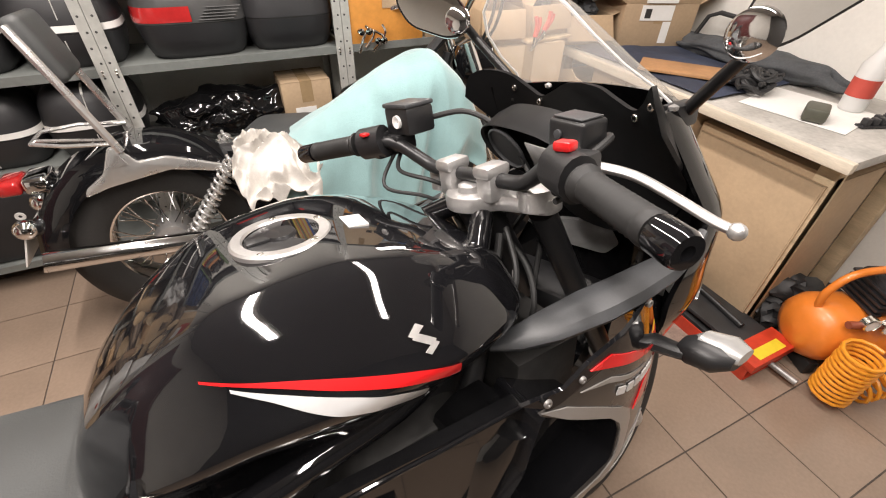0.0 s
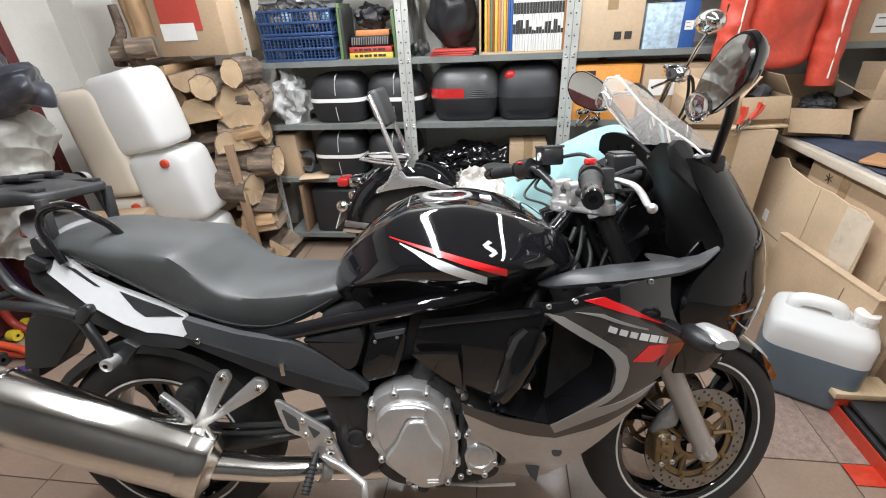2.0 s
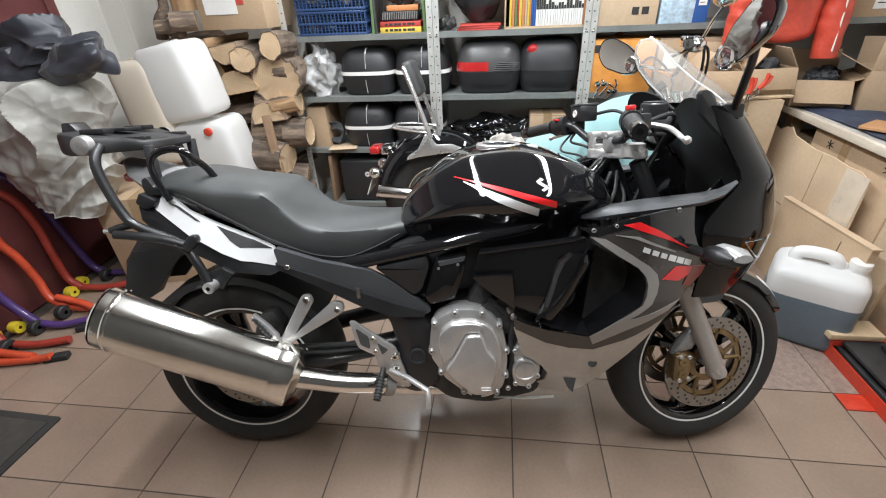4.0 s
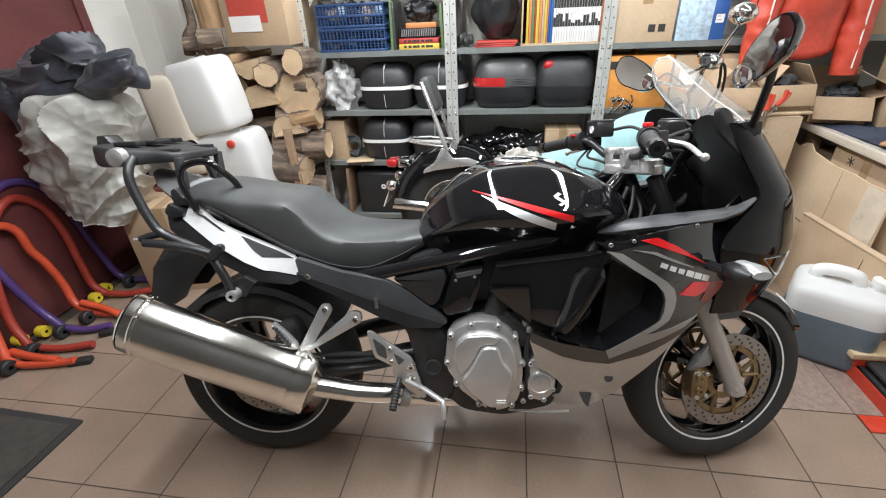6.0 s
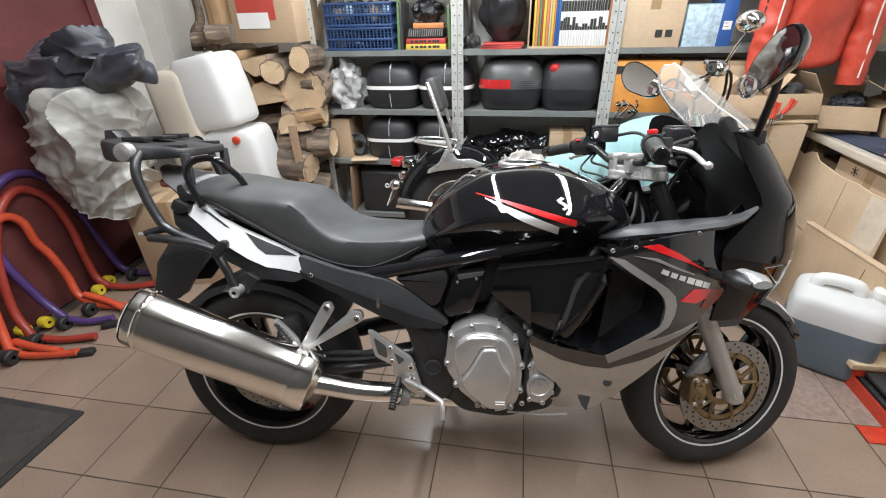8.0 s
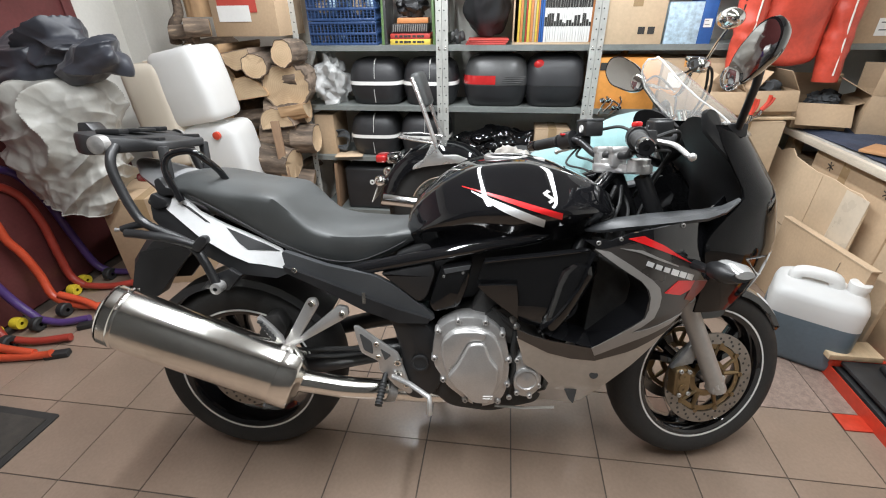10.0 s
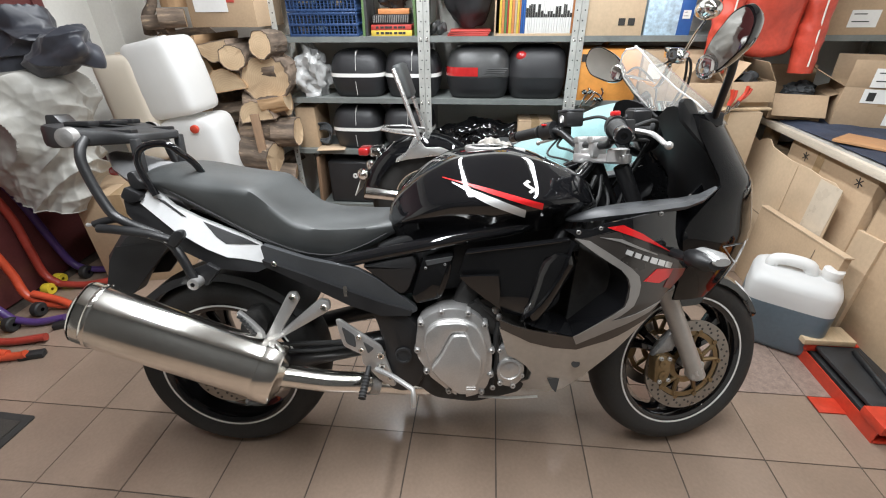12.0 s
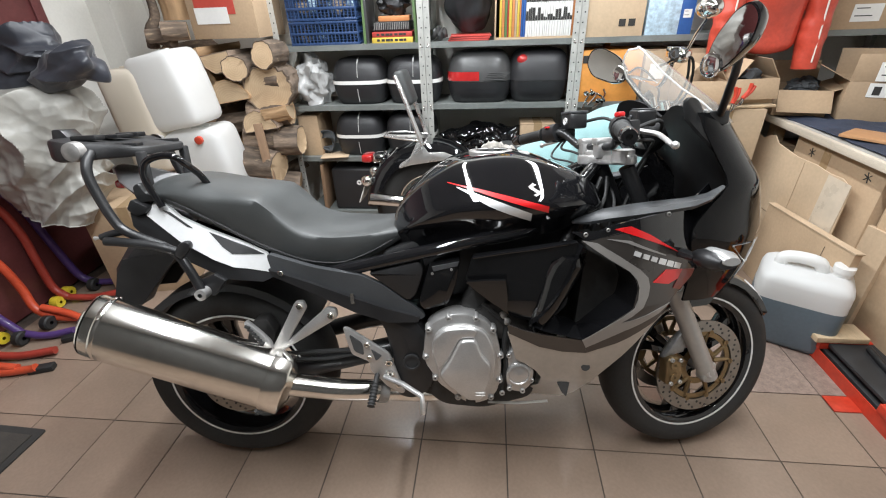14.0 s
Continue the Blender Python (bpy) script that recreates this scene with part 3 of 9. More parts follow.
def holes_mesh(c, y, spec, r=0.0042):
    """Dark dots on a disc face that paint the shade inside its bores."""
    bm = BM()
    for rad, n, off in spec:
        for k in range(n):
            a = 2 * math.pi * (k + off) / n
            lathe(bm, [(y - 0.0004, 0.0005), (y - 0.0004, r), (y + 0.004, r)], 8, "y", c + Vector((math.cos(a) * rad, 0, math.sin(a) * rad)))
    return bm


# front wheel
fw = part("front_wheel", wheel_steered(rim_mesh(FA, 0.222, 0.052)), GLOSS, bike, "black three-spoke wheel")
part("spoke", wheel_steered(spokes_mesh(FA, 0.222, 3, 0.5, 0.042)), GLOSS, fw)
part("hub", wheel_steered(hub_mesh(FA, 0.052, 0.042)), GLOSS, fw)
part("tyre", wheel_steered(tyre_mesh(FA, 0.300, 0.222, 0.060)), TYRE, fw)
part("rim_stripe", wheel_steered(stripe_mesh(FA, 0.224, 0.052)), WHITEMARK, fw, "thin white rim stripe")
for s in (-1, 1):
    part("brake_disc", wheel_steered(disc_mesh(FA, 0.118, 0.155, s * 0.076 + 0.0025)), DISC, fw, "drilled steel brake disc")
    bm = BM()
    lathe(bm, [(s * 0.074, 0.100), (s * 0.071, 0.100), (s * 0.071, 0.116), (s * 0.074, 0.116)], 40, "y", FA, closed=True)
    lathe(bm, [(s * 0.074, 0.045), (s * 0.068, 0.045), (s * 0.068, 0.064), (s * 0.074, 0.064)], 32, "y", FA, closed=True)
    for k in range(5):
        a = 2 * math.pi * k / 5 + 0.3
        for o in (-0.2, 0.2):
            tube(bm, [FA + Vector((math.cos(a + o * 0.6) * 0.055, s * 0.072, math.sin(a + o * 0.6) * 0.055)), FA + Vector((math.cos(a + o * 1.2) * 0.11, s * 0.072, math.sin(a + o * 1.2) * 0.11))], (0.008, 0.006), 6)
    for k in range(10):
        a = 2 * math.pi * k / 10
        lathe(bm, [(s * 0.079, 0.002), (s * 0.079, 0.008), (s * 0.070, 0.008)], 10, "y", FA + Vector((math.cos(a) * 0.116, 0, math.sin(a) * 0.116)))
    part("disc_carrier", wheel_steered(bm), GOLD, fw, "gold brake disc carrier")
part("disc_bore_shade", wheel_steered(holes_mesh(FA, -0.0785, ((0.128, 20, 0), (0.137, 20, 0.33), (0.146, 20, 0.66)))), HOLE_SHADE, fw)
# front axle nut
bm = BM()
lathe(bm, [(0.13, 0.004), (0.13, 0.016), (-0.128, 0.016), (-0.131, 0.013), (-0.131, 0.008), (-0.122, 0.008)], 16, "y", FA)
part("axle", wheel_steered(bm), ALU, bike)

# fork legs
for s in (-1, 1):
    o = Vector((0, s * 0.105, 0))
    bm = BM()
    tube(bm, [FA + o + UP * -0.028, FA + o + UP * 0.02, FA + o + UP * 0.06, FA + o + UP * 0.30, FA + o + UP * 0.315], 0.027, 18)
    box(bm, -0.022, 0.022, -0.02, 0.02, -0.03, 0.03, 0.008, m=Matrix.Translation(FA + o))
    leg = part("fork_leg", wheel_steered(bm), FORK, bike, "grey painted fork slider")
    bm = BM()
    tube(bm, [FA + o + UP * 0.30, FA + o + UP * 0.72], 0.0215, 16)
    tube(bm, [FA + o + UP * 0.44, FA + o + UP * 0.52], 0.030, 16)
    part("fork_tube", wheel_steered(bm), SATIN if s < 0 else STEEL, leg, "dark upper fork tube")
    # calipers
    bm = BM()
    cpos = FA + Vector((-0.118, s * 0.085, 0.018))
    prism(bm, round_poly([(-0.028, -0.046), (0.014, -0.050), (0.027, -0.018), (0.024, 0.036), (0.0, 0.050), (-0.027, 0.040)], 0.012), -0.030, 0.020, 0.008, 3, m=Matrix.Translation(cpos))
    lathe(bm, [(-0.034, 0.004), (-0.034, 0.015), (-0.02, 0.017)], 18, "y", cpos + Vector((-0.003, 0, 0.021)))
    lathe(bm, [(-0.034, 0.004), (-0.034, 0.015), (-0.02, 0.017)], 18, "y", cpos + Vector((-0.003, 0, -0.021)))
    cal = part("brake_caliper", wheel_steered(bm), GOLD, bike, "gold front brake caliper")
    bm = BM()
    for q in ((-0.015, 0.040), (0.014, 0.036), (0.015, -0.036), (-0.016, -0.038)):
        bolt(bm, cpos + Vector((q[0], -0.032 if s < 0 else 0.022, q[1])), 0.007, 0.006)
    part("bolt", wheel_steered(bm), ALU, cal)
    bm = BM()
    prism(bm, [(-0.03, 0.04), (0.04, 0.05), (0.075, 0.13), (0.05, 0.14), (0.0, 0.075)], -0.012, 0.008, 0.004, m=Matrix.Translation(cpos))
    part("caliper_bracket", wheel_steered(bm), ALU_DULL, cal)
# front mudguard
bm = BM()
rings = []
for k in range(15):
    a = radians(28 + k * 9.3)
    w = 0.066 * (0.75 + 0.25 * math.sin(math.pi * k / 14))
    ring = []
    for yy, dr in ((-1, -0.028), (-0.93, -0.008), (-0.6, 0.006), (0, 0.012), (0.6, 0.006), (0.93, -0.008), (1, -0.028)):
        r = 0.312 + dr
        ring.append(FA + Vector((math.cos(a) * r, yy * w * 1.15, math.sin(a) * r)))
    for yy, dr in ((0.95, -0.032), (0, 0.007), (-0.95, -0.032)):
        r = 0.312 + dr
        ring.append(FA + Vector((math.cos(a) * r, yy * w * 1.1, math.sin(a) * r)))
    rings.append(ring)
skin(bm, rings)
for s in (-1, 1):
    prism(bm, round_poly([(0.63, 0.50), (0.70, 0.62), (0.80, 0.60), (0.755, 0.50)], 0.02), s * 0.078, s * 0.084)
part("mudguard", wheel_steered(bm), GLOSS, bike, "black front mudguard")

# steering head, clamps, bars
bm = BM()
TOPC = HEAD + UP * 0.018
for s in (-1, 1):
    lathe(bm, [(-0.02, 0.0), (-0.02, 0.03), (0.012, 0.03), (0.016, 0.02), (0.016, 0.0)], 18, "z", (TOPC.x + 0.034, s * 0.105, TOPC.z + 0.012))
prism(bm, round_poly([(-0.035, -0.03), (-0.045, 0.0), (-0.035, 0.03), (0.0, 0.055), (0.02, 0.14), (0.065, 0.135), (0.055, 0.05), (0.045, 0.0), (0.055, -0.05), (0.065, -0.135), (0.02, -0.14), (0.0, -0.055)], 0.02), -0.014, 0.012, 0.005, plane="xy", m=Matrix.Translation(TOPC))
lathe(bm, [(0.0, 0.024), (0.022, 0.022), (0.026, 0.015), (0.026, 0.0)], 12, "z", TOPC)
tclamp = part("triple_clamp", steered(bm), ALU, bike, "silver cast top fork clamp")
bm = BM()
tube(bm, [HEAD - UP * 0.22, HEAD + UP * 0.03], 0.034, 18)
prism(bm, round_poly([(-0.03, -0.14), (0.07, -0.14), (0.07, 0.14), (-0.03, 0.14)], 0.04), -0.02, 0.02, 0.005, plane="xy", m=Matrix.Translation(HEAD - UP * 0.23 + Vector((0.02, 0, 0))))
part("steering_head", steered(bm), SATIN, bike)
BAR = TOPC + Vector((0.004, 0, 0.036))
for s in (-1, 1):
    bm = BM()
    box(bm, -0.022, 0.022, -0.017, 0.017, -0.034, 0.018, 0.008, m=Matrix.Translation(BAR + Vector((0, s * 0.045, 0))))
    box(bm, -0.026, 0.024, -0.018, 0.018, 0.004, 0.024, 0.007, m=Matrix.Translation(BAR + Vector((0, s * 0.045, 0))))
    part("bar_riser", steered(bm), ALU, tclamp, "silver handlebar riser")
bar_pts = []
half_bar = [(0, 0, 0), (0, 0.09, 0), (-0.004, 0.125, 0.012), (-0.022, 0.17, 0.040), (-0.045, 0.215, 0.045), (-0.072, 0.27, 0.040), (-0.112, 0.365, 0.026)]
for x, y, z in half_bar[::-1]:
    bar_pts.append(BAR + Vector((x, -y, z)))
for x, y, z in half_bar[1:]:
    bar_pts.append(BAR + Vector((x, y, z)))
bm = BM()
tube(bm, bar_pts, 0.0115, 12, smooth=5)
hb = part("handlebar", steered(bm), SATIN, bike, "black tubular handlebar")


def on_bar(s, y):
    """The bar's centre line at the half width y, on side s."""
    pts = half_bar
    for a, b in zip(pts, pts[1:]):
        if y <= b[1]:
            t = (y - a[1]) / (b[1] - a[1])
            return BAR + Vector((a[0] + (b[0] - a[0]) * t, s * y, a[2] + (b[2] - a[2]) * t))
    return BAR + Vector((pts[-1][0], s * pts[-1][1], pts[-1][2]))


for s in (-1, 1):
    a, b = on_bar(s, 0.245), on_bar(s, 0.36)
    d = (b - a).normalized()
    bm = BM()
    pr = [(0, 0.022), (0.004, 0.0225), (0.01, 0.018)] + [(0.012 + k * 0.0042, 0.0172 + 0.0014 * (k % 2)) for k in range(22)] + [(0.108, 0.019), (0.112, 0.017)]
    fr = frames_along([a, b])[0]
    rings = [[a + d * q + r * (math.cos(2 * math.pi * k / 16) * fr[1] + math.sin(2 * math.pi * k / 16) * fr[2]) for k in range(16)] for q, r in pr]
    skin(bm, rings)
    grip = part("grip", steered(bm), RUBBER, hb, "black ribbed rubber grip")
    bm = BM()
    e = a + d * 0.114
    rings = [[e + d * q + r * (math.cos(2 * math.pi * k / 18) * fr[1] + math.sin(2 * math.pi * k / 18) * fr[2]) for k in range(18)] for q, r in ((0, 0.012), (0.002, 0.0185), (0.03, 0.0185), (0.036, 0.016), (0.036, 0.007), (0.03, 0.006), (0.03, 0.001))]
    skin(bm, rings)
    part("bar_end", steered(bm), GLOSS, hb, "black bar-end weight")
    # switch block
    bm = BM()
    c = on_bar(s, 0.212)
    tube(bm, [c - d * 0.024, c - d * 0.018, c + d * 0.02, c + d * 0.026], 0.025, 16, flat=1.15)
    box(bm, -0.02, 0.03, -0.02, 0.02, -0.03, 0.018, 0.006, m=Matrix.Translation(c + Vector((0.012, 0, 0))))
    sw = part("switch_block", steered(bm), SATIN, hb, "black handlebar switch block")
    bm = BM()
    if s < 0:
        box(bm, -0.009, 0.009, -0.014, 0.010, 0, 0.012, 0.004, m=Matrix.Translation(c + Vector((-0.004, 0, 0.026))))
        part("kill_switch", steered(bm), RED, sw, "red engine stop switch")
    else:
        box(bm, -0.008, 0.006, -0.008, 0.008, 0, 0.006, 0.002, m=Matrix.Translation(c + Vector((-0.02, -0.006, 0.016))))
        part("light_button", steered(bm), RED, sw, "small red button")
    # lever
    bm = BM()
    p0 = on_bar(s, 0.19) + Vector((0.035, 0, -0.004))
    tip = STEER.inverted() @ Vector((0.440, -0.374, 1.033)) - (on_bar(-1, 0.19) + Vector((0.035, 0, -0.004)))
    tip.y *= -s
    pts = [p0, p0 + Vector((tip.x * 0.3 + 0.020, tip.y * 0.12, tip.z * 0.1)), p0 + Vector((tip.x * 0.5 + 0.030, tip.y * 0.35, tip.z * 0.3)), p0 + Vector((tip.x * 0.7 + 0.020, tip.y * 0.62, tip.z * 0.62)), p0 + Vector((tip.x * 0.92 + 0.004, tip.y * 0.88, tip.z * 0.9)), p0 + tip]
    tube(bm, pts, (0.0085, 0.0062), 10, smooth=4, flat=0.8)
    blob(bm, pts[-1], (0.009, 0.009, 0.009), 2)
    part("lever", steered(bm), ALU, hb, "silver hand lever")
    bm = BM()
    box(bm, -0.02, 0.024, -0.018, 0.018, -0.016, 0.014, 0.005, m=Matrix.Translation(p0 + Vector((-0.012, -s * 0.012, 0.004))))
    part("lever_perch", steered(bm), SATIN if s > 0 else ALU, hb)
# fluid reservoirs
bm = BM()
c = on_bar(1, 0.165) + Vector((0.03, 0.0, 0.03))
box(bm, -0.03, 0.03, -0.036, 0.036, -0.012, 0.036, 0.007, m=Matrix.Translation(c))
res = part("fluid_reservoir", steered(bm), SATIN, hb, "black square clutch fluid reservoir")
bm = BM()
box(bm, -0.031, 0.031, -0.037, 0.037, 0.034, 0.042, 0.003, m=Matrix.Translation(c))
part("reservoir_cap", steered(bm), DGREY, res)
bm = BM()
lathe(bm, [(0, 0.001), (-0.003, 0.008), (-0.0035, 0.011), (0.002, 0.012)], 18, "x", c + Vector((-0.031, -0.006, 0.012)))
part("sight_glass", steered(bm), WHITEMARK, res, "round pale sight glass")
# cables and hoses from the bars
for pts, r in (
    ([on_bar(1, 0.16) + Vector((0.03, 0, 0.03)), (0.46, 0.10, 1.075), (0.50, 0.04, 1.03), (0.50, -0.02, 0.95), (0.47, 0.02, 0.85)], 0.005),
    ([on_bar(1, 0.19) + Vector((0.0, 0, -0.03)), (0.34, 0.16, 0.985), (0.37, 0.09, 0.975), (0.44, 0.08, 0.93)], 0.004),
    ([on_bar(1, 0.2) + Vector((0.0, 0, -0.03)), (0.31, 0.17, 0.96), (0.36, 0.1, 0.945), (0.43, 0.06, 0.90)], 0.0035),
    ([on_bar(-1, 0.19) + Vector((0.03, 0, 0.0)), (0.49, -0.18, 1.075), (0.53, -0.10, 1.03), (0.50, -0.06, 0.92), (0.45, -0.08, 0.8)], 0.005),
    ([on_bar(-1, 0.2) + Vector((0.02, 0, -0.02)), (0.47, -0.19, 1.03), (0.50, -0.12, 1.0), (0.47, -0.07, 0.9)], 0.004),
    ([(0.40, -0.06, 0.92), (0.37, -0.085, 0.86), (0.36, -0.09, 0.80), (0.34, -0.08, 0.74)], 0.007),
    ([(0.42, -0.05, 0.92), (0.40, -0.10, 0.87), (0.375, -0.115, 0.82), (0.36, -0.11, 0.74)], 0.005),
    ([(0.43, -0.03, 0.90), (0.43, -0.09, 0.86), (0.41, -0.13, 0.82), (0.40, -0.12, 0.75)], 0.005),
    ([(0.38, -0.03, 0.92), (0.34, -0.07, 0.87), (0.325, -0.09, 0.82)], 0.006),
):
    bm = BM()
    tube(bm, pts, r, 8, smooth=6)
    part("cable", bm, RUBBER, bike)
for pts, r, mt in (([(0.385, -0.09, 0.875), (0.365, -0.10, 0.84), (0.36, -0.105, 0.80)], 0.006, STEEL), ([(0.40, -0.095, 0.87), (0.385, -0.115, 0.835), (0.38, -0.12, 0.80)], 0.004, ALU_DULL)):
    bm = BM()
    tube(bm, pts, r, 8, smooth=5)
    part("hose_union", bm, mt, bike)

# ---- tank ----
TOPZ = [(-0.205, 0.790), (-0.190, 0.850), (-0.143, 0.908), (-0.074, 0.960), (0.01, 0.997), (0.125, 1.006), (0.206, 0.992), (0.288, 0.962), (0.35, 0.930), (0.388, 0.895)]
LOWZ = [(-0.205, 0.735), (-0.1, 0.752), (0.05, 0.772), (0.2, 0.790), (0.388, 0.825)]
WIDE = [(-0.205, 0.090), (-0.15, 0.140), (-0.07, 0.182), (0.03, 0.210), (0.12, 0.222), (0.2, 0.226), (0.3, 0.204), (0.36, 0.160), (0.388, 0.11)]
SECT = [(0.0, 0.74), (0.15, 0.83), (0.30, 0.94), (0.40, 0.99), (0.46, 1.0), (0.53, 0.975), (0.66, 0.89), (0.80, 0.785), (0.90, 0.70), (0.95, 0.63), (0.98, 0.50), (0.994, 0.28), (1.0, 0.0)]
LEVELS = (0, 0.08, 0.16, 0.24, 0.32, 0.38, 0.43, 0.47, 0.51, 0.56, 0.62, 0.69, 0.76, 0.83, 0.89, 0.93, 0.957, 0.976, 0.989, 0.996, 1.0)


def tank_y(x, z):
    v = (z - lerp(LOWZ, x)) / max(1e-4, lerp(TOPZ, x) - lerp(LOWZ, x))
    return lerp(WIDE, x) * lerp(SECT, min(max(v, 0), 1))


def tank_ring(x):
    zl, zt, w = lerp(LOWZ, x), lerp(TOPZ, x), lerp(WIDE, x)
    half = []
    for v in LEVELS:
        knee = 1 - 0.10 * max(0, 1 - abs(v - 0.22) / 0.26) * max(0, min(1, (0.10 - x) / 0.12))
        half.append((w * lerp(SECT, v) * knee, zl + (zt - zl) * v))
    half[-1] = (0.0, zt)
    ring = [Vector((x, -y, z)) for y, z in half] + [Vector((x, y, z)) for y, z in half[-2::-1]]
    return ring


bm = BM()
xs = [-0.205 + 0.593 * k / 48 for k in range(49)]
skin(bm, [tank_ring(x) for x in xs])
tank = part("fuel_tank", bm, GLOSS, bike, "glossy black fuel tank", angle=50)


def tank_strip(lo, hi, x0, x1, n=40, lift=0.0016):
    bm = BM()
    R = []
    for k in range(n + 1):
        x = x0 + (x1 - x0) * k / n
        a, b = lerp(lo, x), lerp(hi, x)
        R.append([Vector((x, -(tank_y(x, a + (b - a) * j / 4) + lift), a + (b - a) * j / 4)) for j in range(5)])
    skin(bm, R, close=False, caps=False)
    return bm


part("red_stripe", tank_strip([(-0.038, 0.9395), (0.005, 0.930), (0.08, 0.907), (0.15, 0.885), (0.222, 0.8615)], [(-0.038, 0.9420), (0.045, 0.926), (0.115, 0.9095), (0.222, 0.880)], -0.037, 0.218), RED, tank)
part("silver_stripe", tank_strip([(-0.014, 0.929), (0.018, 0.914), (0.06, 0.889), (0.115, 0.864), (0.185, 0.8355)], [(-0.014, 0.932), (0.04, 0.914), (0.10, 0.8935), (0.185, 0.859)], -0.013, 0.176), SILVER, tank)
bm = BM()
for pts in ([(0.168, 0.9285), (0.181, 0.9365), (0.189, 0.9315), (0.180, 0.9275), (0.198, 0.9165), (0.192, 0.9125)], [(0.171, 0.9245), (0.189, 0.9135), (0.180, 0.9095), (0.186, 0.9055), (0.200, 0.9125), (0.177, 0.9270)]):
    panel(bm, pts, tank_y, 0.001, 0.012, (-1,), 0.0025)
part("badge", bm, ALU_DULL, tank, "silver angular badge")
bm = BM()
lathe(bm, [(-0.012, 0.064), (0.001, 0.064), (0.004, 0.061), (0.004, 0.049), (0.001, 0.047)], 40, "z", (0, 0, 0))
bmesh.ops.transform(bm, matrix=Matrix.Translation((0.092, -0.010, 1.003)) @ Matrix.Rotation(radians(1.5), 4, "Y"), verts=bm.verts[:])
cap = part("filler_ring", bm, ALU, tank, "silver fuel filler ring")
bm = BM()
lathe(bm, [(-0.012, 0.047), (0.000, 0.047), (0.002, 0.043), (0.002, 0.020), (0.006, 0.018), (0.006, 0.0)], 36, "z", (0.092, -0.010, 1.003))
box(bm, 0.048, 0.080, -0.022, 0.004, 1.002, 1.009, 0.003)
part("filler_cap", bm, SATIN, cap, "black locking filler cap")
bm = BM()
for k in range(5):
    a = 2 * math.pi * k / 5 + 0.3
    bolt(bm, Vector((0.092 + math.cos(a) * 0.055, -0.010 + math.sin(a) * 0.055, 1.006)), 0.005, 0.002, "z", 1)
part("bolt", bm, STEEL, cap)
bm = BM()
box(bm, 0.172, 0.200, -0.040, 0.000, 0.9955, 0.9985, m=Matrix.Translation((0.186, 0, 0.996)) @ Matrix.Rotation(radians(9), 4, "Y") @ Matrix.Translation((-0.186, 0, -0.996)))
part("warning_label", bm, WHITEMARK, tank, "small pale label with grey bars")
# dark core block, added to close the see-through gap under the tank
bm = BM()
prism(bm, round_poly([(-0.24, 0.74), (-0.05, 0.80), (0.30, 0.86), (0.34, 0.80), (0.26, 0.66), (0.0, 0.60), (-0.20, 0.58)], 0.03), -0.115, 0.115, 0.01)
part("core_block", bm, MATT, bike)

# ---- frame, seat, tail ----
for s in (-1, 1):
    bm = BM()
    pts = [(-0.80, s * 0.09, 0.85), (-0.6, s * 0.105, 0.765), (-0.44, s * 0.135, 0.706), (-0.36, s * 0.152, 0.702), (-0.17, s * 0.165, 0.742), (0.036, s * 0.172, 0.782), (0.17, s * 0.168, 0.806), (0.27, s * 0.14, 0.852), (0.33, s * 0.09, 0.91), (0.39, s * 0.03, 0.95)]
    tube(bm, pts, 0.019, 12, smooth=5)
    part("frame_rail", bm, GLOSS, bike, "glossy black frame tube")
    bm = BM()
    tube(bm, [(0.36, s * 0.04, 0.90), (0.31, s * 0.12, 0.80), (0.25, s * 0.15, 0.70), (0.16, s * 0.16, 0.60)], 0.017, 10, smooth=4)
    tube(bm, [(-0.22, s * 0.12, 0.73), (-0.2, s * 0.14, 0.6), (-0.17, s * 0.15, 0.44), (-0.13, s * 0.13, 0.30)], 0.03, 10, smooth=4)
    part("frame_downtube", bm, SATIN, bike)

SEATTOP = [(-0.905, 0.935), (-0.89, 0.956), (-0.85, 0.972), (-0.80, 0.975), (-0.75, 0.969), (-0.65, 0.946), (-0.58, 0.930), (-0.54, 0.912), (-0.50, 0.874), (-0.45, 0.832), (-0.40, 0.812), (-0.33, 0.803), (-0.26, 0.803), (-0.175, 0.815)]
SEATEDGE = [(-0.905, 0.928), (-0.86, 0.940), (-0.80, 0.941), (-0.75, 0.932), (-0.67, 0.919), (-0.56, 0.914), (-0.53, 0.893), (-0.465, 0.828), (-0.44, 0.814), (-0.36, 0.800), (-0.277, 0.798), (-0.175, 0.800)]
SEATLOW = [(-0.905, 0.922), (-0.84, 0.918), (-0.80, 0.905), (-0.683, 0.843), (-0.544, 0.766), (-0.416, 0.716), (-0.351, 0.709), (-0.284, 0.725), (-0.175, 0.772)]
SEATWIDE = [(-0.905, 0.05), (-0.885, 0.095), (-0.84, 0.132), (-0.76, 0.146), (-0.65, 0.154), (-0.54, 0.160), (-0.45, 0.158), (-0.35, 0.150), (-0.26, 0.132), (-0.175, 0.108)]
bm = BM()
rings = []
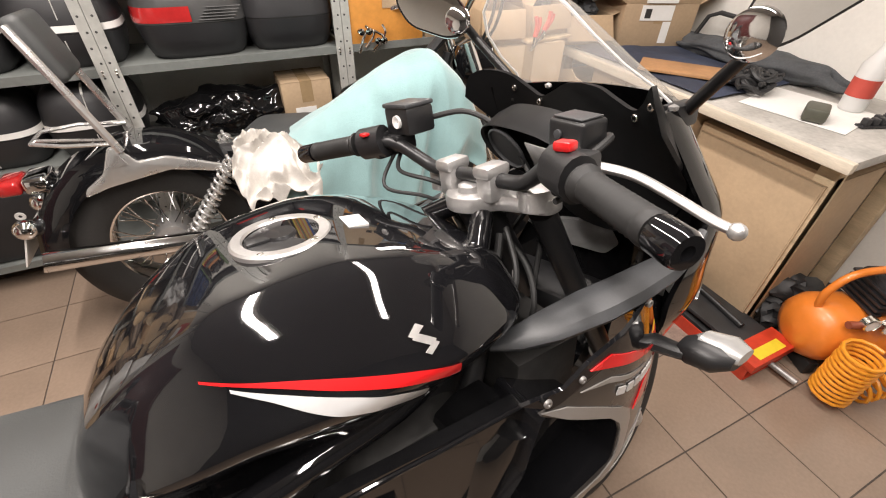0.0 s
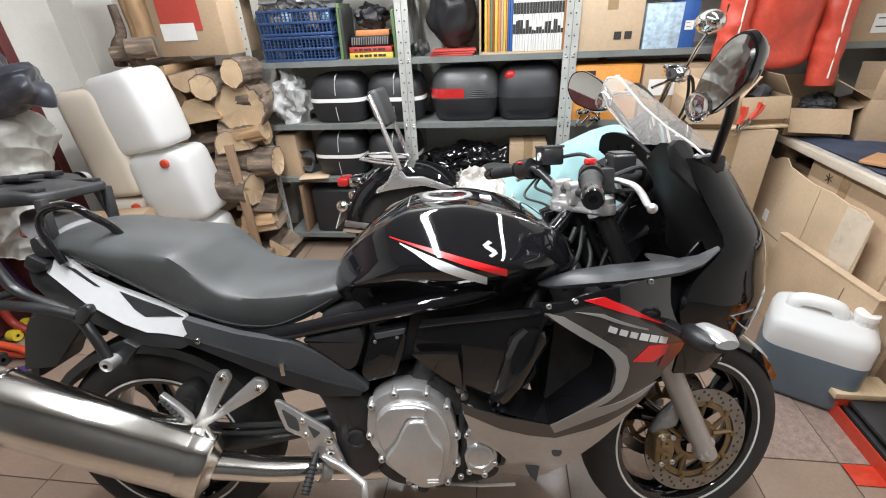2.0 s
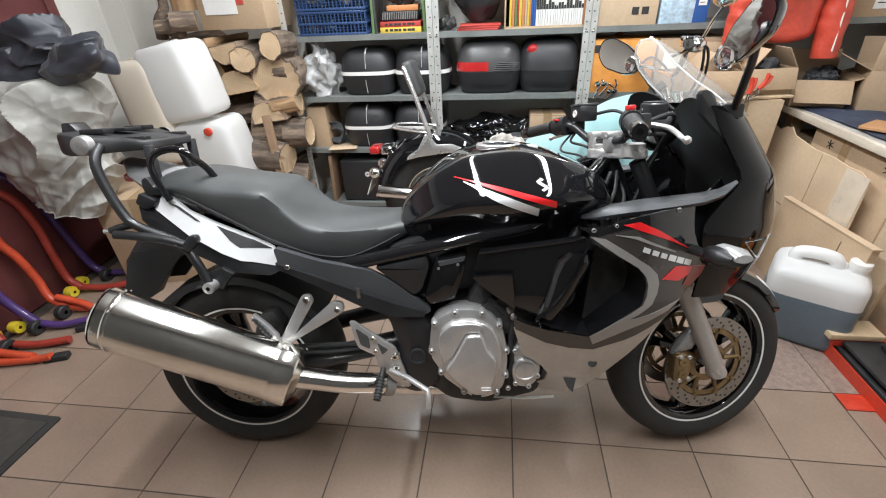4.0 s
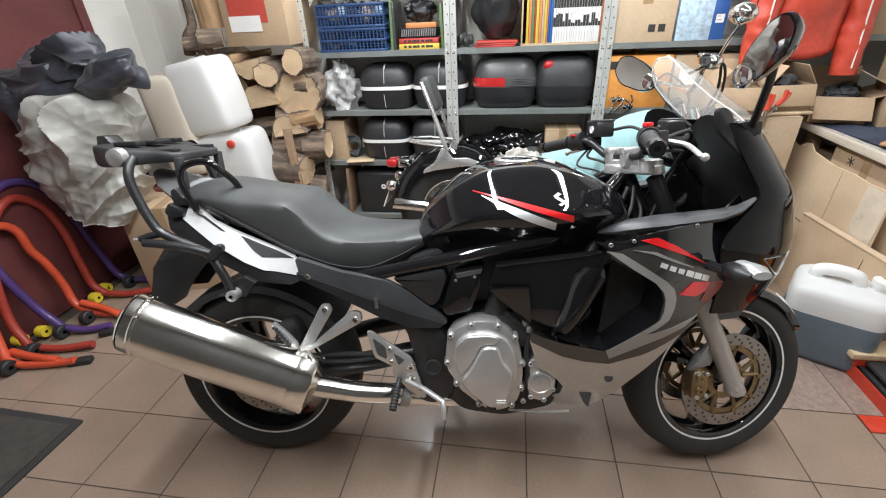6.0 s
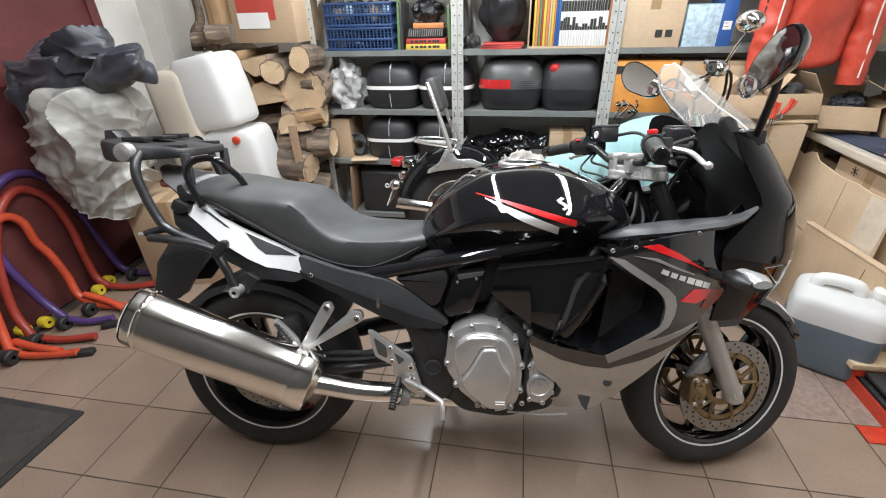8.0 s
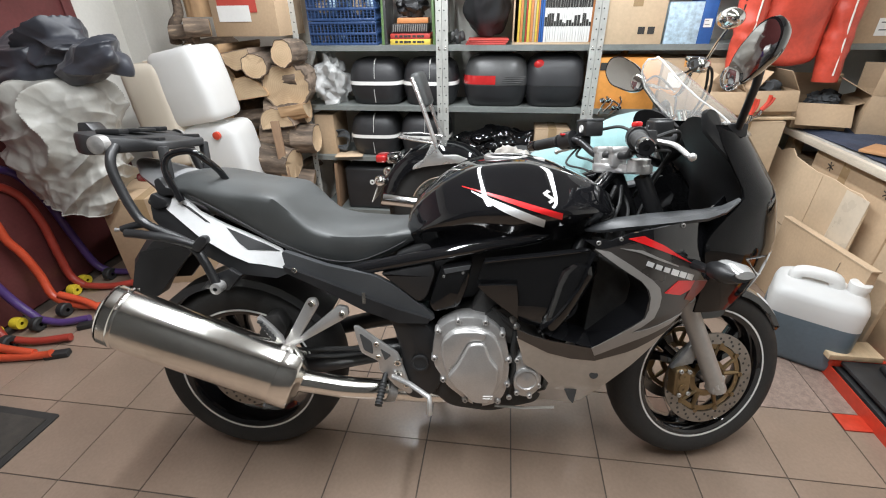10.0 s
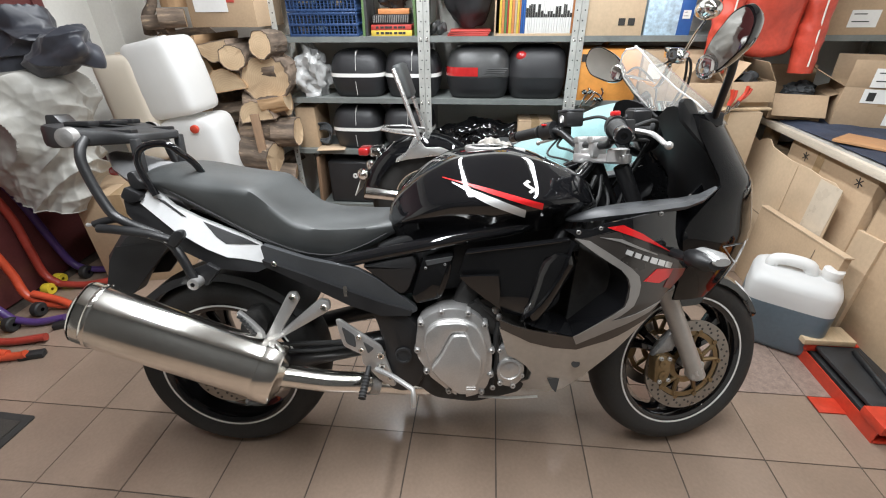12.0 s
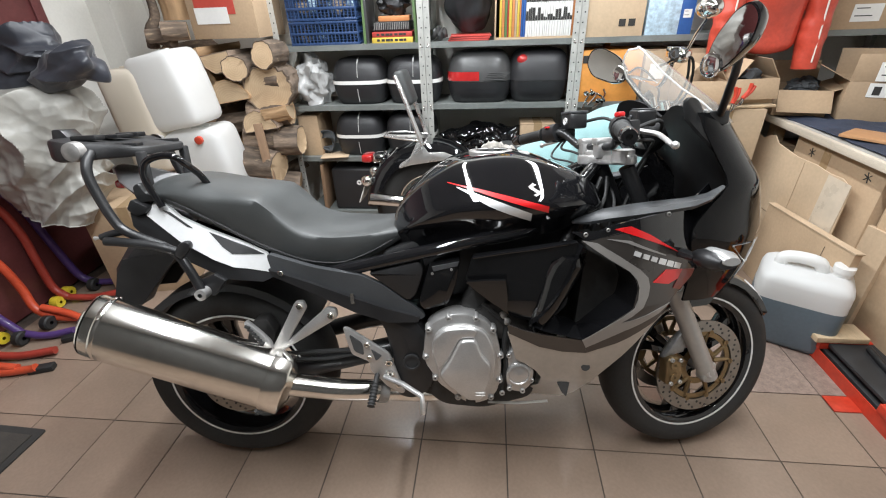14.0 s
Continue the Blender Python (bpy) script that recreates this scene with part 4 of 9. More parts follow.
for k in range(61):
    x = -0.905 + 0.73 * k / 60
    zt, ze, zl, w = lerp(SEATTOP, x), lerp(SEATEDGE, x), lerp(SEATLOW, x), lerp(SEATWIDE, x)
    half = [(0.88, zl), (0.94, zl + (ze - zl) * 0.25), (0.985, zl + (ze - zl) * 0.6), (1.0, zl + (ze - zl) * 0.88), (0.985, ze), (0.93, ze + (zt - ze) * 0.35), (0.80, ze + (zt - ze) * 0.66), (0.55, ze + (zt - ze) * 0.90), (0.28, zt), (0.0, zt)]
    rings.append([Vector((x, -w * u, z)) for u, z in half] + [Vector((x, w * u, z)) for u, z in half[-2::-1]])
skin(bm, rings)
seat = part("seat", bm, VINYL, bike, "stepped black vinyl dual seat", angle=60)
bm = BM()
for s in (-1, 1):
    tube(bm, [(x, s * (lerp(SEATWIDE, x) * 0.95 + 0.001), lerp(SEATLOW, x) + 0.016) for x in [-0.86 + 0.66 * k / 24 for k in range(25)]], 0.0022, 5)
part("seam", bm, MATT, seat)


def side_w(x, z):
    return 0.172 + 0.02 * math.sin(max(0, min(1, (x + 0.85) / 0.7)) * math.pi) - 0.12 * max(0, -0.55 - x) * 0.8 + 0.10 * max(0, 0.72 - z) * max(0, x + 0.5)


# matt grey side panels and silver tail panels
bm = BM()
panel(bm, round_poly([(-0.535, 0.775), (-0.413, 0.730), (-0.284, 0.698), (-0.221, 0.660), (-0.112, 0.565), (-0.135, 0.552), (-0.219, 0.556), (-0.309, 0.594), (-0.421, 0.660), (-0.525, 0.715)], 0.015), side_w, 0.02)
sp = part("side_panel", bm, DGREY, bike, "matt dark grey side panel")
bm = BM()
for s in (-1, 1):
    panel(bm, [(-0.53, 0.733), (-0.42, 0.688), (-0.31, 0.638), (-0.22, 0.598), (-0.13, 0.566), (-0.135, 0.552), (-0.219, 0.556), (-0.309, 0.594), (-0.421, 0.660), (-0.525, 0.715)], lambda x, z: side_w(x, z) + 0.012, 0.02, sides=(s,))
part("panel_lower", bm, SATIN, sp)
bm = BM()
bolt(bm, (-0.498, -side_w(-0.498, 0.722) - 0.012, 0.722), 0.008, 0.005)
box(bm, -0.318, -0.308, -0.20, -0.192, 0.62, 0.652)
part("panel_bolt", bm, STEEL, sp)
def tail_w(x, z):
    return 0.187 - 0.5 * max(0, z - 0.70 + 0.62 * min(0, x + 0.6)) - 0.10 * max(0, -0.6 - x)


bm = BM()
panel(bm, [(-0.862, 0.885), (-0.855, 0.898), (-0.838, 0.936), (-0.829, 0.931), (-0.821, 0.911), (-0.779, 0.874), (-0.709, 0.837), (-0.615, 0.795), (-0.55, 0.765), (-0.507, 0.712), (-0.636, 0.734), (-0.688, 0.758), (-0.774, 0.811)], tail_w, 0.012)
tailp = part("tail_panel", bm, SILVER, bike, "silver painted tail panel")
bm = BM()
panel(bm, [(-0.822, 0.895), (-0.803, 0.888), (-0.745, 0.843), (-0.757, 0.847)], lambda x, z: tail_w(x, z) + 0.002, 0.003)
panel(bm, [(-0.702, 0.829), (-0.624, 0.793), (-0.552, 0.7625), (-0.640, 0.768), (-0.665, 0.787)], lambda x, z: tail_w(x, z) + 0.002, 0.003)
part("tail_inlay", bm, SATIN, tailp, "black inlay stripe")
bm = BM()
panel(bm, [(-0.905, 0.905), (-0.860, 0.905), (-0.862, 0.884), (-0.774, 0.810), (-0.688, 0.757), (-0.636, 0.732), (-0.507, 0.711), (-0.56, 0.690), (-0.664, 0.700), (-0.774, 0.755), (-0.86, 0.80), (-0.905, 0.855)], lambda x, z: tail_w(x, z) - 0.006, 0.05)
part("tail_lower", bm, SATIN, bike, "black lower tail panel")
bm = BM()
rings = []
for x, zb, zt, w in ((-0.76, 0.82, 0.94, 0.125), (-0.84, 0.86, 0.965, 0.12), (-0.91, 0.89, 0.99, 0.105), (-0.97, 0.935, 1.006, 0.075), (-1.005, 0.985, 1.012, 0.035)):
    rings.append([Vector((x, w * math.cos(a) * (1.0 if math.sin(a) > 0 else 0.95), (zb + zt) / 2 + (zt - zb) / 2 * math.sin(a))) for a in [2 * math.pi * k / 16 for k in range(16)]])
skin(bm, rings)
part("tail_cowl", bm, COWL, bike, "grey painted tail cowl")
bm = BM()
prism(bm, round_poly([(-0.908, 0.904), (-0.89, 0.932), (-0.848, 0.908), (-0.855, 0.892), (-0.885, 0.884)], 0.008), -0.158, -0.12, 0.004)
prism(bm, round_poly([(-0.885, 0.935), (-0.885, 0.965), (-0.868, 0.972), (-0.855, 0.945), (-0.825, 0.935), (-0.83, 0.922), (-0.875, 0.92)], 0.008), -0.145, -0.12, 0.004)
part("rail_mount", bm, SATIN, bike)
bm = BM()
for s in (-1,):
    tube(bm, [(-0.815, s * 0.146, 0.905), (-0.842, s * 0.145, 0.974), (-0.843, s * 0.143, 1.010), (-0.824, s * 0.142, 1.032), (-0.786, s * 0.141, 1.041), (-0.754, s * 0.14, 1.036), (-0.735, s * 0.128, 1.014), (-0.722, s * 0.10, 0.985), (-0.715, s * 0.08, 0.955)], 0.0095, 10, smooth=5)
part("grab_rail", bm, GLOSS, bike, "black tubular grab rail")
# luggage rack
bm = BM()
prism(bm, round_poly([(-1.145, -0.075), (-1.145, 0.075), (-1.06, 0.155), (-0.99, 0.168), (-0.95, 0.125), (-0.86, 0.108), (-0.86, -0.108), (-0.95, -0.125), (-0.99, -0.168), (-1.06, -0.155)], 0.03), 1.044, 1.092, 0.010, plane="xy")
for v in bm.verts:
    u = min(1, max(0, (v.co.x + 1.06) / 0.2))
    v.co.z = 1.094 - 0.030 * u - (1.092 - v.co.z) * (1.25 - 0.75 * u)
rack = part("luggage_rack", bm, MATT, bike, "black plastic luggage rack plate")
bm = BM()
prism(bm, round_poly([(-1.165, 1.088), (-1.16, 1.118), (-1.135, 1.118), (-1.115, 1.092)], 0.006), -0.03, 0.03, 0.004)
box(bm, -1.05, -0.97, -0.035, 0.035, 1.088, 1.098, 0.003)
for y in (-0.085, 0.085):
    box(bm, -0.95, -0.875, y - 0.015, y + 0.015, 1.058, 1.076, 0.004)
    box(bm, -1.05, -0.98, y - 0.02, y + 0.02, 1.086, 1.100, 0.004)
part("rack_latch", bm, SATIN, rack)
for s in (-1, 1):
    bm = BM()
    lathe(bm, [(s * 0.186, 0.0), (s * 0.186, 0.014), (s * 0.182, 0.024), (s * 0.160, 0.027)], 24, "y", (-0.992, 0, 1.062))
    part("round_knob", bm, ALU_DULL, rack, "round silver rack knob")
    bm = BM()
    tube(bm, [(-0.965, s * 0.150, 1.058), (-0.963, s * 0.178, 1.03), (-0.957, s * 0.188, 0.985), (-0.927, s * 0.19, 0.893), (-0.893, s * 0.192, 0.85), (-0.789, s * 0.193, 0.797), (-0.749, s * 0.20, 0.746), (-0.722, s * 0.205, 0.675)], 0.0125, 10, smooth=5)
    part("rack_arm", bm, SATIN, rack, "black rack tube")
    bm = BM()
    tube(bm, [(-0.945, s * 0.21, 0.832), (-0.904, s * 0.21, 0.828), (-0.825, s * 0.208, 0.815), (-0.765, s * 0.205, 0.795)], 0.012, 10, smooth=5)
    tube(bm, [(-0.895, s * 0.19, 0.853), (-0.935, s * 0.195, 0.848), (-0.962, s * 0.20, 0.840)], 0.010, 10, smooth=3)
    prism(bm, round_poly([(-0.775, 0.790), (-0.745, 0.822), (-0.725, 0.822), (-0.722, 0.805), (-0.752, 0.775)], 0.008), s * 0.195, s * 0.215, 0.003)
    part("rack_stay", bm, SATIN, rack)
    bm = BM()
    lathe(bm, [(s * 0.19, 0.016), (s * 0.222, 0.016), (s * 0.224, 0.006)], 14, "y", (-0.720, 0, 0.672))
    lathe(bm, [(0, 0.002), (-0.02, 0.006), (-0.022, 0.0)], 10, "x", (-0.960, s * 0.20, 0.839))
    part("rack_bolt", bm, ALU, rack)
    bm = BM()
    prism(bm, [(-0.78, 0.66), (-0.70, 0.655), (-0.66, 0.70), (-0.69, 0.72), (-0.745, 0.70)], s * 0.17, s * 0.19, 0.004)
    part("rack_bracket", bm, SATIN, rack)
for s in (-1, 1):
    bm = BM()
    box(bm, -0.880, -0.858, s * 0.100 - 0.012, s * 0.100 + 0.012, 0.94, 1.052, 0.005)
    part("rack_leg", bm, MATT, rack)
# tail lamp, number plate holder
bm = BM()
box(bm, -1.005, -0.955, -0.055, 0.055, 0.945, 0.972, 0.012, 3)
part("tail_light", bm, TAILRED, bike, "red tail lamp lens")
bm = BM()
rings = []
for x, z, w, t in ((-0.86, 0.80, 0.10, 0.05), (-0.95, 0.755, 0.09, 0.045), (-1.02, 0.69, 0.085, 0.035), (-1.06, 0.61, 0.08, 0.02), (-1.075, 0.56, 0.075, 0.01)):
    rings.append([Vector((x + px * t, py * w, z + pz * t)) for px, py, pz in ((-0.5, -1, 0.3), (-1, -0.8, 0.5), (-1, 0.8, 0.5), (-0.5, 1, 0.3), (1, 1, -0.4), (1.3, 0.8, -0.7), (1.3, -0.8, -0.7), (1, -1, -0.4))])
skin(bm, rings)
part("rear_mudguard", bm, MATT, bike, "black plastic rear mudguard")
bm = BM()
panel(bm, [(-1.01, 0.742), (-0.92, 0.754), (-0.83, 0.765), (-0.985, 0.596), (-1.075, 0.590), (-1.04, 0.694)], lambda x, z: 0.092, 0.01)
part("mudguard_side", bm, SATIN, bike)
# inner rear hugger
bm = BM()
rings = []
for k in range(13):
    a = radians(35 + k * 9.5)
    rings.append([RA + Vector((math.cos(a) * r, y, math.sin(a) * r)) for y, r in ((-0.095, 0.315), (-0.09, 0.338), (0, 0.345), (0.09, 0.338), (0.095, 0.315), (0.085, 0.33), (0, 0.338), (-0.085, 0.33))])
skin(bm, rings)
part("hugger", bm, MATT, bike, "black plastic hugger over the rear tyre")

# ---- rear wheel, swingarm, exhaust ----
rw = part("rear_wheel", rim_mesh(RA, 0.222, 0.075), GLOSS, bike, "black three-spoke wheel")
part("spoke", spokes_mesh(RA, 0.222, 3, 1.9, 0.05), GLOSS, rw)
part("hub", hub_mesh(RA, 0.075, 0.05), GLOSS, rw)
part("tyre", tyre_mesh(RA, 0.315, 0.222, 0.082), TYRE, rw)
part("rim_stripe", stripe_mesh(RA, 0.224, 0.076), WHITEMARK, rw, "thin white rim stripe")
part("brake_disc", disc_mesh(RA, 0.075, 0.12, -0.085), DISC, rw, "drilled steel brake disc")
part("disc_bore_shade", holes_mesh(RA, -0.0905, ((0.09, 14, 0), (0.101, 14, 0.33), (0.111, 14, 0.66))), HOLE_SHADE, rw)
for s in (-1, 1):
    bm = BM()
    tube(bm, [(-0.18, s * 0.10, 0.43), (-0.30, s * 0.12, 0.42), (-0.5, s * 0.125, 0.375), (-0.66, s * 0.125, 0.335), (-0.80, s * 0.125, 0.313)], (0.036, 0.022), 12, smooth=4)
    part("swingarm", bm, SATIN, bike, "black swingarm")
bm = BM()
lathe(bm, [(-0.15, 0.004), (-0.15, 0.017), (0.15, 0.017), (0.15, 0.004)], 14, "y", RA)
part("rear_axle", bm, ALU, bike)
bm = BM()
prism(bm, round_poly([(-0.66, 0.42), (-0.60, 0.44), (-0.575, 0.50), (-0.60, 0.55), (-0.645, 0.54), (-0.67, 0.48)], 0.015), -0.125, -0.075, 0.006)
lathe(bm, [(-0.13, 0.002), (-0.13, 0.02), (-0.11, 0.022)], 16, "y", (-0.622, 0, 0.49))
part("rear_caliper", bm, ENGINE, bike, "dull dark rear brake caliper")
# silencer
M0, M1 = Vector((-1.000, -0.262, 0.616)), Vector((-0.519, -0.236, 0.392))
ax = (M1 - M0).normalized()
fs, fu = ax.cross(Vector((0, 0, 1))).normalized(), None
fu = fs.cross(ax).normalized()


def along(prof, n=40, a=1.0, b=1.36):
    rings = [[M0 + ax * q + r * (a * math.cos(2 * math.pi * k / n) * fs + b * math.sin(2 * math.pi * k / n) * fu) for k in range(n)] for q, r in prof]
    bm = BM()
    skin(bm, rings, caps=False)
    return bm


Lm = (M1 - M0).length
sil = part("silencer", along([(0.0, 0.062), (0.004, 0.066), (0.02, 0.067), (Lm - 0.055, 0.067), (Lm - 0.05, 0.066)]), STEEL, bike, "polished stainless steel silencer")
part("front_band", along([(Lm - 0.058, 0.066), (Lm - 0.056, 0.0695), (Lm - 0.006, 0.0695), (Lm - 0.001, 0.067), (Lm + 0.004, 0.052), (Lm + 0.016, 0.034)]), STEEL, sil)
part("end_cap", along([(0.0, 0.0655), (-0.004, 0.064), (-0.005, 0.058), (-0.004, 0.036), (-0.022, 0.034), (-0.024, 0.031), (-0.022, 0.027), (0.03, 0.026), (0.03, 0.001)]), STEEL, sil, "flat silencer end with a short tailpipe")
part("rear_band", along([(0.028, 0.0672), (0.030, 0.0682), (0.040, 0.0682), (0.042, 0.0672)]), STEEL, sil)
bm = BM()
for k in range(5):
    p = M0 + ax * 0.035 + 0.069 * (math.cos(radians(60 + k * 20)) * fs * -1 + 1.36 * math.sin(radians(60 + k * 20)) * fu)
    blob(bm, p, (0.004, 0.004, 0.004), 1)
part("rivet", bm, CHROME, sil)
bm = BM()
tube(bm, [tuple(M1 - ax * 0.02), (-0.46, -0.218, 0.372), (-0.38, -0.2, 0.345), (-0.28, -0.17, 0.318), (-0.15, -0.12, 0.27), (0.0, -0.06, 0.225)], (0.034, 0.030), 18, smooth=5)
part("link_pipe", bm, STEEL, bike, "polished exhaust link pipe")
bm = BM()
tube(bm, [(-0.275, -0.168, 0.315), (-0.25, -0.158, 0.306)], 0.036, 18)
part("pipe_clamp", bm, ALU_DULL, bike)

# foot controls
bm = BM()
prism(bm, round_poly([(-0.475, 0.632), (-0.452, 0.634), (-0.445, 0.612), (-0.510, 0.512), (-0.388, 0.612), (-0.362, 0.606), (-0.360, 0.582), (-0.378, 0.568), (-0.535, 0.478), (-0.565, 0.487), (-0.548, 0.51)], 0.008, 3), -0.20, -0.182, 0.004)
hang = part("footrest_hanger", bm, ALU, bike, "silver passenger footrest hanger")
bm = BM()
bolt(bm, (-0.462, -0.20, 0.62), 0.010, 0.007)
bolt(bm, (-0.378, -0.20, 0.588), 0.010, 0.007)
part("bolt", bm, STEEL, hang)
bm = BM()
prism(bm, round_poly([(-0.552, 0.492), (-0.570, 0.490), (-0.598, 0.528), (-0.622, 0.580), (-0.614, 0.586), (-0.582, 0.552), (-0.556, 0.518)], 0.006), -0.216, -0.198, 0.004)
part("passenger_footrest", bm, ALU, hang, "folded-up silver passenger footrest")
bm = BM()
for k in range(6):
    box(bm, -0.008, 0.008, -0.006, 0.002, -0.004, 0.004, 0.002, m=Matrix.Translation((-0.578 - k * 0.0065, -0.217, 0.520 + k * 0.010)) @ Matrix.Rotation(radians(30), 4, "Y"))
part("footrest_rubber", bm, RUBBER, hang)
bm = BM()
hp = [(-0.352, 0.545), (-0.338, 0.545), (-0.225, 0.456), (-0.215, 0.42), (-0.188, 0.322), (-0.20, 0.318), (-0.24, 0.345), (-0.262, 0.375), (-0.285, 0.40), (-0.285, 0.43), (-0.335, 0.458), (-0.345, 0.50)]
prism(bm, round_poly(hp, 0.010), -0.195, -0.182, 0.004)
plate = part("heel_plate", bm, ALU, bike, "silver cast heel plate")
# dark plates paint the shade of the openings on the solid heel plate
bm = BM()
prism(bm, round_poly([(-0.335, 0.525), (-0.300, 0.496), (-0.298, 0.455), (-0.325, 0.47)], 0.008), -0.197, -0.19)
prism(bm, round_poly([(-0.277, 0.475), (-0.246, 0.452), (-0.265, 0.435)], 0.005), -0.197, -0.19)
part("plate_window_shade", bm, HOLE_SHADE, plate)
bm = BM()
for x, z, r in ((-0.287, 0.49, 0.008), (-0.283, 0.448, 0.008), (-0.228, 0.428, 0.011), (-0.226, 0.392, 0.011), (-0.205, 0.352, 0.009)):
    bolt(bm, (x, -0.196, z), r, 0.006)
part("bolt", bm, STEEL, plate)
bm = BM()
tube(bm, [(-0.266, -0.19, 0.388), (-0.272, -0.225, 0.366)], 0.008, 10)
ra, rb = Vector((-0.270, -0.215, 0.372)), Vector((-0.277, -0.272, 0.336))
fr = frames_along([ra.lerp(rb, k / 28) for k in range(29)])
skin(bm, [[p + (0.0118 if k % 4 < 2 else 0.0095) * (math.cos(a) * u + math.sin(a) * v) for a in [2 * math.pi * q / 14 for q in range(14)]] for k, (p, u, v) in enumerate(fr)])
part("rider_footrest", bm, RUBBER, plate, "rider footrest with ribbed rubber")
bm = BM()
tube(bm, [(-0.245, -0.205, 0.388), (-0.19, -0.225, 0.374), (-0.132, -0.262, 0.357), (-0.130, -0.275, 0.340), (-0.131, -0.275, 0.308)], (0.009, 0.008), 8, flat=0.8)
part("brake_pedal", bm, ALU, bike, "silver rear brake pedal")
bm = BM()
tube(bm, [(-0.56, -0.155, 0.445), (-0.42, -0.165, 0.455), (-0.31, -0.17, 0.46)], 0.007, 8, smooth=3)
tube(bm, [(-0.55, -0.155, 0.425), (-0.42, -0.165, 0.43), (-0.31, -0.17, 0.45)], 0.006, 8, smooth=3)
part("brake_hose", bm, RUBBER, bike)
bm = BM()
prism(bm, round_poly([(-0.29, 0.60), (-0.16, 0.57), (-0.11, 0.50), (-0.10, 0.33), (-0.16, 0.28), (-0.22, 0.30), (-0.22, 0.44), (-0.24, 0.54)], 0.03), -0.178, 0.178, 0.012)
fp = part("frame_plate", bm, SATIN, bike, "black frame side plate")
bm = BM()
lathe(bm, [(-0.178, 0.026), (-0.187, 0.026), (-0.187, 0.020), (-0.182, 0.019), (-0.182, 0.0)], 24, "y", (-0.163, 0, 0.418))
part("pivot_cap", bm, MATT, fp)

# ---- engine ----
bm = BM()
prism(bm, round_poly([(-0.13, 0.30), (-0.10, 0.56), (0.02, 0.60), (0.18, 0.52), (0.22, 0.40), (0.20, 0.27), (0.05, 0.23), (-0.08, 0.25)], 0.03), -0.165, 0.165, 0.015)
eng = part("engine_block", bm, ENGINE, bike, "dark engine crankcase")
bm = BM()
for k in range(7):
    prism(bm, round_poly([(0.00, 0.56), (0.06, 0.60), (0.22, 0.60), (0.27, 0.50), (0.22, 0.46), (0.05, 0.50)], 0.02), -0.19 + 0.0 + k * 0.054, -0.17 + k * 0.054, 0.004)
prism(bm, round_poly([(-0.02, 0.58), (0.08, 0.72), (0.26, 0.72), (0.30, 0.58), (0.2, 0.5), (0.03, 0.52)], 0.03), -0.17, 0.17, 0.01)
part("cylinder_head", bm, ENGINE, eng)
cover = round_poly([(-0.124, 0.474), (-0.116, 0.529), (-0.105, 0.552), (-0.077, 0.571), (-0.045, 0.584), (-0.006, 0.586), (0.032, 0.577), (0.062, 0.556), (0.084, 0.521), (0.094, 0.476), (0.098, 0.421), (0.094, 0.365), (0.083, 0.326), (0.059, 0.302), (0.026, 0.291), (0.001, 0.293), (-0.028, 0.31), (-0.056, 0.337), (-0.084, 0.362), (-0.104, 0.403), (-0.119, 0.428)], 0.012, 3)
bm = BM()
prism(bm, cover, -0.215, -0.15, 0.006)
cc = part("clutch_cover", bm, ALU, eng, "silver cast clutch cover")
bm = BM()
dome = round_poly([(-0.101, 0.490), (-0.086, 0.534), (-0.053, 0.555), (0.001, 0.558), (0.050, 0.540), (0.074, 0.494), (0.082, 0.431), (0.070, 0.370), (0.041, 0.318), (0.001, 0.316), (-0.056, 0.368), (-0.089, 0.425)], 0.02)
prism(bm, dome, -0.232, -0.21, 0.008, 3)
prism(bm, round_poly([(-0.092, 0.520), (-0.060, 0.549), (0.001, 0.552), (0.030, 0.545), (0.022, 0.522), (-0.020, 0.522), (-0.054, 0.455), (-0.083, 0.425), (-0.094, 0.47)], 0.012), -0.238, -0.225, 0.004, 3)
prism(bm, round_poly([(-0.018, 0.520), (0.024, 0.521), (0.041, 0.47), (0.066, 0.437), (0.061, 0.382), (0.037, 0.326), (-0.003, 0.326), (-0.06, 0.38), (-0.082, 0.413), (-0.053, 0.45)], 0.014), -0.250, -0.228, 0.007, 3)
part("cover_boss", bm, ALU, cc)
bm = BM()
for x, z in ((-0.106, 0.542), (-0.048, 0.574), (0.028, 0.570), (0.075, 0.533), (0.095, 0.45), (0.092, 0.37), (0.066, 0.312), (-0.030, 0.316), (-0.094, 0.385), (-0.118, 0.455)):
    lathe(bm, [(-0.19, 0.010), (-0.217, 0.0095), (-0.222, 0.0065), (-0.222, 0.0035), (-0.219, 0.003)], 12, "y", (x, 0, z))
part("cover_bolt", bm, ALU, cc)
bm = BM()
lathe(bm, [(-0.226, 0.014), (-0.2345, 0.014), (-0.2345, 0.0)], 18, "y", (0.006, 0, 0.312))
part("oil_window", bm, ENGINE, cc, "round dark oil sight glass")
bm = BM()
for z in (0.352, 0.360):
    box(bm, 0.020, 0.047, -0.2515, -0.2495, z - 0.008, z - 0.006)
part("level_mark", bm, WHITEMARK, cc)
bm = BM()
prism(bm, round_poly([(0.11, 0.45), (0.135, 0.46), (0.17, 0.43), (0.195, 0.39), (0.19, 0.345), (0.16, 0.315), (0.12, 0.325), (0.108, 0.38)], 0.015), -0.205, -0.15, 0.008)
sc = part("starter_cover", bm, ALU, eng, "small silver engine cover")
bm = BM()
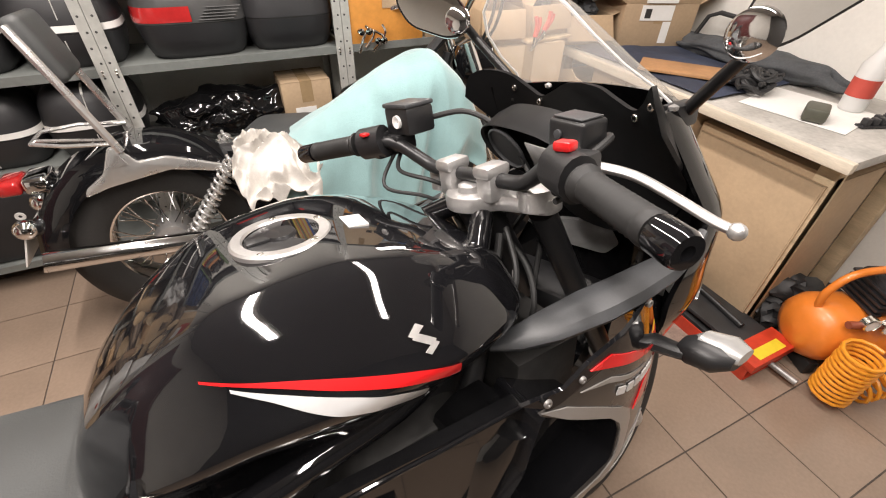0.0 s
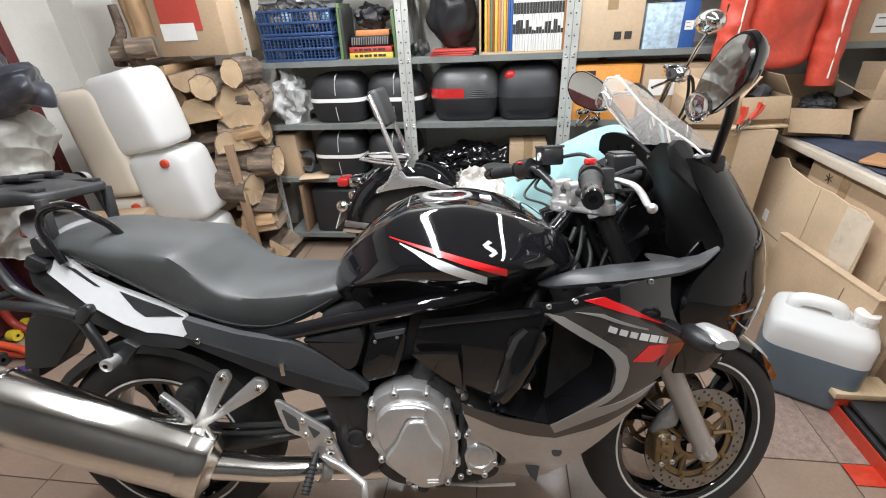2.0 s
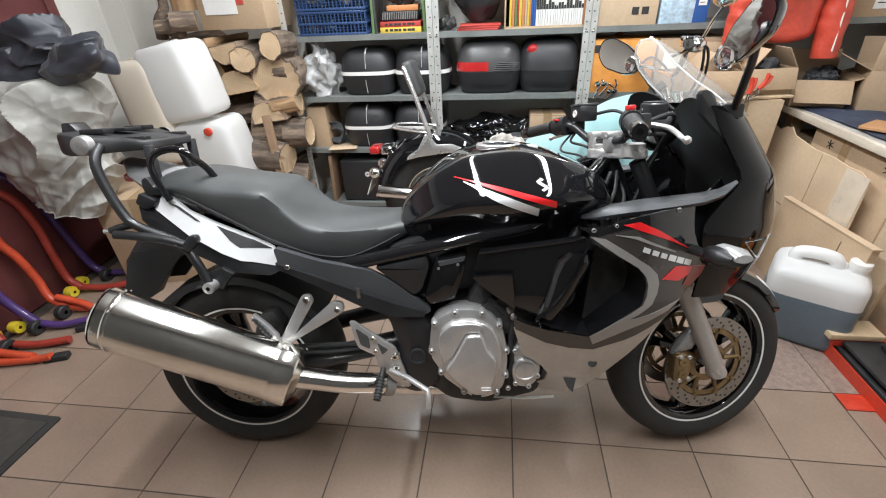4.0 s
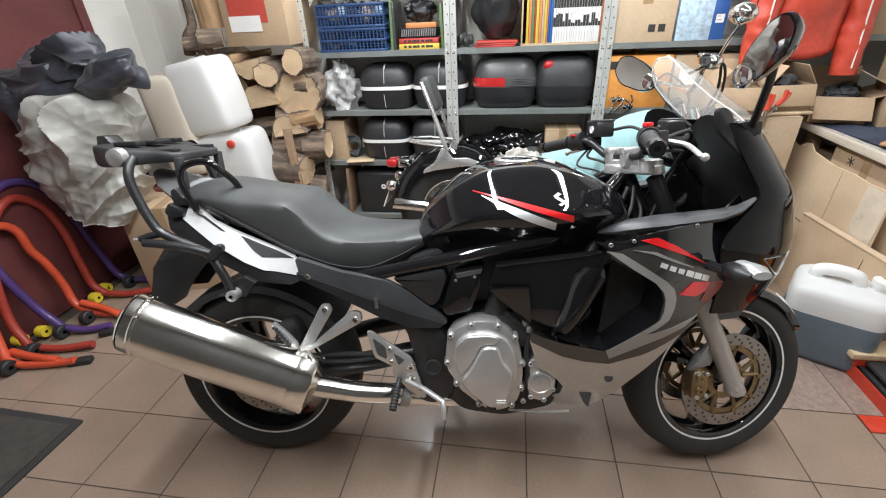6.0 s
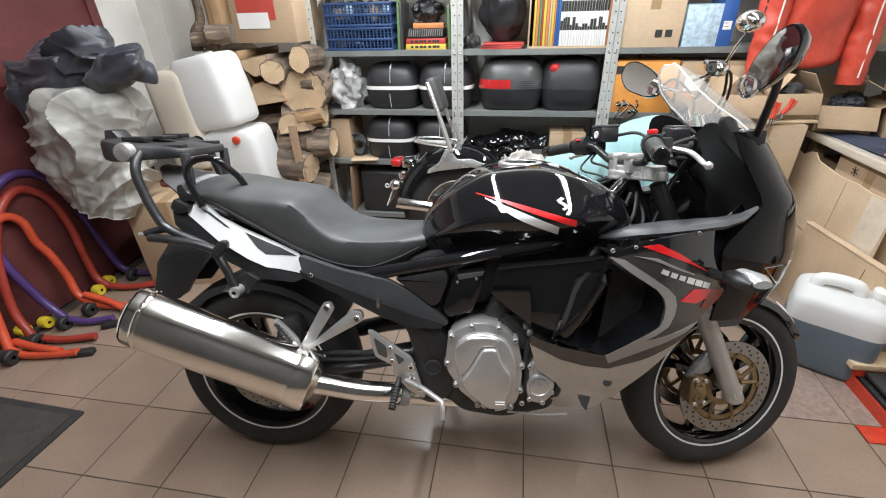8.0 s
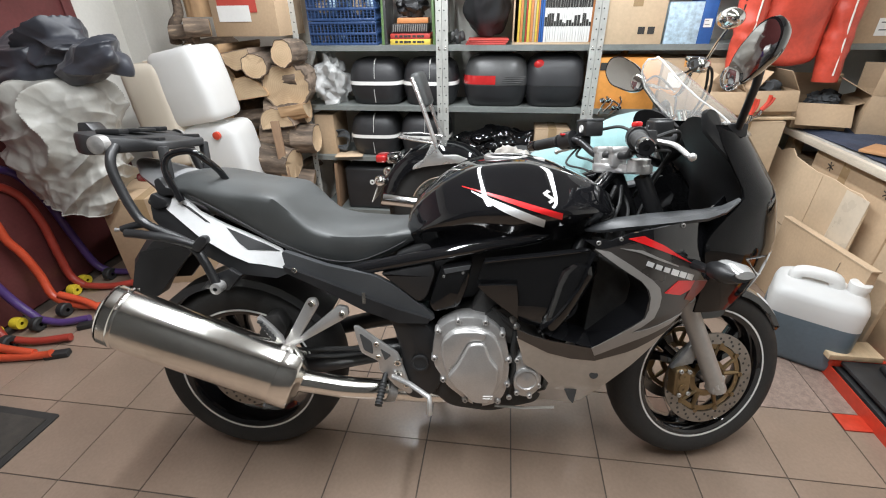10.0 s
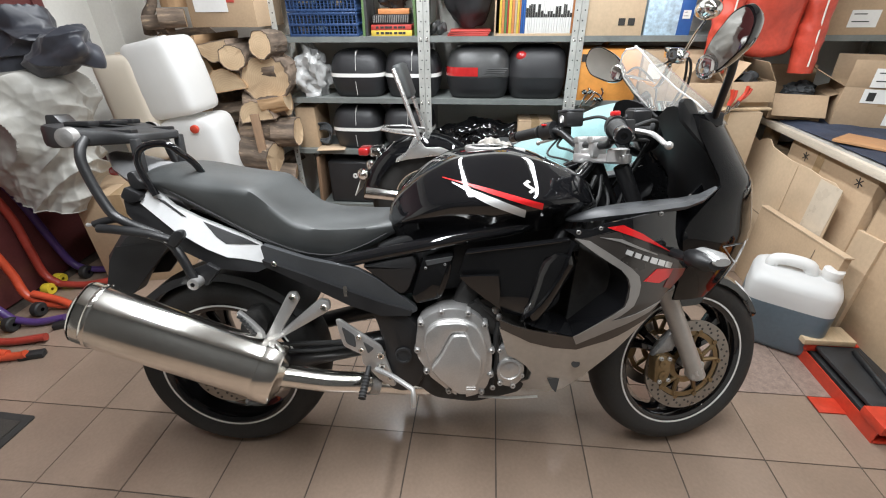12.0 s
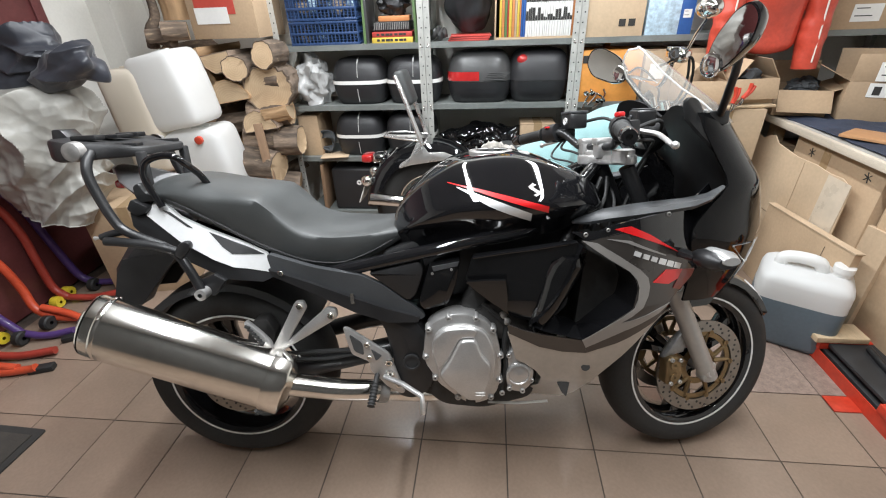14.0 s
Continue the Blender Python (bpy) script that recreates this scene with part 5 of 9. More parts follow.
lathe(bm, [(-0.20, 0.038), (-0.214, 0.036), (-0.216, 0.03), (-0.212, 0.028), (-0.216, 0.0)], 24, "y", (0.148, 0, 0.383))
part("cover_plug", bm, ALU, sc)
bm = BM()
for x, z in ((0.185, 0.36), (0.16, 0.325), (0.122, 0.335), (0.12, 0.445), (0.1, 0.32)):
    bolt(bm, (x, -0.205, z), 0.008, 0.007)
part("cover_bolt", bm, ALU, sc)
for pts, r in (([(0.115, -0.19, 0.53), (0.108, -0.2, 0.47), (0.112, -0.2, 0.40), (0.095, -0.19, 0.33)], 0.008), ([(0.125, -0.18, 0.54), (0.12, -0.19, 0.48), (0.098, -0.195, 0.32)], 0.006), ([(0.05, -0.18, 0.60), (0.09, -0.19, 0.565), (0.115, -0.185, 0.53)], 0.009)):
    bm = BM()
    tube(bm, pts, r, 8, smooth=5)
    part("engine_hose", bm, RUBBER, eng)
bm = BM()
for x, z in ((0.115, 0.545), (0.125, 0.51), (0.105, 0.565)):
    blob(bm, (x, -0.185, z), (0.014, 0.014, 0.014), 2)
part("hose_fitting", bm, ALU_DULL, eng)
# airbox covers
bm = BM()
prism(bm, round_poly([(-0.268, 0.700), (-0.121, 0.731), (-0.112, 0.70), (-0.138, 0.628), (-0.162, 0.612)], 0.012), -0.178, -0.10, 0.008)
part("airbox_cover", bm, SATIN, bike, "black air intake cover")
bm = BM()
prism(bm, round_poly([(-0.097, 0.722), (-0.006, 0.737), (-0.022, 0.662), (-0.046, 0.60), (-0.118, 0.582), (-0.133, 0.608)], 0.014), -0.182, -0.10, 0.010)
ac = part("airbox_cover", bm, GLOSS_DUST, bike, "black throttle side cover")
bm = BM()
prism(bm, [(-0.088, 0.716), (-0.014, 0.728), (-0.018, 0.716), (-0.084, 0.703)], -0.186, -0.18)
part("cover_edge", bm, DGREY, ac)
bm = BM()
bolt(bm, (-0.088, -0.182, 0.695), 0.004, 0.003)
bolt(bm, (-0.035, -0.182, 0.705), 0.004, 0.003)
part("bolt", bm, ALU_DULL, ac)


# ---- fairing ----
def fair_w(x, z):
    w = 0.293
    w -= 0.85 * max(0, x - 0.42) ** 1.45
    w -= 0.16 * max(0, 0.32 - x)
    w -= 0.36 * max(0, 0.60 - z) ** 1.1
    w -= 0.25 * max(0, z - 0.78) ** 1.25
    return w


NOSE = [(0.575, 0.805), (0.62, 0.826), (0.66, 0.843), (0.715, 0.857), (0.77, 0.860), (0.835, 0.849), (0.90, 0.824), (0.99, 0.772), (1.05, 0.735), (1.10, 0.702)]
REAR = [(0.575, 0.62), (0.70, 0.60), (0.80, 0.57), (0.88, 0.615), (0.92, 0.648), (0.985, 0.622), (1.05, 0.590), (1.10, 0.566)]
NW = [(0.575, 0.16), (0.70, 0.215), (0.80, 0.250), (0.88, 0.248), (0.92, 0.240), (0.985, 0.222), (1.05, 0.205), (1.10, 0.190)]


def nose_ring(z, inset=0.0):
    xn, xr, w = lerp(NOSE, z) - inset, lerp(REAR, z), lerp(NW, z) - inset
    half = []
    for k in range(15):
        a = k / 14 * math.pi / 2
        half.append((xr + (xn - xr) * math.sin(a) ** 0.95, w * math.cos(a) ** 0.95 if k < 14 else 0.0))
    return [Vector((x, -y, z)) for x, y in half] + [Vector((x, y, z)) for x, y in half[-2::-1]]


zs = [0.575 + 0.515 * k / 24 for k in range(25)]
bm = BM()
outer = [nose_ring(z) for z in zs]
inner = [nose_ring(z, 0.008) for z in zs]
A = skin(bm, outer, close=False, caps=False)
B = skin(bm, inner, close=False, caps=False)
for a, b in ((A[0], B[0]), (A[-1], B[-1]), ([r[0] for r in A], [r[0] for r in B]), ([r[-1] for r in A], [r[-1] for r in B])):
    for i in range(len(a) - 1):
        bm.faces.new((a[i], a[i + 1], b[i + 1], b[i]))
nose = part("nose_fairing", bm, NOSEBLACK, bike, "glossy black nose fairing", angle=60)
# wavy inner panel under the screen
bm = BM()
EDGE = [(0.0, 1.106), (0.035, 1.102), (0.07, 1.086), (0.105, 1.073), (0.13, 1.090), (0.155, 1.115), (0.185, 1.126), (0.205, 1.115), (0.222, 1.075)]
wave = [(-0.222 + 0.444 * k / 48, lerp(EDGE, abs(-0.222 + 0.444 * k / 48))) for k in range(49)]
outline = wave + [(0.216, 1.04), (0.203, 0.985), (0.17, 0.92), (0.12, 0.83), (-0.12, 0.83), (-0.17, 0.92), (-0.203, 0.985), (-0.216, 1.04)]


def dash_x(y, z):
    return 0.622 - 45 * y ** 4 - (0.2 + 0.55 * min(1, (abs(y) / 0.2) ** 2)) * (max(z, 0.88) - 1.1)


t = BM()
t.faces.new([t.verts.new((0, y, z)) for y, z in outline])
for k in range(14):
    bmesh.ops.bisect_plane(t, geom=t.verts[:] + t.edges[:] + t.faces[:], plane_co=(0, 0, 0.82 + 0.02 * k), plane_no=(0, 0, 1))
for k in range(18):
    bmesh.ops.bisect_plane(t, geom=t.verts[:] + t.edges[:] + t.faces[:], plane_co=(0, -0.225 + 0.0265 * k, 0), plane_no=(0, 1, 0))
r = bmesh.ops.extrude_face_region(t, geom=t.faces[:])
back = {v for v in r["geom"] if isinstance(v, bmesh.types.BMVert)}
for v in t.verts:
    v.co.x = dash_x(v.co.y, v.co.z) + (0.010 if v in back else 0.0)
bm.free()
bm = t
dash = part("inner_panel", bm, PANELBLACK, nose, "black inner fairing panel with a wavy top edge")
bm = BM()
for y, z in ((-0.152, 1.088), (0.152, 1.088), (-0.108, 1.062), (0.108, 1.062)):
    bolt(bm, (dash_x(y, z) - 0.001, y, z), 0.006, 0.004, "x", -1)
part("bolt", bm, STEEL, dash)
# instruments
bm = BM()
hood = Matrix.Translation((0.525, -0.01, 1.035)) @ Matrix.Rotation(radians(-28), 4, "Y")
oval = lambda a, k: Vector((0, 0.112 * k * math.copysign(abs(math.cos(a)) ** 0.75, math.cos(a)), 0.052 * k * math.copysign(abs(math.sin(a)) ** 0.85, math.sin(a))))
skin(bm, [[hood @ (oval(2 * math.pi * q / 40, k) + Vector((x, 0, 0))) for q in range(40)] for x, k in ((0.03, 0.70), (0.022, 0.92), (0.0, 1.0), (-0.036, 1.02), (-0.040, 1.0), (-0.036, 0.95), (-0.018, 0.92))])
inst = part("instrument_panel", bm, PANELBLACK, bike, "black instrument pod")
bm = BM()
mface = Matrix.Translation((0.512, -0.01, 1.028)) @ Matrix.Rotation(radians(-28), 4, "Y") @ Matrix.Translation((-0.022, 0, 0))
lathe(bm, [(0.0, 0.001), (0.0, 0.040), (-0.004, 0.043), (-0.006, 0.040), (-0.004, 0.039)], 28, "x", (0, 0.045, 0))
bmesh.ops.transform(bm, matrix=mface, verts=bm.verts[:])
part("dial", bm, DGREY, inst, "round dark dial with a pale rim")
bm = BM()
box(bm, -0.003, 0.0, -0.085, -0.015, -0.022, 0.028, 0.002, m=mface)
part("display", bm, CLEARLENS, inst, "grey digital display")
acc = Matrix.Translation((0.462, -0.150, 1.062))
bm = BM()
box(bm, -0.024, 0.024, -0.030, 0.030, 0, 0.040, 0.006, 3, m=acc)
ab = part("accessory_box", bm, SATIN, inst, "small black accessory box")
bm = BM()
box(bm, -0.019, 0.019, -0.025, 0.025, 0.0405, 0.043, 0.0012, m=acc)
part("box_lid", bm, DGREY, ab)
bm = BM()
lathe(bm, [(-0.0245, 0.006), (-0.028, 0.006), (-0.029, 0.004), (-0.029, 0.0)], 14, "x", (0, 0.008, 0.022))
bmesh.ops.transform(bm, matrix=acc, verts=bm.verts[:])
part("knob", bm, DGREY, ab)

# screen
SC = [(1.06, 0.728, 0.650, 0.180), (1.09, 0.706, 0.628, 0.165), (1.115, 0.684, 0.605, 0.150), (1.15, 0.642, 0.558, 0.134), (1.19, 0.594, 0.517, 0.116), (1.225, 0.550, 0.494, 0.092), (1.248, 0.516, 0.486, 0.062), (1.260, 0.496, 0.484, 0.030)]
bm = BM()
rings = []
for z, xn, xr, w in SC:
    half = [(xr + (xn - xr) * math.sin(k / 12 * math.pi / 2), w * math.cos(k / 12 * math.pi / 2) ** 0.95 if k < 12 else 0.0) for k in range(13)]
    rings.append([Vector((x, -y, z)) for x, y in half] + [Vector((x, y, z)) for x, y in half[-2::-1]])
A = skin(bm, rings, close=False, caps=False)
scr = part("windscreen", bm, SCREEN, bike, "clear curved plastic windscreen", angle=80)
scr.visible_shadow = False
bm = BM()
tube(bm, [r[0] for r in rings] + [p for p in rings[-1][3:-3]] + [r[-1] for r in rings[::-1]], 0.0024, 6)
part("screen_edge", bm, JERRY, scr, "pale polished screen edge")
bm = BM()
for s in (-1, 1):
    for z, x, y in ((1.092, 0.60, 0.187), (1.085, 0.66, 0.12)):
        blob(bm, (x, s * y, z), (0.008, 0.008, 0.006), 1)
part("screen_bolt", bm, ALU, scr)

# matt upper trim running back to the tank
bm = BM()
for s in (-1, 1):
    rings = []
    for x, z, w, ww, h in ((0.292, 0.826, 0.172, 0.010, 0.006), (0.322, 0.838, 0.190, 0.034, 0.014), (0.365, 0.856, 0.212, 0.050, 0.020), (0.437, 0.869, 0.228, 0.060, 0.020), (0.488, 0.876, 0.236, 0.056, 0.019), (0.56, 0.884, 0.240, 0.046, 0.017), (0.602, 0.896, 0.244, 0.030, 0.013), (0.634, 0.918, 0.244, 0.012, 0.006)):
        rings.append([Vector((x, s * (w + ww * 0.5 * a), z + h * b)) for a, b in ((-1.3, -0.2), (-0.9, 0.25), (0.0, 0.35), (0.7, 0.1), (1.0, -0.5), (0.8, -1.0), (-0.6, -1.0), (-1.2, -0.7))])
    skin(bm, rings)
part("upper_trim", bm, DGREY, bike, "matt dark grey upper fairing trim")

# side fairing, upper black part
up_poly = [(0.262, 0.826), (0.322, 0.826), (0.365, 0.843), (0.437, 0.857), (0.56, 0.872), (0.634, 0.915), (0.672, 0.85), (0.665, 0.78), (0.63, 0.70), (0.607, 0.690), (0.545, 0.756), (0.47, 0.800), (0.387, 0.822), (0.30, 0.805)]
bm = BM()
panel(bm, up_poly, fair_w, 0.006, 0.025)
side = part("side_fairing", bm, GLOSS, bike, "glossy black side fairing")
taupe_poly = [(0.286, 0.801), (0.387, 0.826), (0.47, 0.803), (0.545, 0.758), (0.609, 0.694), (0.525, 0.618), (0.472, 0.573), (0.398, 0.545), (0.321, 0.484), (0.31, 0.520), (0.424, 0.622), (0.432, 0.678), (0.414, 0.720)]
bm = BM()
panel(bm, taupe_poly, fair_w, 0.006, 0.025)
tp = part("fairing_centre", bm, TAUPE, bike, "dark bronze fairing centre panel")
STR = [(0.286, 0.806), (0.322, 0.800), (0.375, 0.766), (0.432, 0.727), (0.455, 0.704), (0.463, 0.678), (0.461, 0.652), (0.450, 0.622), (0.396, 0.580), (0.46, 0.598), (0.535, 0.622), (0.50, 0.596), (0.415, 0.556), (0.318, 0.497), (0.306, 0.524), (0.426, 0.622), (0.433, 0.645), (0.434, 0.678), (0.426, 0.700), (0.405, 0.724), (0.35, 0.760)]
bm = BM()
panel(bm, STR, fair_w, 0.002, 0.02, lift=0.0022)
part("grey_stripe", bm, GREYSTRIPE, tp, "light grey angular stripe")
bm = BM()
panel(bm, [(0.363, 0.832), (0.401, 0.838), (0.452, 0.814), (0.544, 0.755), (0.482, 0.786), (0.422, 0.811)], fair_w, 0.002, 0.02, lift=0.0024)
panel(bm, [(0.47, 0.688), (0.506, 0.716), (0.560, 0.707), (0.548, 0.684), (0.518, 0.675)], fair_w, 0.002, 0.02, lift=0.0024)
part("red_stripe", bm, RED, tp, "red flash")
bm = BM()
panel(bm, [(0.560, 0.707), (0.605, 0.697), (0.597, 0.680), (0.56, 0.650), (0.535, 0.660), (0.548, 0.684)], fair_w, 0.002, 0.02, lift=0.0023)
part("dark_red_fade", bm, DARKRED, tp, "dark red fade")
bm = BM()
panel(bm, [(0.345, 0.809), (0.40, 0.803), (0.50, 0.757), (0.50, 0.754), (0.395, 0.797)], fair_w, 0.002, 0.02, lift=0.0023)
part("thin_stripe", bm, GREYSTRIPE, tp)
# model mark as slanted plain bars
x, z = 0.412, 0.772
for name, mat, w, h, gap in (("model_mark", SILVER, 0.0165, 0.0058, 0.0068), ("model_figure", WHITEMARK, 0.0205, 0.0070, 0.0040)):
    bm = BM()
    for k in range(3):
        dz = -0.40 * w
        panel(bm, [(x - 0.3 * h, z - h), (x + 0.3 * h, z + h), (x + w + 0.3 * h, z + dz + h), (x + w - 0.3 * h, z + dz - h)], fair_w, 0.002, 0.03, lift=0.003)
        x, z = x + w + gap, z - 0.396 * (w + gap)
    part(name, bm, mat, tp, "row of slanted pale marks")
bm = BM()
bolt(bm, (0.500, -fair_w(0.50, 0.858) - 0.001, 0.858), 0.006, 0.004)
bolt(bm, (0.293, -fair_w(0.293, 0.82) - 0.004, 0.822), 0.006, 0.004)
bolt(bm, (0.345, -fair_w(0.345, 0.828) - 0.004, 0.832), 0.005, 0.004)
part("fairing_bolt", bm, ALU_DULL, side)

# radiator side cover and vent mouth
bm = BM()
panel(bm, round_poly([(0.022, 0.749), (0.175, 0.774), (0.288, 0.793), (0.312, 0.766), (0.225, 0.742), (0.200, 0.655), (0.175, 0.562), (0.133, 0.570), (0.109, 0.586), (0.030, 0.658), (0.002, 0.682)], 0.008), lambda x, z: fair_w(x, z) - 0.035 - 0.1 * max(0, 0.3 - x) * 0.2, 0.02)
rc = part("radiator_cover", bm, GLOSS_DUST, bike, "glossy black radiator side cover")
bm = BM()
panel(bm, [(0.003, 0.684), (0.055, 0.690), (0.106, 0.692), (0.112, 0.640), (0.113, 0.592), (0.072, 0.620), (0.030, 0.657)], lambda x, z: fair_w(x, z) - 0.031 + 0.016 * max(0, min(1, (z - 0.60) / 0.085)), 0.012, 0.015)
part("cover_ridge", bm, GLOSS_DUST, rc, "folded lower edge of the cover")
# gloss bead added to draw the highlight along the cover's top edge
bm = BM()
for s in (-1, 1):
    tube(bm, [(x, s * (fair_w(x, z) - 0.033), z) for x, z in ((0.024, 0.747), (0.10, 0.761), (0.175, 0.772), (0.235, 0.783), (0.284, 0.791))], 0.0035, 8)
part("highlight_bead", bm, GLOSS, rc)
# duct walls inside the vent
bm = BM()
rings = []
vent = round_poly([(0.290, 0.796), (0.35, 0.758), (0.414, 0.720), (0.432, 0.678), (0.424, 0.622), (0.31, 0.522), (0.21, 0.546), (0.17, 0.565), (0.20, 0.60), (0.262, 0.70)], 0.012)
for dep, sc_ in ((0.002, 1.0), (0.03, 0.97), (0.10, 0.90)):
    rings.append([Vector((0.32 + (x - 0.32) * sc_, -(fair_w(x, z) - dep), 0.65 + (z - 0.65) * sc_)) for x, z in vent])
skin(bm, rings, caps=False)
part("vent_duct", bm, GLOSS, bike, "black air duct inside the vent")
bm = BM()
rings = []
for z, xa, xb in ((0.760, 0.245, 0.300), (0.735, 0.215, 0.313), (0.70, 0.204, 0.297), (0.66, 0.196, 0.279), (0.62, 0.186, 0.258), (0.58, 0.174, 0.236), (0.55, 0.170, 0.214), (0.540, 0.180, 0.198)):
    ring = []
    for k in range(13):
        a = math.pi * k / 12
        x = xb + (xa - xb) * (1 - math.cos(a)) / 2
        ring.append(Vector((x, -(fair_w(x, z) - 0.062 + 0.044 * math.sin(a) ** 0.8), z - 0.01 * math.sin(a))))
    ring += [Vector((xa - 0.01, -(fair_w(xa, z) - 0.12), z)), Vector((xb - 0.02, -(fair_w(xb, z) - 0.13), z))]
    rings.append(ring)
skin(bm, rings)
part("vent_vane", bm, GLOSS_DUST, bike, "black curved vent vane")
bm = BM()
rad = [(0.33, 0.78), (0.45, 0.78), (0.42, 0.46), (0.30, 0.46)]
prism(bm, rad, -0.19, 0.19, 0.006)
part("radiator", bm, ENGINE, bike, "black radiator core")
# dark band and silver belly pan
bm = BM()
panel(bm, [(0.11, 0.567), (0.15, 0.548), (0.20, 0.535), (0.312, 0.520), (0.32, 0.497), (0.415, 0.556), (0.50, 0.596), (0.528, 0.61), (0.497, 0.570), (0.40, 0.508), (0.323, 0.475), (0.26, 0.476), (0.198, 0.490), (0.115, 0.535)], fair_w, 0.006, 0.025, lift=-0.001)
part("dark_band", bm, TAUPE, bike, "dark lower fairing band")


def belly_w(x, z):
    return fair_w(x, z) - 0.002 - 0.25 * max(0, 0.36 - z)


bm = BM()
panel(bm, [(0.112, 0.537), (0.198, 0.492), (0.26, 0.478), (0.323, 0.477), (0.40, 0.510), (0.50, 0.572), (0.452, 0.50), (0.405, 0.43), (0.375, 0.386), (0.342, 0.335), (0.318, 0.290), (0.285, 0.264), (0.20, 0.267), (0.09, 0.280), (0.12, 0.297), (0.185, 0.305), (0.212, 0.328), (0.215, 0.365), (0.195, 0.395), (0.165, 0.420), (0.138, 0.438)], belly_w, 0.008, 0.025)
bp = part("belly_pan", bm, BELLY, bike, "silver belly pan")
bm = BM()
rings = []
for x, h, w in ((0.09, 0.275, 0.10), (0.2, 0.255, 0.125), (0.28, 0.258, 0.135), (0.33, 0.30, 0.13), (0.38, 0.40, 0.11)):
    rings.append([Vector((x, y * w, h + dz)) for y, dz in ((-1, 0.03), (-0.8, 0.0), (0, -0.01), (0.8, 0.0), (1, 0.03), (0.8, 0.02), (0, 0.01), (-0.8, 0.02))])
skin(bm, rings)
part("pan_bottom", bm, BELLY, bp)
# dark plugs paint the shade in two pan holes, which are not cut
bm = BM()
prism(bm, round_poly([(0.262, 0.345), (0.298, 0.352), (0.290, 0.298), (0.275, 0.315)], 0.004), -0.205, -0.16)
lathe(bm, [(-0.238, 0.012), (-0.215, 0.012)], 14, "y", (0.331, 0, 0.418), caps=True)
part("pan_opening_shade", bm, HOLE_SHADE, bp)
bm = BM()
tube(bm, [(0.06, -0.175, 0.265), (0.15, -0.18, 0.262), (0.24, -0.185, 0.27)], 0.005, 8, flat=0.6)
part("pan_lip", bm, BELLY, bp)

# headlight
for s in (-1, 1):
    bm = BM()
    pts = []
    for x, z in round_poly([(0.690, 0.757), (0.75, 0.754), (0.84, 0.742), (0.846, 0.700), (0.825, 0.668), (0.765, 0.690)], 0.01):
        pts.append((x, z))
    t = BM()
    rr = []
    for off in (0.004, -0.02):
        ring = []
        for x, z in pts:
            xn, xr, w = lerp(NOSE, z), lerp(REAR, z), lerp(NW, z)
            a = math.asin(max(0, min(1, (x - xr) / (xn - xr))) ** (1 / 0.95))
            ring.append(Vector((x + off * 0.6, s * (w * math.cos(a) ** 0.95 + off * 0.8), z)))
        rr.append(ring)
    skin(bm, rr)
    t.free()
    part("headlight", bm, CLEARLENS, nose, "clear swept headlight lens")

# indicators
for s in (-1, 1):
    bm = BM()
    tube(bm, [(0.54, s * 0.215, 0.752), (0.555, s * 0.262, 0.752), (0.565, s * 0.29, 0.752)], (0.020, 0.014), 10, flat=0.7)
    arm = part("indicator", bm, SATIN, bike, "front turn indicator on a black stalk")
    bm = BM()
    rings = []
    for q, y, h, w in ((0.0, 0.280, 0.017, 0.018), (0.3, 0.296, 0.025, 0.028), (0.75, 0.328, 0.024, 0.033), (1.0, 0.347, 0.013, 0.019)):
        rings.append([Vector((0.577 + 0.03 * q + w * math.cos(a) * 1.15, s * y, 0.754 + h * math.sin(a))) for a in [2 * math.pi * k / 20 for k in range(20)]])
    skin(bm, rings)
    part("housing", bm, SATIN, arm)
    bm = BM()
    rings = []
    for q, y, h, w in ((0.0, 0.286, 0.012, 0.014), (0.3, 0.298, 0.022, 0.026), (0.75, 0.328, 0.021, 0.031), (1.0, 0.350, 0.010, 0.018)):
        rings.append([Vector((0.585 + 0.03 * q + w * math.cos(a) * 1.1, s * y, 0.760 + h * math.sin(a))) for a in [2 * math.pi * k / 20 for k in range(20)]])
    skin(bm, rings)
    part("lens", bm, SMOKELENS, arm, "smoked silver lens")

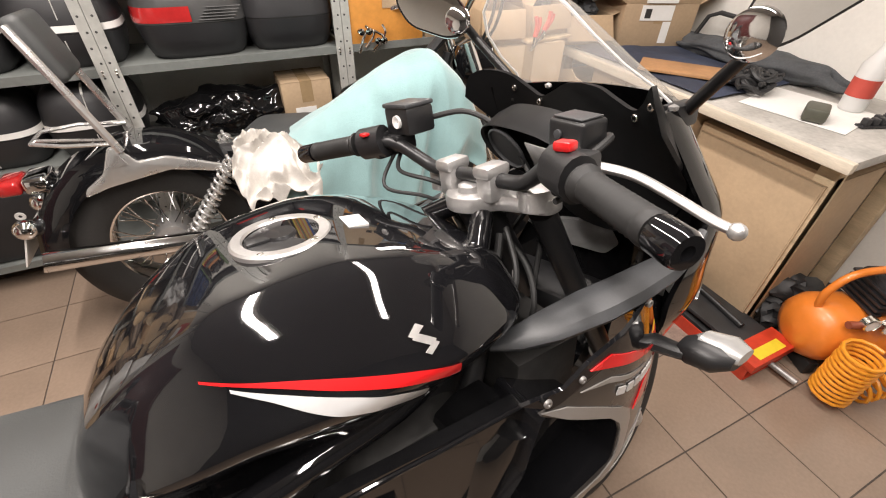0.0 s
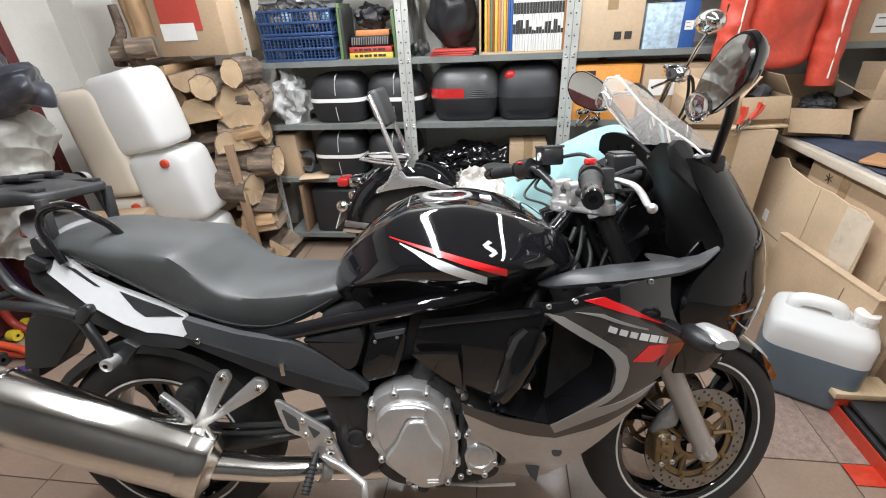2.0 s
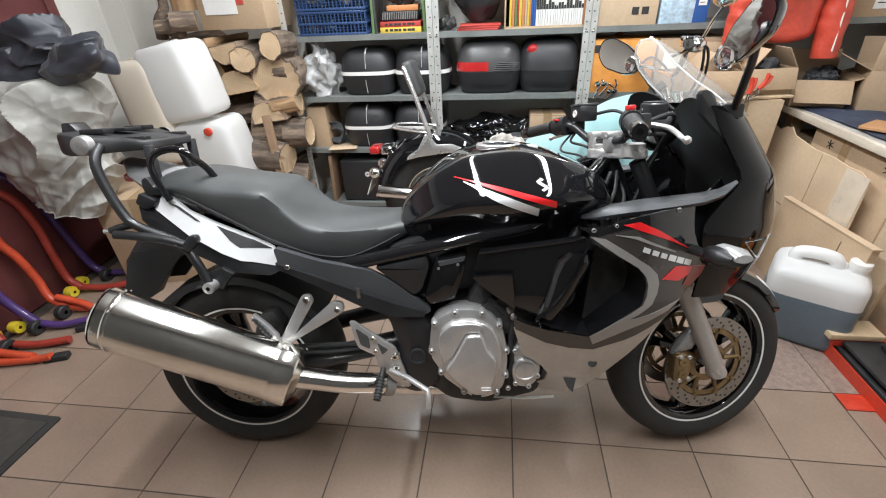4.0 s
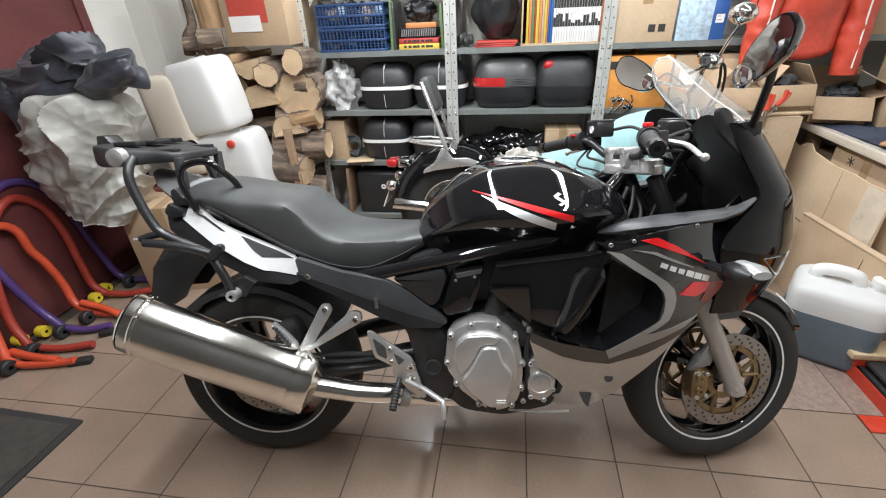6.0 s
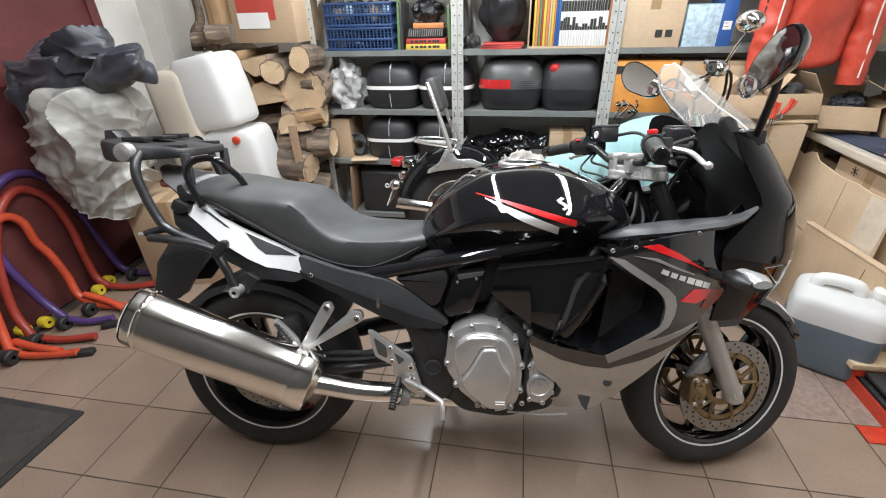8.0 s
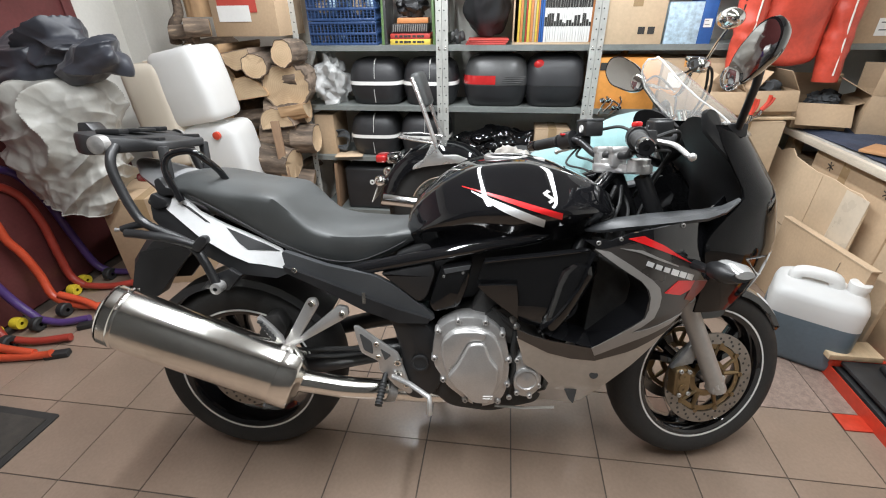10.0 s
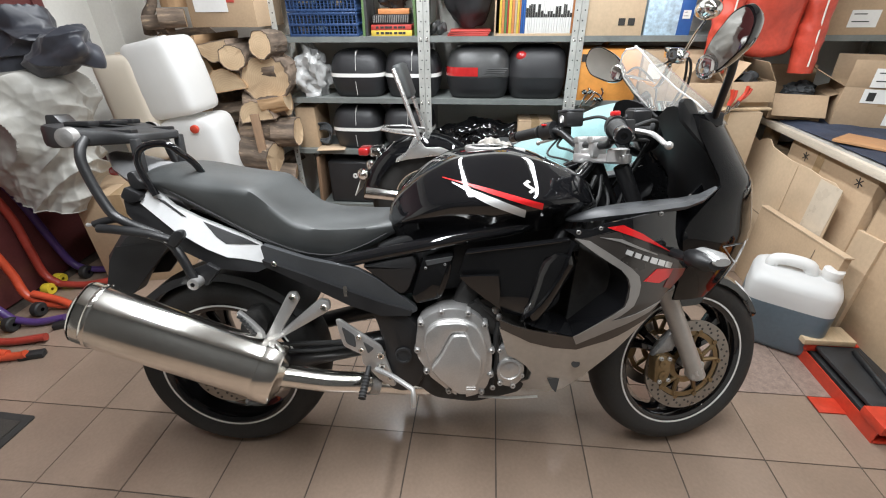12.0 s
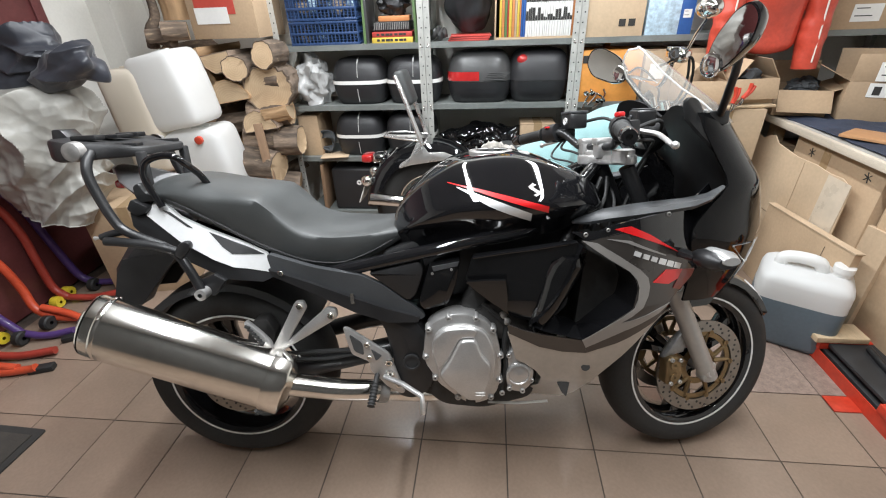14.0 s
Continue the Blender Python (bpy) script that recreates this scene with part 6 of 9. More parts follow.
# mirrors
for s in (-1, 1):
    bm = BM()
    root, tip = Vector((0.636, s * 0.184, 1.083)), Vector((0.602, s * 0.275, 1.173))
    mid = Vector((0.545, -0.340, 1.232)) if s < 0 else Vector((0.520, 0.300, 1.240))
    tube(bm, [root, root.lerp(tip, 0.15), tip, mid + Vector((0.036, -s * 0.022, -0.012))], (0.0095, 0.0085), 10)
    box(bm, -0.03, 0.022, -0.014, 0.014, -0.018, 0.016, 0.006, m=Matrix.Translation(root + Vector((0, -s * 0.008, -0.006))))
    stalk = part("mirror", bm, SATIN, bike, "black mirror on a straight stalk")
    face = Vector((-0.92, -0.32, -0.12) if s < 0 else (-0.70, -0.70, 0.15)).normalized()
    along_ = Vector((0.08, s * 0.80, 0.58) if s < 0 else (-0.50, 0.72, 0.30))
    along_ = (along_ - face * along_.dot(face)).normalized()
    up_ = face.cross(along_).normalized() * -s
    if up_.z < 0:
        up_ = -up_
    mm = Matrix.Translation(mid) @ Matrix((-face, along_ * s, up_)).transposed().to_4x4()
    shape = [(s * y * (0.84 if s < 0 else 0.92), z * (0.80 if s < 0 else 1.05)) for y, z in round_poly([(-0.085, -0.030), (-0.05, -0.045), (0.04, -0.045), (0.085, -0.012), (0.088, 0.03), (0.05, 0.046), (-0.03, 0.036), (-0.085, 0.004)], 0.03, 5)]
    bm = BM()
    rings = [[mm @ Vector((x, y * k, z * k)) for y, z in shape] for x, k in ((-0.004, 0.95), (-0.004, 1.0), (0.006, 1.02), (0.022, 0.93), (0.038, 0.65), (0.043, 0.25))]
    skin(bm, rings)
    part("mirror_shell", bm, GLOSS, stalk, "black mirror shell")
    bm = BM()
    skin(bm, [[mm @ Vector((-0.0055, y * 0.94, z * 0.93)) for y, z in shape], [mm @ Vector((-0.003, y * 0.94, z * 0.93)) for y, z in shape]])
    part("mirror_glass", bm, MIRROR, stalk)
    bm = BM()
    lathe(bm, [(-0.005, 0.025), (-0.009, 0.025), (-0.0105, 0.023), (-0.0125, 0.012), (-0.0132, 0.0)], 26, "x", (0, s * -0.058, -0.010))
    bmesh.ops.transform(bm, matrix=mm, verts=bm.verts[:])
    part("spot_mirror", bm, CHROME, stalk, "small round convex mirror")
# side stand
bm = BM()
tube(bm, [(-0.10, 0.14, 0.30), (-0.14, 0.20, 0.14), (-0.17, 0.25, 0.075)], 0.014, 8)
box(bm, -0.21, -0.13, 0.225, 0.285, 0.062, 0.074, 0.003, m=None)
part("side_stand", bm, SATIN, bike, "black side stand")

# ---- steel shelving ----
SY, SD = 1.555, 0.34
BOARDS = (0.116, 0.505, 0.832, 1.175, 1.55)


def post_mesh(h=2.0):
    bm = BM()
    prism(bm, [(0, 0), (0.034, 0), (0.034, 0.003), (0.003, 0.003), (0.003, 0.034), (0, 0.034)], 0, h, plane="xy")
    return bm


def holes(h=1.9):
    bm = BM()
    # punched holes: only their shade, as dark dots on the post face
    for k in range(int(h / 0.05)):
        for dx in (0.012,):
            lathe(bm, [(-0.0006, 0.0003), (-0.0006, 0.0042), (0.002, 0.0042)], 8, "y", (dx + 0.008 * (k % 2), 0, 0.05 + k * 0.05))
    return bm


def rack_unit(x0, x1, label):
    unit = thing("shelf_unit", label, "shelf", pose(x0, SY, 0), "steel shelving bays")
    w = x1 - x0
    for px, py, mx, my in ((0, 0, 1, 1), (w, 0, -1, 1), (0, SD, 1, -1), (w, SD, -1, -1)):
        bm = post_mesh()
        bmesh.ops.transform(bm, matrix=Matrix.Translation((px, py, 0)) @ Matrix.Diagonal((mx, my, 1, 1)), verts=bm.verts[:])
        p = part("post", bm, POST, unit, "light grey perforated angle post")
        if py == 0:
            bm = holes()
            bmesh.ops.transform(bm, matrix=Matrix.Translation((px, py, 0)) @ Matrix.Diagonal((mx, my, 1, 1)), verts=bm.verts[:])
            part("post_hole_shade", bm, HOLE_SHADE, p)
    for z in BOARDS:
        bm = BM()
        box(bm, 0.006, w - 0.006, 0.006, SD - 0.006, z - 0.003, z, 0.0)
        box(bm, 0.006, w - 0.006, 0.006, 0.009, z - 0.030, z - 0.003)
        box(bm, 0.006, w - 0.006, SD - 0.009, SD - 0.006, z - 0.030, z - 0.003)
        b = part("board", bm, SHELF, unit, "grey folded steel shelf board")
        bm = BM()
        for px in (0.02, w - 0.02):
            for dz in (-0.010, -0.022):
                blob(bm, (px, -0.001, z + dz), (0.005, 0.003, 0.005), 1)
        part("shelf_bolt", bm, STEEL, b)
    return unit


rack_unit(-1.228, -0.339, "grey steel shelf bay stacked with cases and crates")
rack_unit(-0.337, 0.519, "grey steel shelf bay holding top cases and magazines")
rack_unit(0.521, 1.400, "grey steel shelf bay with cartons and a hanging jacket")
rack_unit(1.402, 2.262, "grey steel shelf bay above the workbench end")


def carton(name, x, y, z, w, d, h, yaw=0, material=None, label="", flaps=False, tape=True, cat="box", front=125, side=62):
    """A cardboard box standing at x, y, z, with a taped seam or open flaps."""
    ob = thing(name, label, cat, pose(x, y, z, 0, 0, yaw))
    m = material or CARD
    bm = BM()
    t = 0.005
    for q in ((-w / 2, w / 2, -d / 2, -d / 2 + t), (-w / 2, w / 2, d / 2 - t, d / 2), (-w / 2, -w / 2 + t, -d / 2 + t, d / 2 - t), (w / 2 - t, w / 2, -d / 2 + t, d / 2 - t)):
        box(bm, *q, 0.0, h, 0.0015)
    box(bm, -w / 2 + t, w / 2 - t, -d / 2 + t, d / 2 - t, 0.0, t)
    part("carton_wall", bm, m, ob)
    if flaps:
        for s in (-1, 1):
            bm = BM()
            box(bm, 0, 0.004, -d / 2, d / 2, 0, min(w, d) * 0.5, 0.001, m=Matrix.Translation((s * w / 2 - (0.004 if s > 0 else 0), 0, h)) @ Matrix.Rotation(s * radians(side), 4, "Y"))
            part("flap", bm, m, ob)
        bm = BM()
        box(bm, -w / 2, w / 2, 0, 0.004, 0, d * 0.45, 0.001, m=Matrix.Translation((0, -d / 2, h)) @ Matrix.Rotation(radians(front), 4, "X"))
        part("flap", bm, m, ob)
        bm = BM()
        box(bm, -w / 2, w / 2, 0, 0.004, 0, d * 0.45, 0.001, m=Matrix.Translation((0, d / 2 - 0.004, h)) @ Matrix.Rotation(radians(-12), 4, "X"))
        part("flap", bm, m, ob)
    else:
        for s in (-1, 1):
            bm = BM()
            box(bm, -w / 2, w / 2, 0.0015 if s > 0 else -d / 2, d / 2 if s > 0 else -0.0015, h - 0.004, h, 0.001)
            part("lid_flap", bm, m, ob)
    if tape:
        bm = BM()
        box(bm, -0.025, 0.025, -d / 2 - 0.0012, -d / 2 - 0.0004, h * 0.55, h)
        if not flaps:
            box(bm, -0.025, 0.025, -d / 2 - 0.0012, d / 2, h + 0.0004, h + 0.0012)
        part("tape", bm, TAPE, ob, "brown packing tape")
    return ob


def sticker(ob, x0, x1, z0, z1, d, material, name="paper_label", label="white paper label", bars=0, lift=0.002):
    bm = BM()
    box(bm, x0, x1, -d / 2 - lift - 0.001, -d / 2 - lift, z0, z1)
    p = part(name, bm, material, ob, label)
    if bars:
        bm = BM()
        for k in range(bars):
            zz = z1 - (z1 - z0) * (k + 0.6) / (bars + 0.3)
            box(bm, x0 + (x1 - x0) * 0.1, x0 + (x1 - x0) * (0.55 + 0.3 * ((k * 7) % 3) / 2), -d / 2 - lift - 0.0016, -d / 2 - lift - 0.001, zz, zz + (z1 - z0) * 0.06)
        part("print_bar", bm, INK, p)
    return p


def hard_case(x, z, w, h, d, label, lid=CASE, strip=True, red=False, y=SY + 0.16):
    """A moulded motorcycle top case."""
    ob = thing("top_case", label, "luggage case", pose(x, y, z), "motorcycle cases on the shelves")
    prof = [(0.0, 0.80, 0.74), (0.06, 0.87, 0.84), (0.25, 0.95, 0.95), (0.42, 0.99, 0.99)]
    lidp = [(0.44, 1.0, 1.0), (0.60, 0.985, 0.97), (0.78, 0.93, 0.9), (0.90, 0.84, 0.80), (0.97, 0.70, 0.66), (1.0, 0.50, 0.46)]

    def ring(v, a, b):
        out = []
        for k in range(28):
            t = 2 * math.pi * k / 28
            c, s = math.cos(t), math.sin(t)
            out.append(Vector((math.copysign(abs(c) ** 0.5, c) * w / 2 * a, math.copysign(abs(s) ** 0.55, s) * d / 2 * b, v * h)))
        return out
    bm = BM()
    skin(bm, [ring(*q) for q in prof])
    part("case_base", bm, CASE, ob)
    bm = BM()
    skin(bm, [ring(*q) for q in lidp])
    lidob = part("case_lid", bm, lid, ob)
    bm = BM()
    skin(bm, [ring(0.42, 0.985, 0.985), ring(0.44, 0.985, 0.985)])
    part("seam", bm, RUBBER, ob)
    if strip:
        bm = BM()
        R = [[p for p in ring(v, a, b) if p.y < 0.01] for v, a, b in ((0.455, 1.008, 1.01), (0.535, 1.0, 1.006))]
        skin(bm, [sorted(r, key=lambda p: p.x) for r in R], close=False, caps=False)
        part("reflex_band", bm, PAPER, lidob, "pale reflective band")
        bm = BM()
        pts = [Vector((0.02 * w, -d / 2 * b * 1.006 - 0.001, v * h)) for v, a, b in lidp[1:]]
        for p, q in zip(pts, pts[1:]):
            tube(bm, [p, q], 0.004, 6, flat=0.4)
        tube(bm, [Vector((0.0, -d / 2 * 0.87, 0.06 * h)), Vector((0.0, -d / 2 * 0.955, 0.25 * h)), Vector((0, -d / 2 * 0.985, 0.36 * h))], 0.004, 6, flat=0.4)
        part("reflex_line", bm, PAPER, lidob)
    if red:
        bm = BM()
        R = [[p for p in ring(v, a, b) if p.y < 0.01 and p.x < (0.02 * w + w * 0.25 * (v - 0.45))] for v, a, b in ((0.46, 1.006, 1.008), (0.54, 1.0, 1.004), (0.63, 0.985, 0.975))]
        n = min(len(r) for r in R)
        skin(bm, [sorted(r, key=lambda p: p.x)[:n] for r in R], close=False, caps=False)
        part("red_reflector", bm, TAILRED, lidob, "wide red reflector")
        bm = BM()
        for k in range(5):
            v = 0.47 + k * 0.035
            pts = [Vector((w * (0.06 + 0.08 * k * 0.25 + q * 0.1), -d / 2 * (1.004 - 0.06 * max(0, q - 2.2) ** 1.6 * 0.4) * (1.0 - 0.05 * max(0, v - 0.56) * 4), v * h)) for q in (0, 1, 2, 3)]
            tube(bm, pts, 0.0025, 5)
        part("groove", bm, CASEGREY, lidob)
    return ob


# top cases
hard_case(-0.765, BOARDS[2], 0.345, 0.265, 0.30, "black grained top case with a pale reflective band")
hard_case(-0.425, BOARDS[2], 0.345, 0.265, 0.30, "black grained top case with a pale reflective band")
hard_case(-0.025, BOARDS[2], 0.395, 0.285, 0.33, "dark grey top case with a wide red reflector", CASEGREY, False, True)
c = hard_case(0.325, BOARDS[2], 0.36, 0.285, 0.33, "smooth black top case with a red corner reflector", CASE, False)
bm = BM()
blob(bm, (-0.10, -0.12, 0.235), (0.035, 0.025, 0.03), 2)
part("corner_reflector", bm, TAILRED, c, "red corner reflector")
hard_case(-0.80, BOARDS[1], 0.335, 0.265, 0.30, "black grained top case with a pale reflective band")
hard_case(-0.465, BOARDS[1], 0.335, 0.265, 0.30, "black grained top case with a pale reflective band")


# blue lattice crates
def crate(x, z, label):
    ob = thing("plastic_crate", label, "crate", pose(x, SY + 0.16, z), "blue crates")
    w, d, h = 0.40, 0.28, 0.125
    for s in (-1, 1):
        bm = BM()
        for zz in (0.0, 0.055, 0.112):
            box(bm, -w / 2, w / 2, s * d / 2 - 0.006, s * d / 2 + 0.006, zz, zz + 0.013, 0.002)
        for k in range(19):
            q = -w / 2 + w * k / 18
            box(bm, q - 0.003, q + 0.003, s * d / 2 - 0.004, s * d / 2 + 0.004, 0, 0.12)
        for k in range(8):
            zz = 0.012 + k * 0.0135
            box(bm, -w / 2, w / 2, s * d / 2 - 0.002, s * d / 2 + 0.002, zz, zz + 0.003)
        part("long_side", bm, CRATE, ob)
        bm = BM()
        for zz in (0.0, 0.055, 0.112):
            box(bm, s * w / 2 - 0.006, s * w / 2 + 0.006, -d / 2, d / 2, zz, zz + 0.013, 0.002)
        for k in range(13):
            q = -d / 2 + d * k / 12
            box(bm, s * w / 2 - 0.004, s * w / 2 + 0.004, q - 0.003, q + 0.003, 0, 0.12)
        part("short_side", bm, CRATE, ob)
    bm = BM()
    box(bm, -w / 2, w / 2, -d / 2, d / 2, 0, 0.004)
    part("crate_floor", bm, CRATE, ob)
    return ob


crate(-0.925, BOARDS[3], "blue lattice plastic crate full of small parts")
crate(-0.925, BOARDS[3] + 0.128, "blue lattice plastic crate full of bagged parts")
rng = random.Random(11)
for k in range(16):
    lvl = k % 2
    bm = BM()
    blob(bm, (0, 0, 0), (rng.uniform(0.03, 0.06), rng.uniform(0.03, 0.05), rng.uniform(0.03, 0.05)), 2, 0.5, 2.5, k)
    solo("parts_bag", bm, rng.choice((BAG, BAG, BOOKRED, CARD_PALE, PALEBLUE, CASE)), "small crumpled bag of spare parts lying in the crate", "bag",
         pose(-1.09 + 0.33 * (k // 2) / 7, SY + rng.uniform(0.08, 0.24), BOARDS[3] + 0.128 * lvl + 0.055 + 0.02 * lvl), "bags in the crates")
for k in range(5):
    bm = BM()
    blob(bm, (0, 0, 0), (0.08, 0.07, 0.06), 3, 0.6, 2.5, k + 30)
    solo("parts_bag", bm, BAG, "clear crumpled plastic bag on top of the crate", "bag", pose(-1.07 + 0.075 * k, SY + 0.14 + 0.02 * (k % 2), BOARDS[3] + 0.128 * 2 + 0.05), "bags in the crates")
# bag beside the cases
bm = BM()
blob(bm, (0, 0, 0.15), (0.10, 0.10, 0.15), 5, 0.45, 2.2, 3.0)
crumple(bm, 0.035, 13, 2)
crumple(bm, 0.012, 40, 5)
for v in bm.verts:
    v.co.z = max(v.co.z, 0.0)
solo("plastic_bag", bm, BAG, "crumpled clear plastic bag hanging over the shelf edge", "bag", pose(-1.06, SY + 0.09, BOARDS[2] - 0.01))

# magazines and books
rng = random.Random(5)
x = -0.655
for k, (mt, hh, ww) in enumerate(((BOOKYELLOW, 0.030, 0.24), (BOOKRED, 0.028, 0.235))):
    bm = BM()
    z0 = BOARDS[3] + (0 if k == 0 else 0.0305)
    box(bm, -ww / 2, ww / 2, -0.09, 0.09, 0, hh, 0.002)
    b = solo("flat_box", bm, mt, ("yellow" if k == 0 else "red") + " flat printed model kit box lying on the shelf", "box", pose(-0.53, SY + 0.13, z0))
    bm = BM()
    for q in range(7):
        box(bm, -0.09 + q * 0.026, -0.074 + q * 0.026 + 0.004 * (q % 3), -0.0912, -0.0904, hh * 0.3, hh * 0.72)
    part("print_bar", bm, INK, b)
bm = BM()
box(bm, -0.105, 0.105, -0.08, 0.08, 0, 0.05, 0.006)
tray = solo("parts_tray", bm, CASE, "dark tray of small metal parts", "tray", pose(-0.53, SY + 0.13, BOARDS[3] + 0.060))
bm = BM()
for k in range(16):
    tube(bm, [(-0.10 + k * 0.013, -0.085, 0.01), (-0.095 + k * 0.013, -0.086, 0.045)], 0.004, 6)
part("metal_part", bm, ALU_DULL, tray)
bm = BM()
box(bm, -0.09, 0.09, -0.07, 0.07, 0, 0.028, 0.003)
solo("flat_box", bm, BOOKORANGE, "worn orange and brown printed flat box", "box", pose(-0.52, SY + 0.13, BOARDS[3] + 0.111, 0, 0, 4))
bm = BM()
blob(bm, (0, 0, 0.06), (0.085, 0.07, 0.055), 4, 0.5, 3, 8)
crumple(bm, 0.014, 22, 3)
for v in bm.verts:
    v.co.z = max(v.co.z, 0)
solo("parts_bag", bm, CASE, "dark crumpled plastic bag on the boxes", "bag", pose(-0.53, SY + 0.13, BOARDS[3] + 0.14))
for k, (mt, xx) in enumerate(((BOOKGREEN, -0.690), (CASEGREY, -0.672), (BOOKGREEN, -0.386))):
    bm = BM()
    box(bm, -0.008, 0.008, -0.10, 0.10, 0, 0.27 - 0.02 * k, 0.002)
    solo("standing_book", bm, mt, "dark green worn book standing upright", "book", pose(xx, SY + 0.13, BOARDS[3], 0, 2 - k * 2, 0), "books on the shelf")
# black bag and red folders
bm = BM()
blob(bm, (0, 0, 0.15), (0.125, 0.11, 0.16), 4, 0.25, 2.0, 12)
crumple(bm, 0.02, 9, 4)
for v in bm.verts:
    v.co.z = max(v.co.z, 0)
solo("tool_bag", bm, CASE, "black fabric tool bag on the shelf", "bag", pose(-0.09, SY + 0.16, BOARDS[3] + 0.034))
for k in range(3):
    bm = BM()
    box(bm, -0.115, 0.115, -0.08, 0.08, 0, 0.009, 0.002)
    solo("folder", bm, BOOKRED, "flat red folder under the black bag", "folder", pose(-0.085 + 0.004 * k, SY + 0.09, BOARDS[3] + 0.0002 + k * 0.0105, 0, 0, 3 * k - 3), "red folders")
bm = BM()
for k in range(5):
    blob(bm, (-0.03 + 0.018 * k, -0.01 * (k % 2), 0.03 + 0.01 * (k % 3)), (0.02, 0.03, 0.03), 2, 0.4, 5, k)
solo("tool_heap", bm, CASEGREY, "small heap of dark tools and brushes", "tools", pose(-0.275, SY + 0.1, BOARDS[3] + 0.0), kind="stuff")
mag_box = carton("magazine_box", 0.283, SY + 0.16, BOARDS[3], 0.44, 0.29, 0.012, label="open cardboard tray full of upright magazines", tape=False, material=CARD_PALE)
bm = BM()
for s in (-1, 1):
    box(bm, s * 0.22 - 0.004, s * 0.22 + 0.004, -0.145, 0.145, 0.0, 0.34, 0.001)
box(bm, -0.22, 0.22, 0.138, 0.145, 0.0, 0.34, 0.001)
part("tray_side", bm, CARD_PALE, mag_box)
xx = 0.085
k = 0
while xx < 0.485:
    w = rng.uniform(0.008, 0.016)
    if xx < 0.20:
        mt = (BOOKYELLOW, BOOKORANGE, BOOKGREEN, BOOKRED, BOOKYELLOW, BOOKORANGE, CARD_PALE)[k % 7]
    elif xx < 0.215:
        mt = BLUEBOX
    else:
        mt = PAPER
    if xx > 0.465:
        mt = BOOKORANGE
    bm = BM()
    h = rng.uniform(0.285, 0.30)
    box(bm, -w / 2 + 0.0006, w / 2 - 0.0006, -0.105, 0.105, 0, h, 0.0012)
    mg = solo("magazine", bm, mt, ("white-spined" if mt is PAPER else "coloured-spined") + " magazine standing in the cardboard tray", "magazine", pose(xx + w / 2, SY + 0.125, BOARDS[3] + 0.006), "magazines in the tray")
    if mt is PAPER:
        bm = BM()
        box(bm, -w * 0.42, w * 0.42, -0.1058, -0.1052, 0.085, 0.10 + 0.05 * rng.random())
        box(bm, -w * 0.42, w * 0.42, -0.1058, -0.1052, 0.175, 0.225)
        part("spine_mark", bm, INK, mg)
    xx += w + 0.0006
    k += 1
# cartons of the third bay
b = carton("cardboard_box", 0.705, SY + 0.15, BOARDS[3], 0.30, 0.28, 0.33, label="plain brown cardboard box taped along its middle", material=CARD_PALE)
sticker(b, 0.02, 0.055, 0.05, 0.085, 0.28, INK, "print_mark", "small dark printed symbols")
sticker(b, 0.07, 0.105, 0.05, 0.085, 0.28, INK, "print_mark", "small dark printed symbols")
b = carton("cardboard_box", 0.955, SY + 0.12, BOARDS[3], 0.17, 0.2, 0.20, label="white and pale blue printed product carton", material=PALEBLUE, tape=False)
b = carton("cardboard_box", 1.075, SY + 0.12, BOARDS[3], 0.07, 0.2, 0.225, label="deep blue printed product carton", material=BLUEBOX, tape=False)
sticker(b, -0.02, 0.02, 0.08, 0.12, 0.2, PAPER, bars=2)
b = carton("cardboard_box", 0.72, SY + 0.12, BOARDS[2], 0.33, 0.22, 0.275, label="orange printed tool carton on the shelf", material=ORANGECARD, tape=False)
sticker(b, -0.16, -0.06, 0.21, 0.25, 0.22, INK, "print_bar", "dark printed bar")
sticker(b, -0.02, 0.06, 0.13, 0.20, 0.22, CARD, "brown_tape", "brown tape strip")
bm = BM()
rng = random.Random(8)
for k in range(4):
    x, z = 0.60 + 0.03 * k, 0.885 + 0.02 * (k % 2)
    tube(bm, [(x - 0.02, SY - 0.012, z - 0.085), (x + rng.uniform(-0.01, 0.03), SY - 0.02, z - 0.03), (x + rng.uniform(-0.02, 0.02), SY - 0.012, z)], 0.006, 8, smooth=3)
    lathe(bm, [(-0.012, 0.006), (-0.010, 0.014), (0.0, 0.016), (0.008, 0.010), (0.010, 0.0)], 14, "y", (x + rng.uniform(-0.01, 0.01), SY - 0.018, z - 0.02 * k))
solo("chrome_parts", bm, CHROME, "cluster of hanging chrome motorcycle fittings", "spare parts", kind="stuff")
b = carton("cardboard_box", 1.07, SY + 0.13, BOARDS[2], 0.34, 0.24, 0.27, label="brown cardboard box with a white address label", material=CARD)
sticker(b, -0.14, 0.0, 0.12, 0.20, 0.24, PAPER, bars=0)
b = carton("cardboard_box", 0.335, SY + 0.10, BOARDS[1], 0.21, 0.18, 0.20, label="small brown cardboard box on the lower shelf", material=CARD)
sticker(b, -0.06, 0.03, 0.03, 0.09, 0.18, PAPER)
bm = BM()
blob(bm, (0, 0, 0.07), (0.28, 0.12, 0.10), 5, 0.3, 2.5, 7)
crumple(bm, 0.03, 10, 4)
crumple(bm, 0.012, 30, 2)
for v in bm.verts:
    v.co.z = max(v.co.z, 0)
solo("bin_bag", bm, GLOSS_DUST, "crumpled glossy black plastic sack on the shelf", "bag", pose(0.0, SY + 0.12, BOARDS[1] + 0.0))
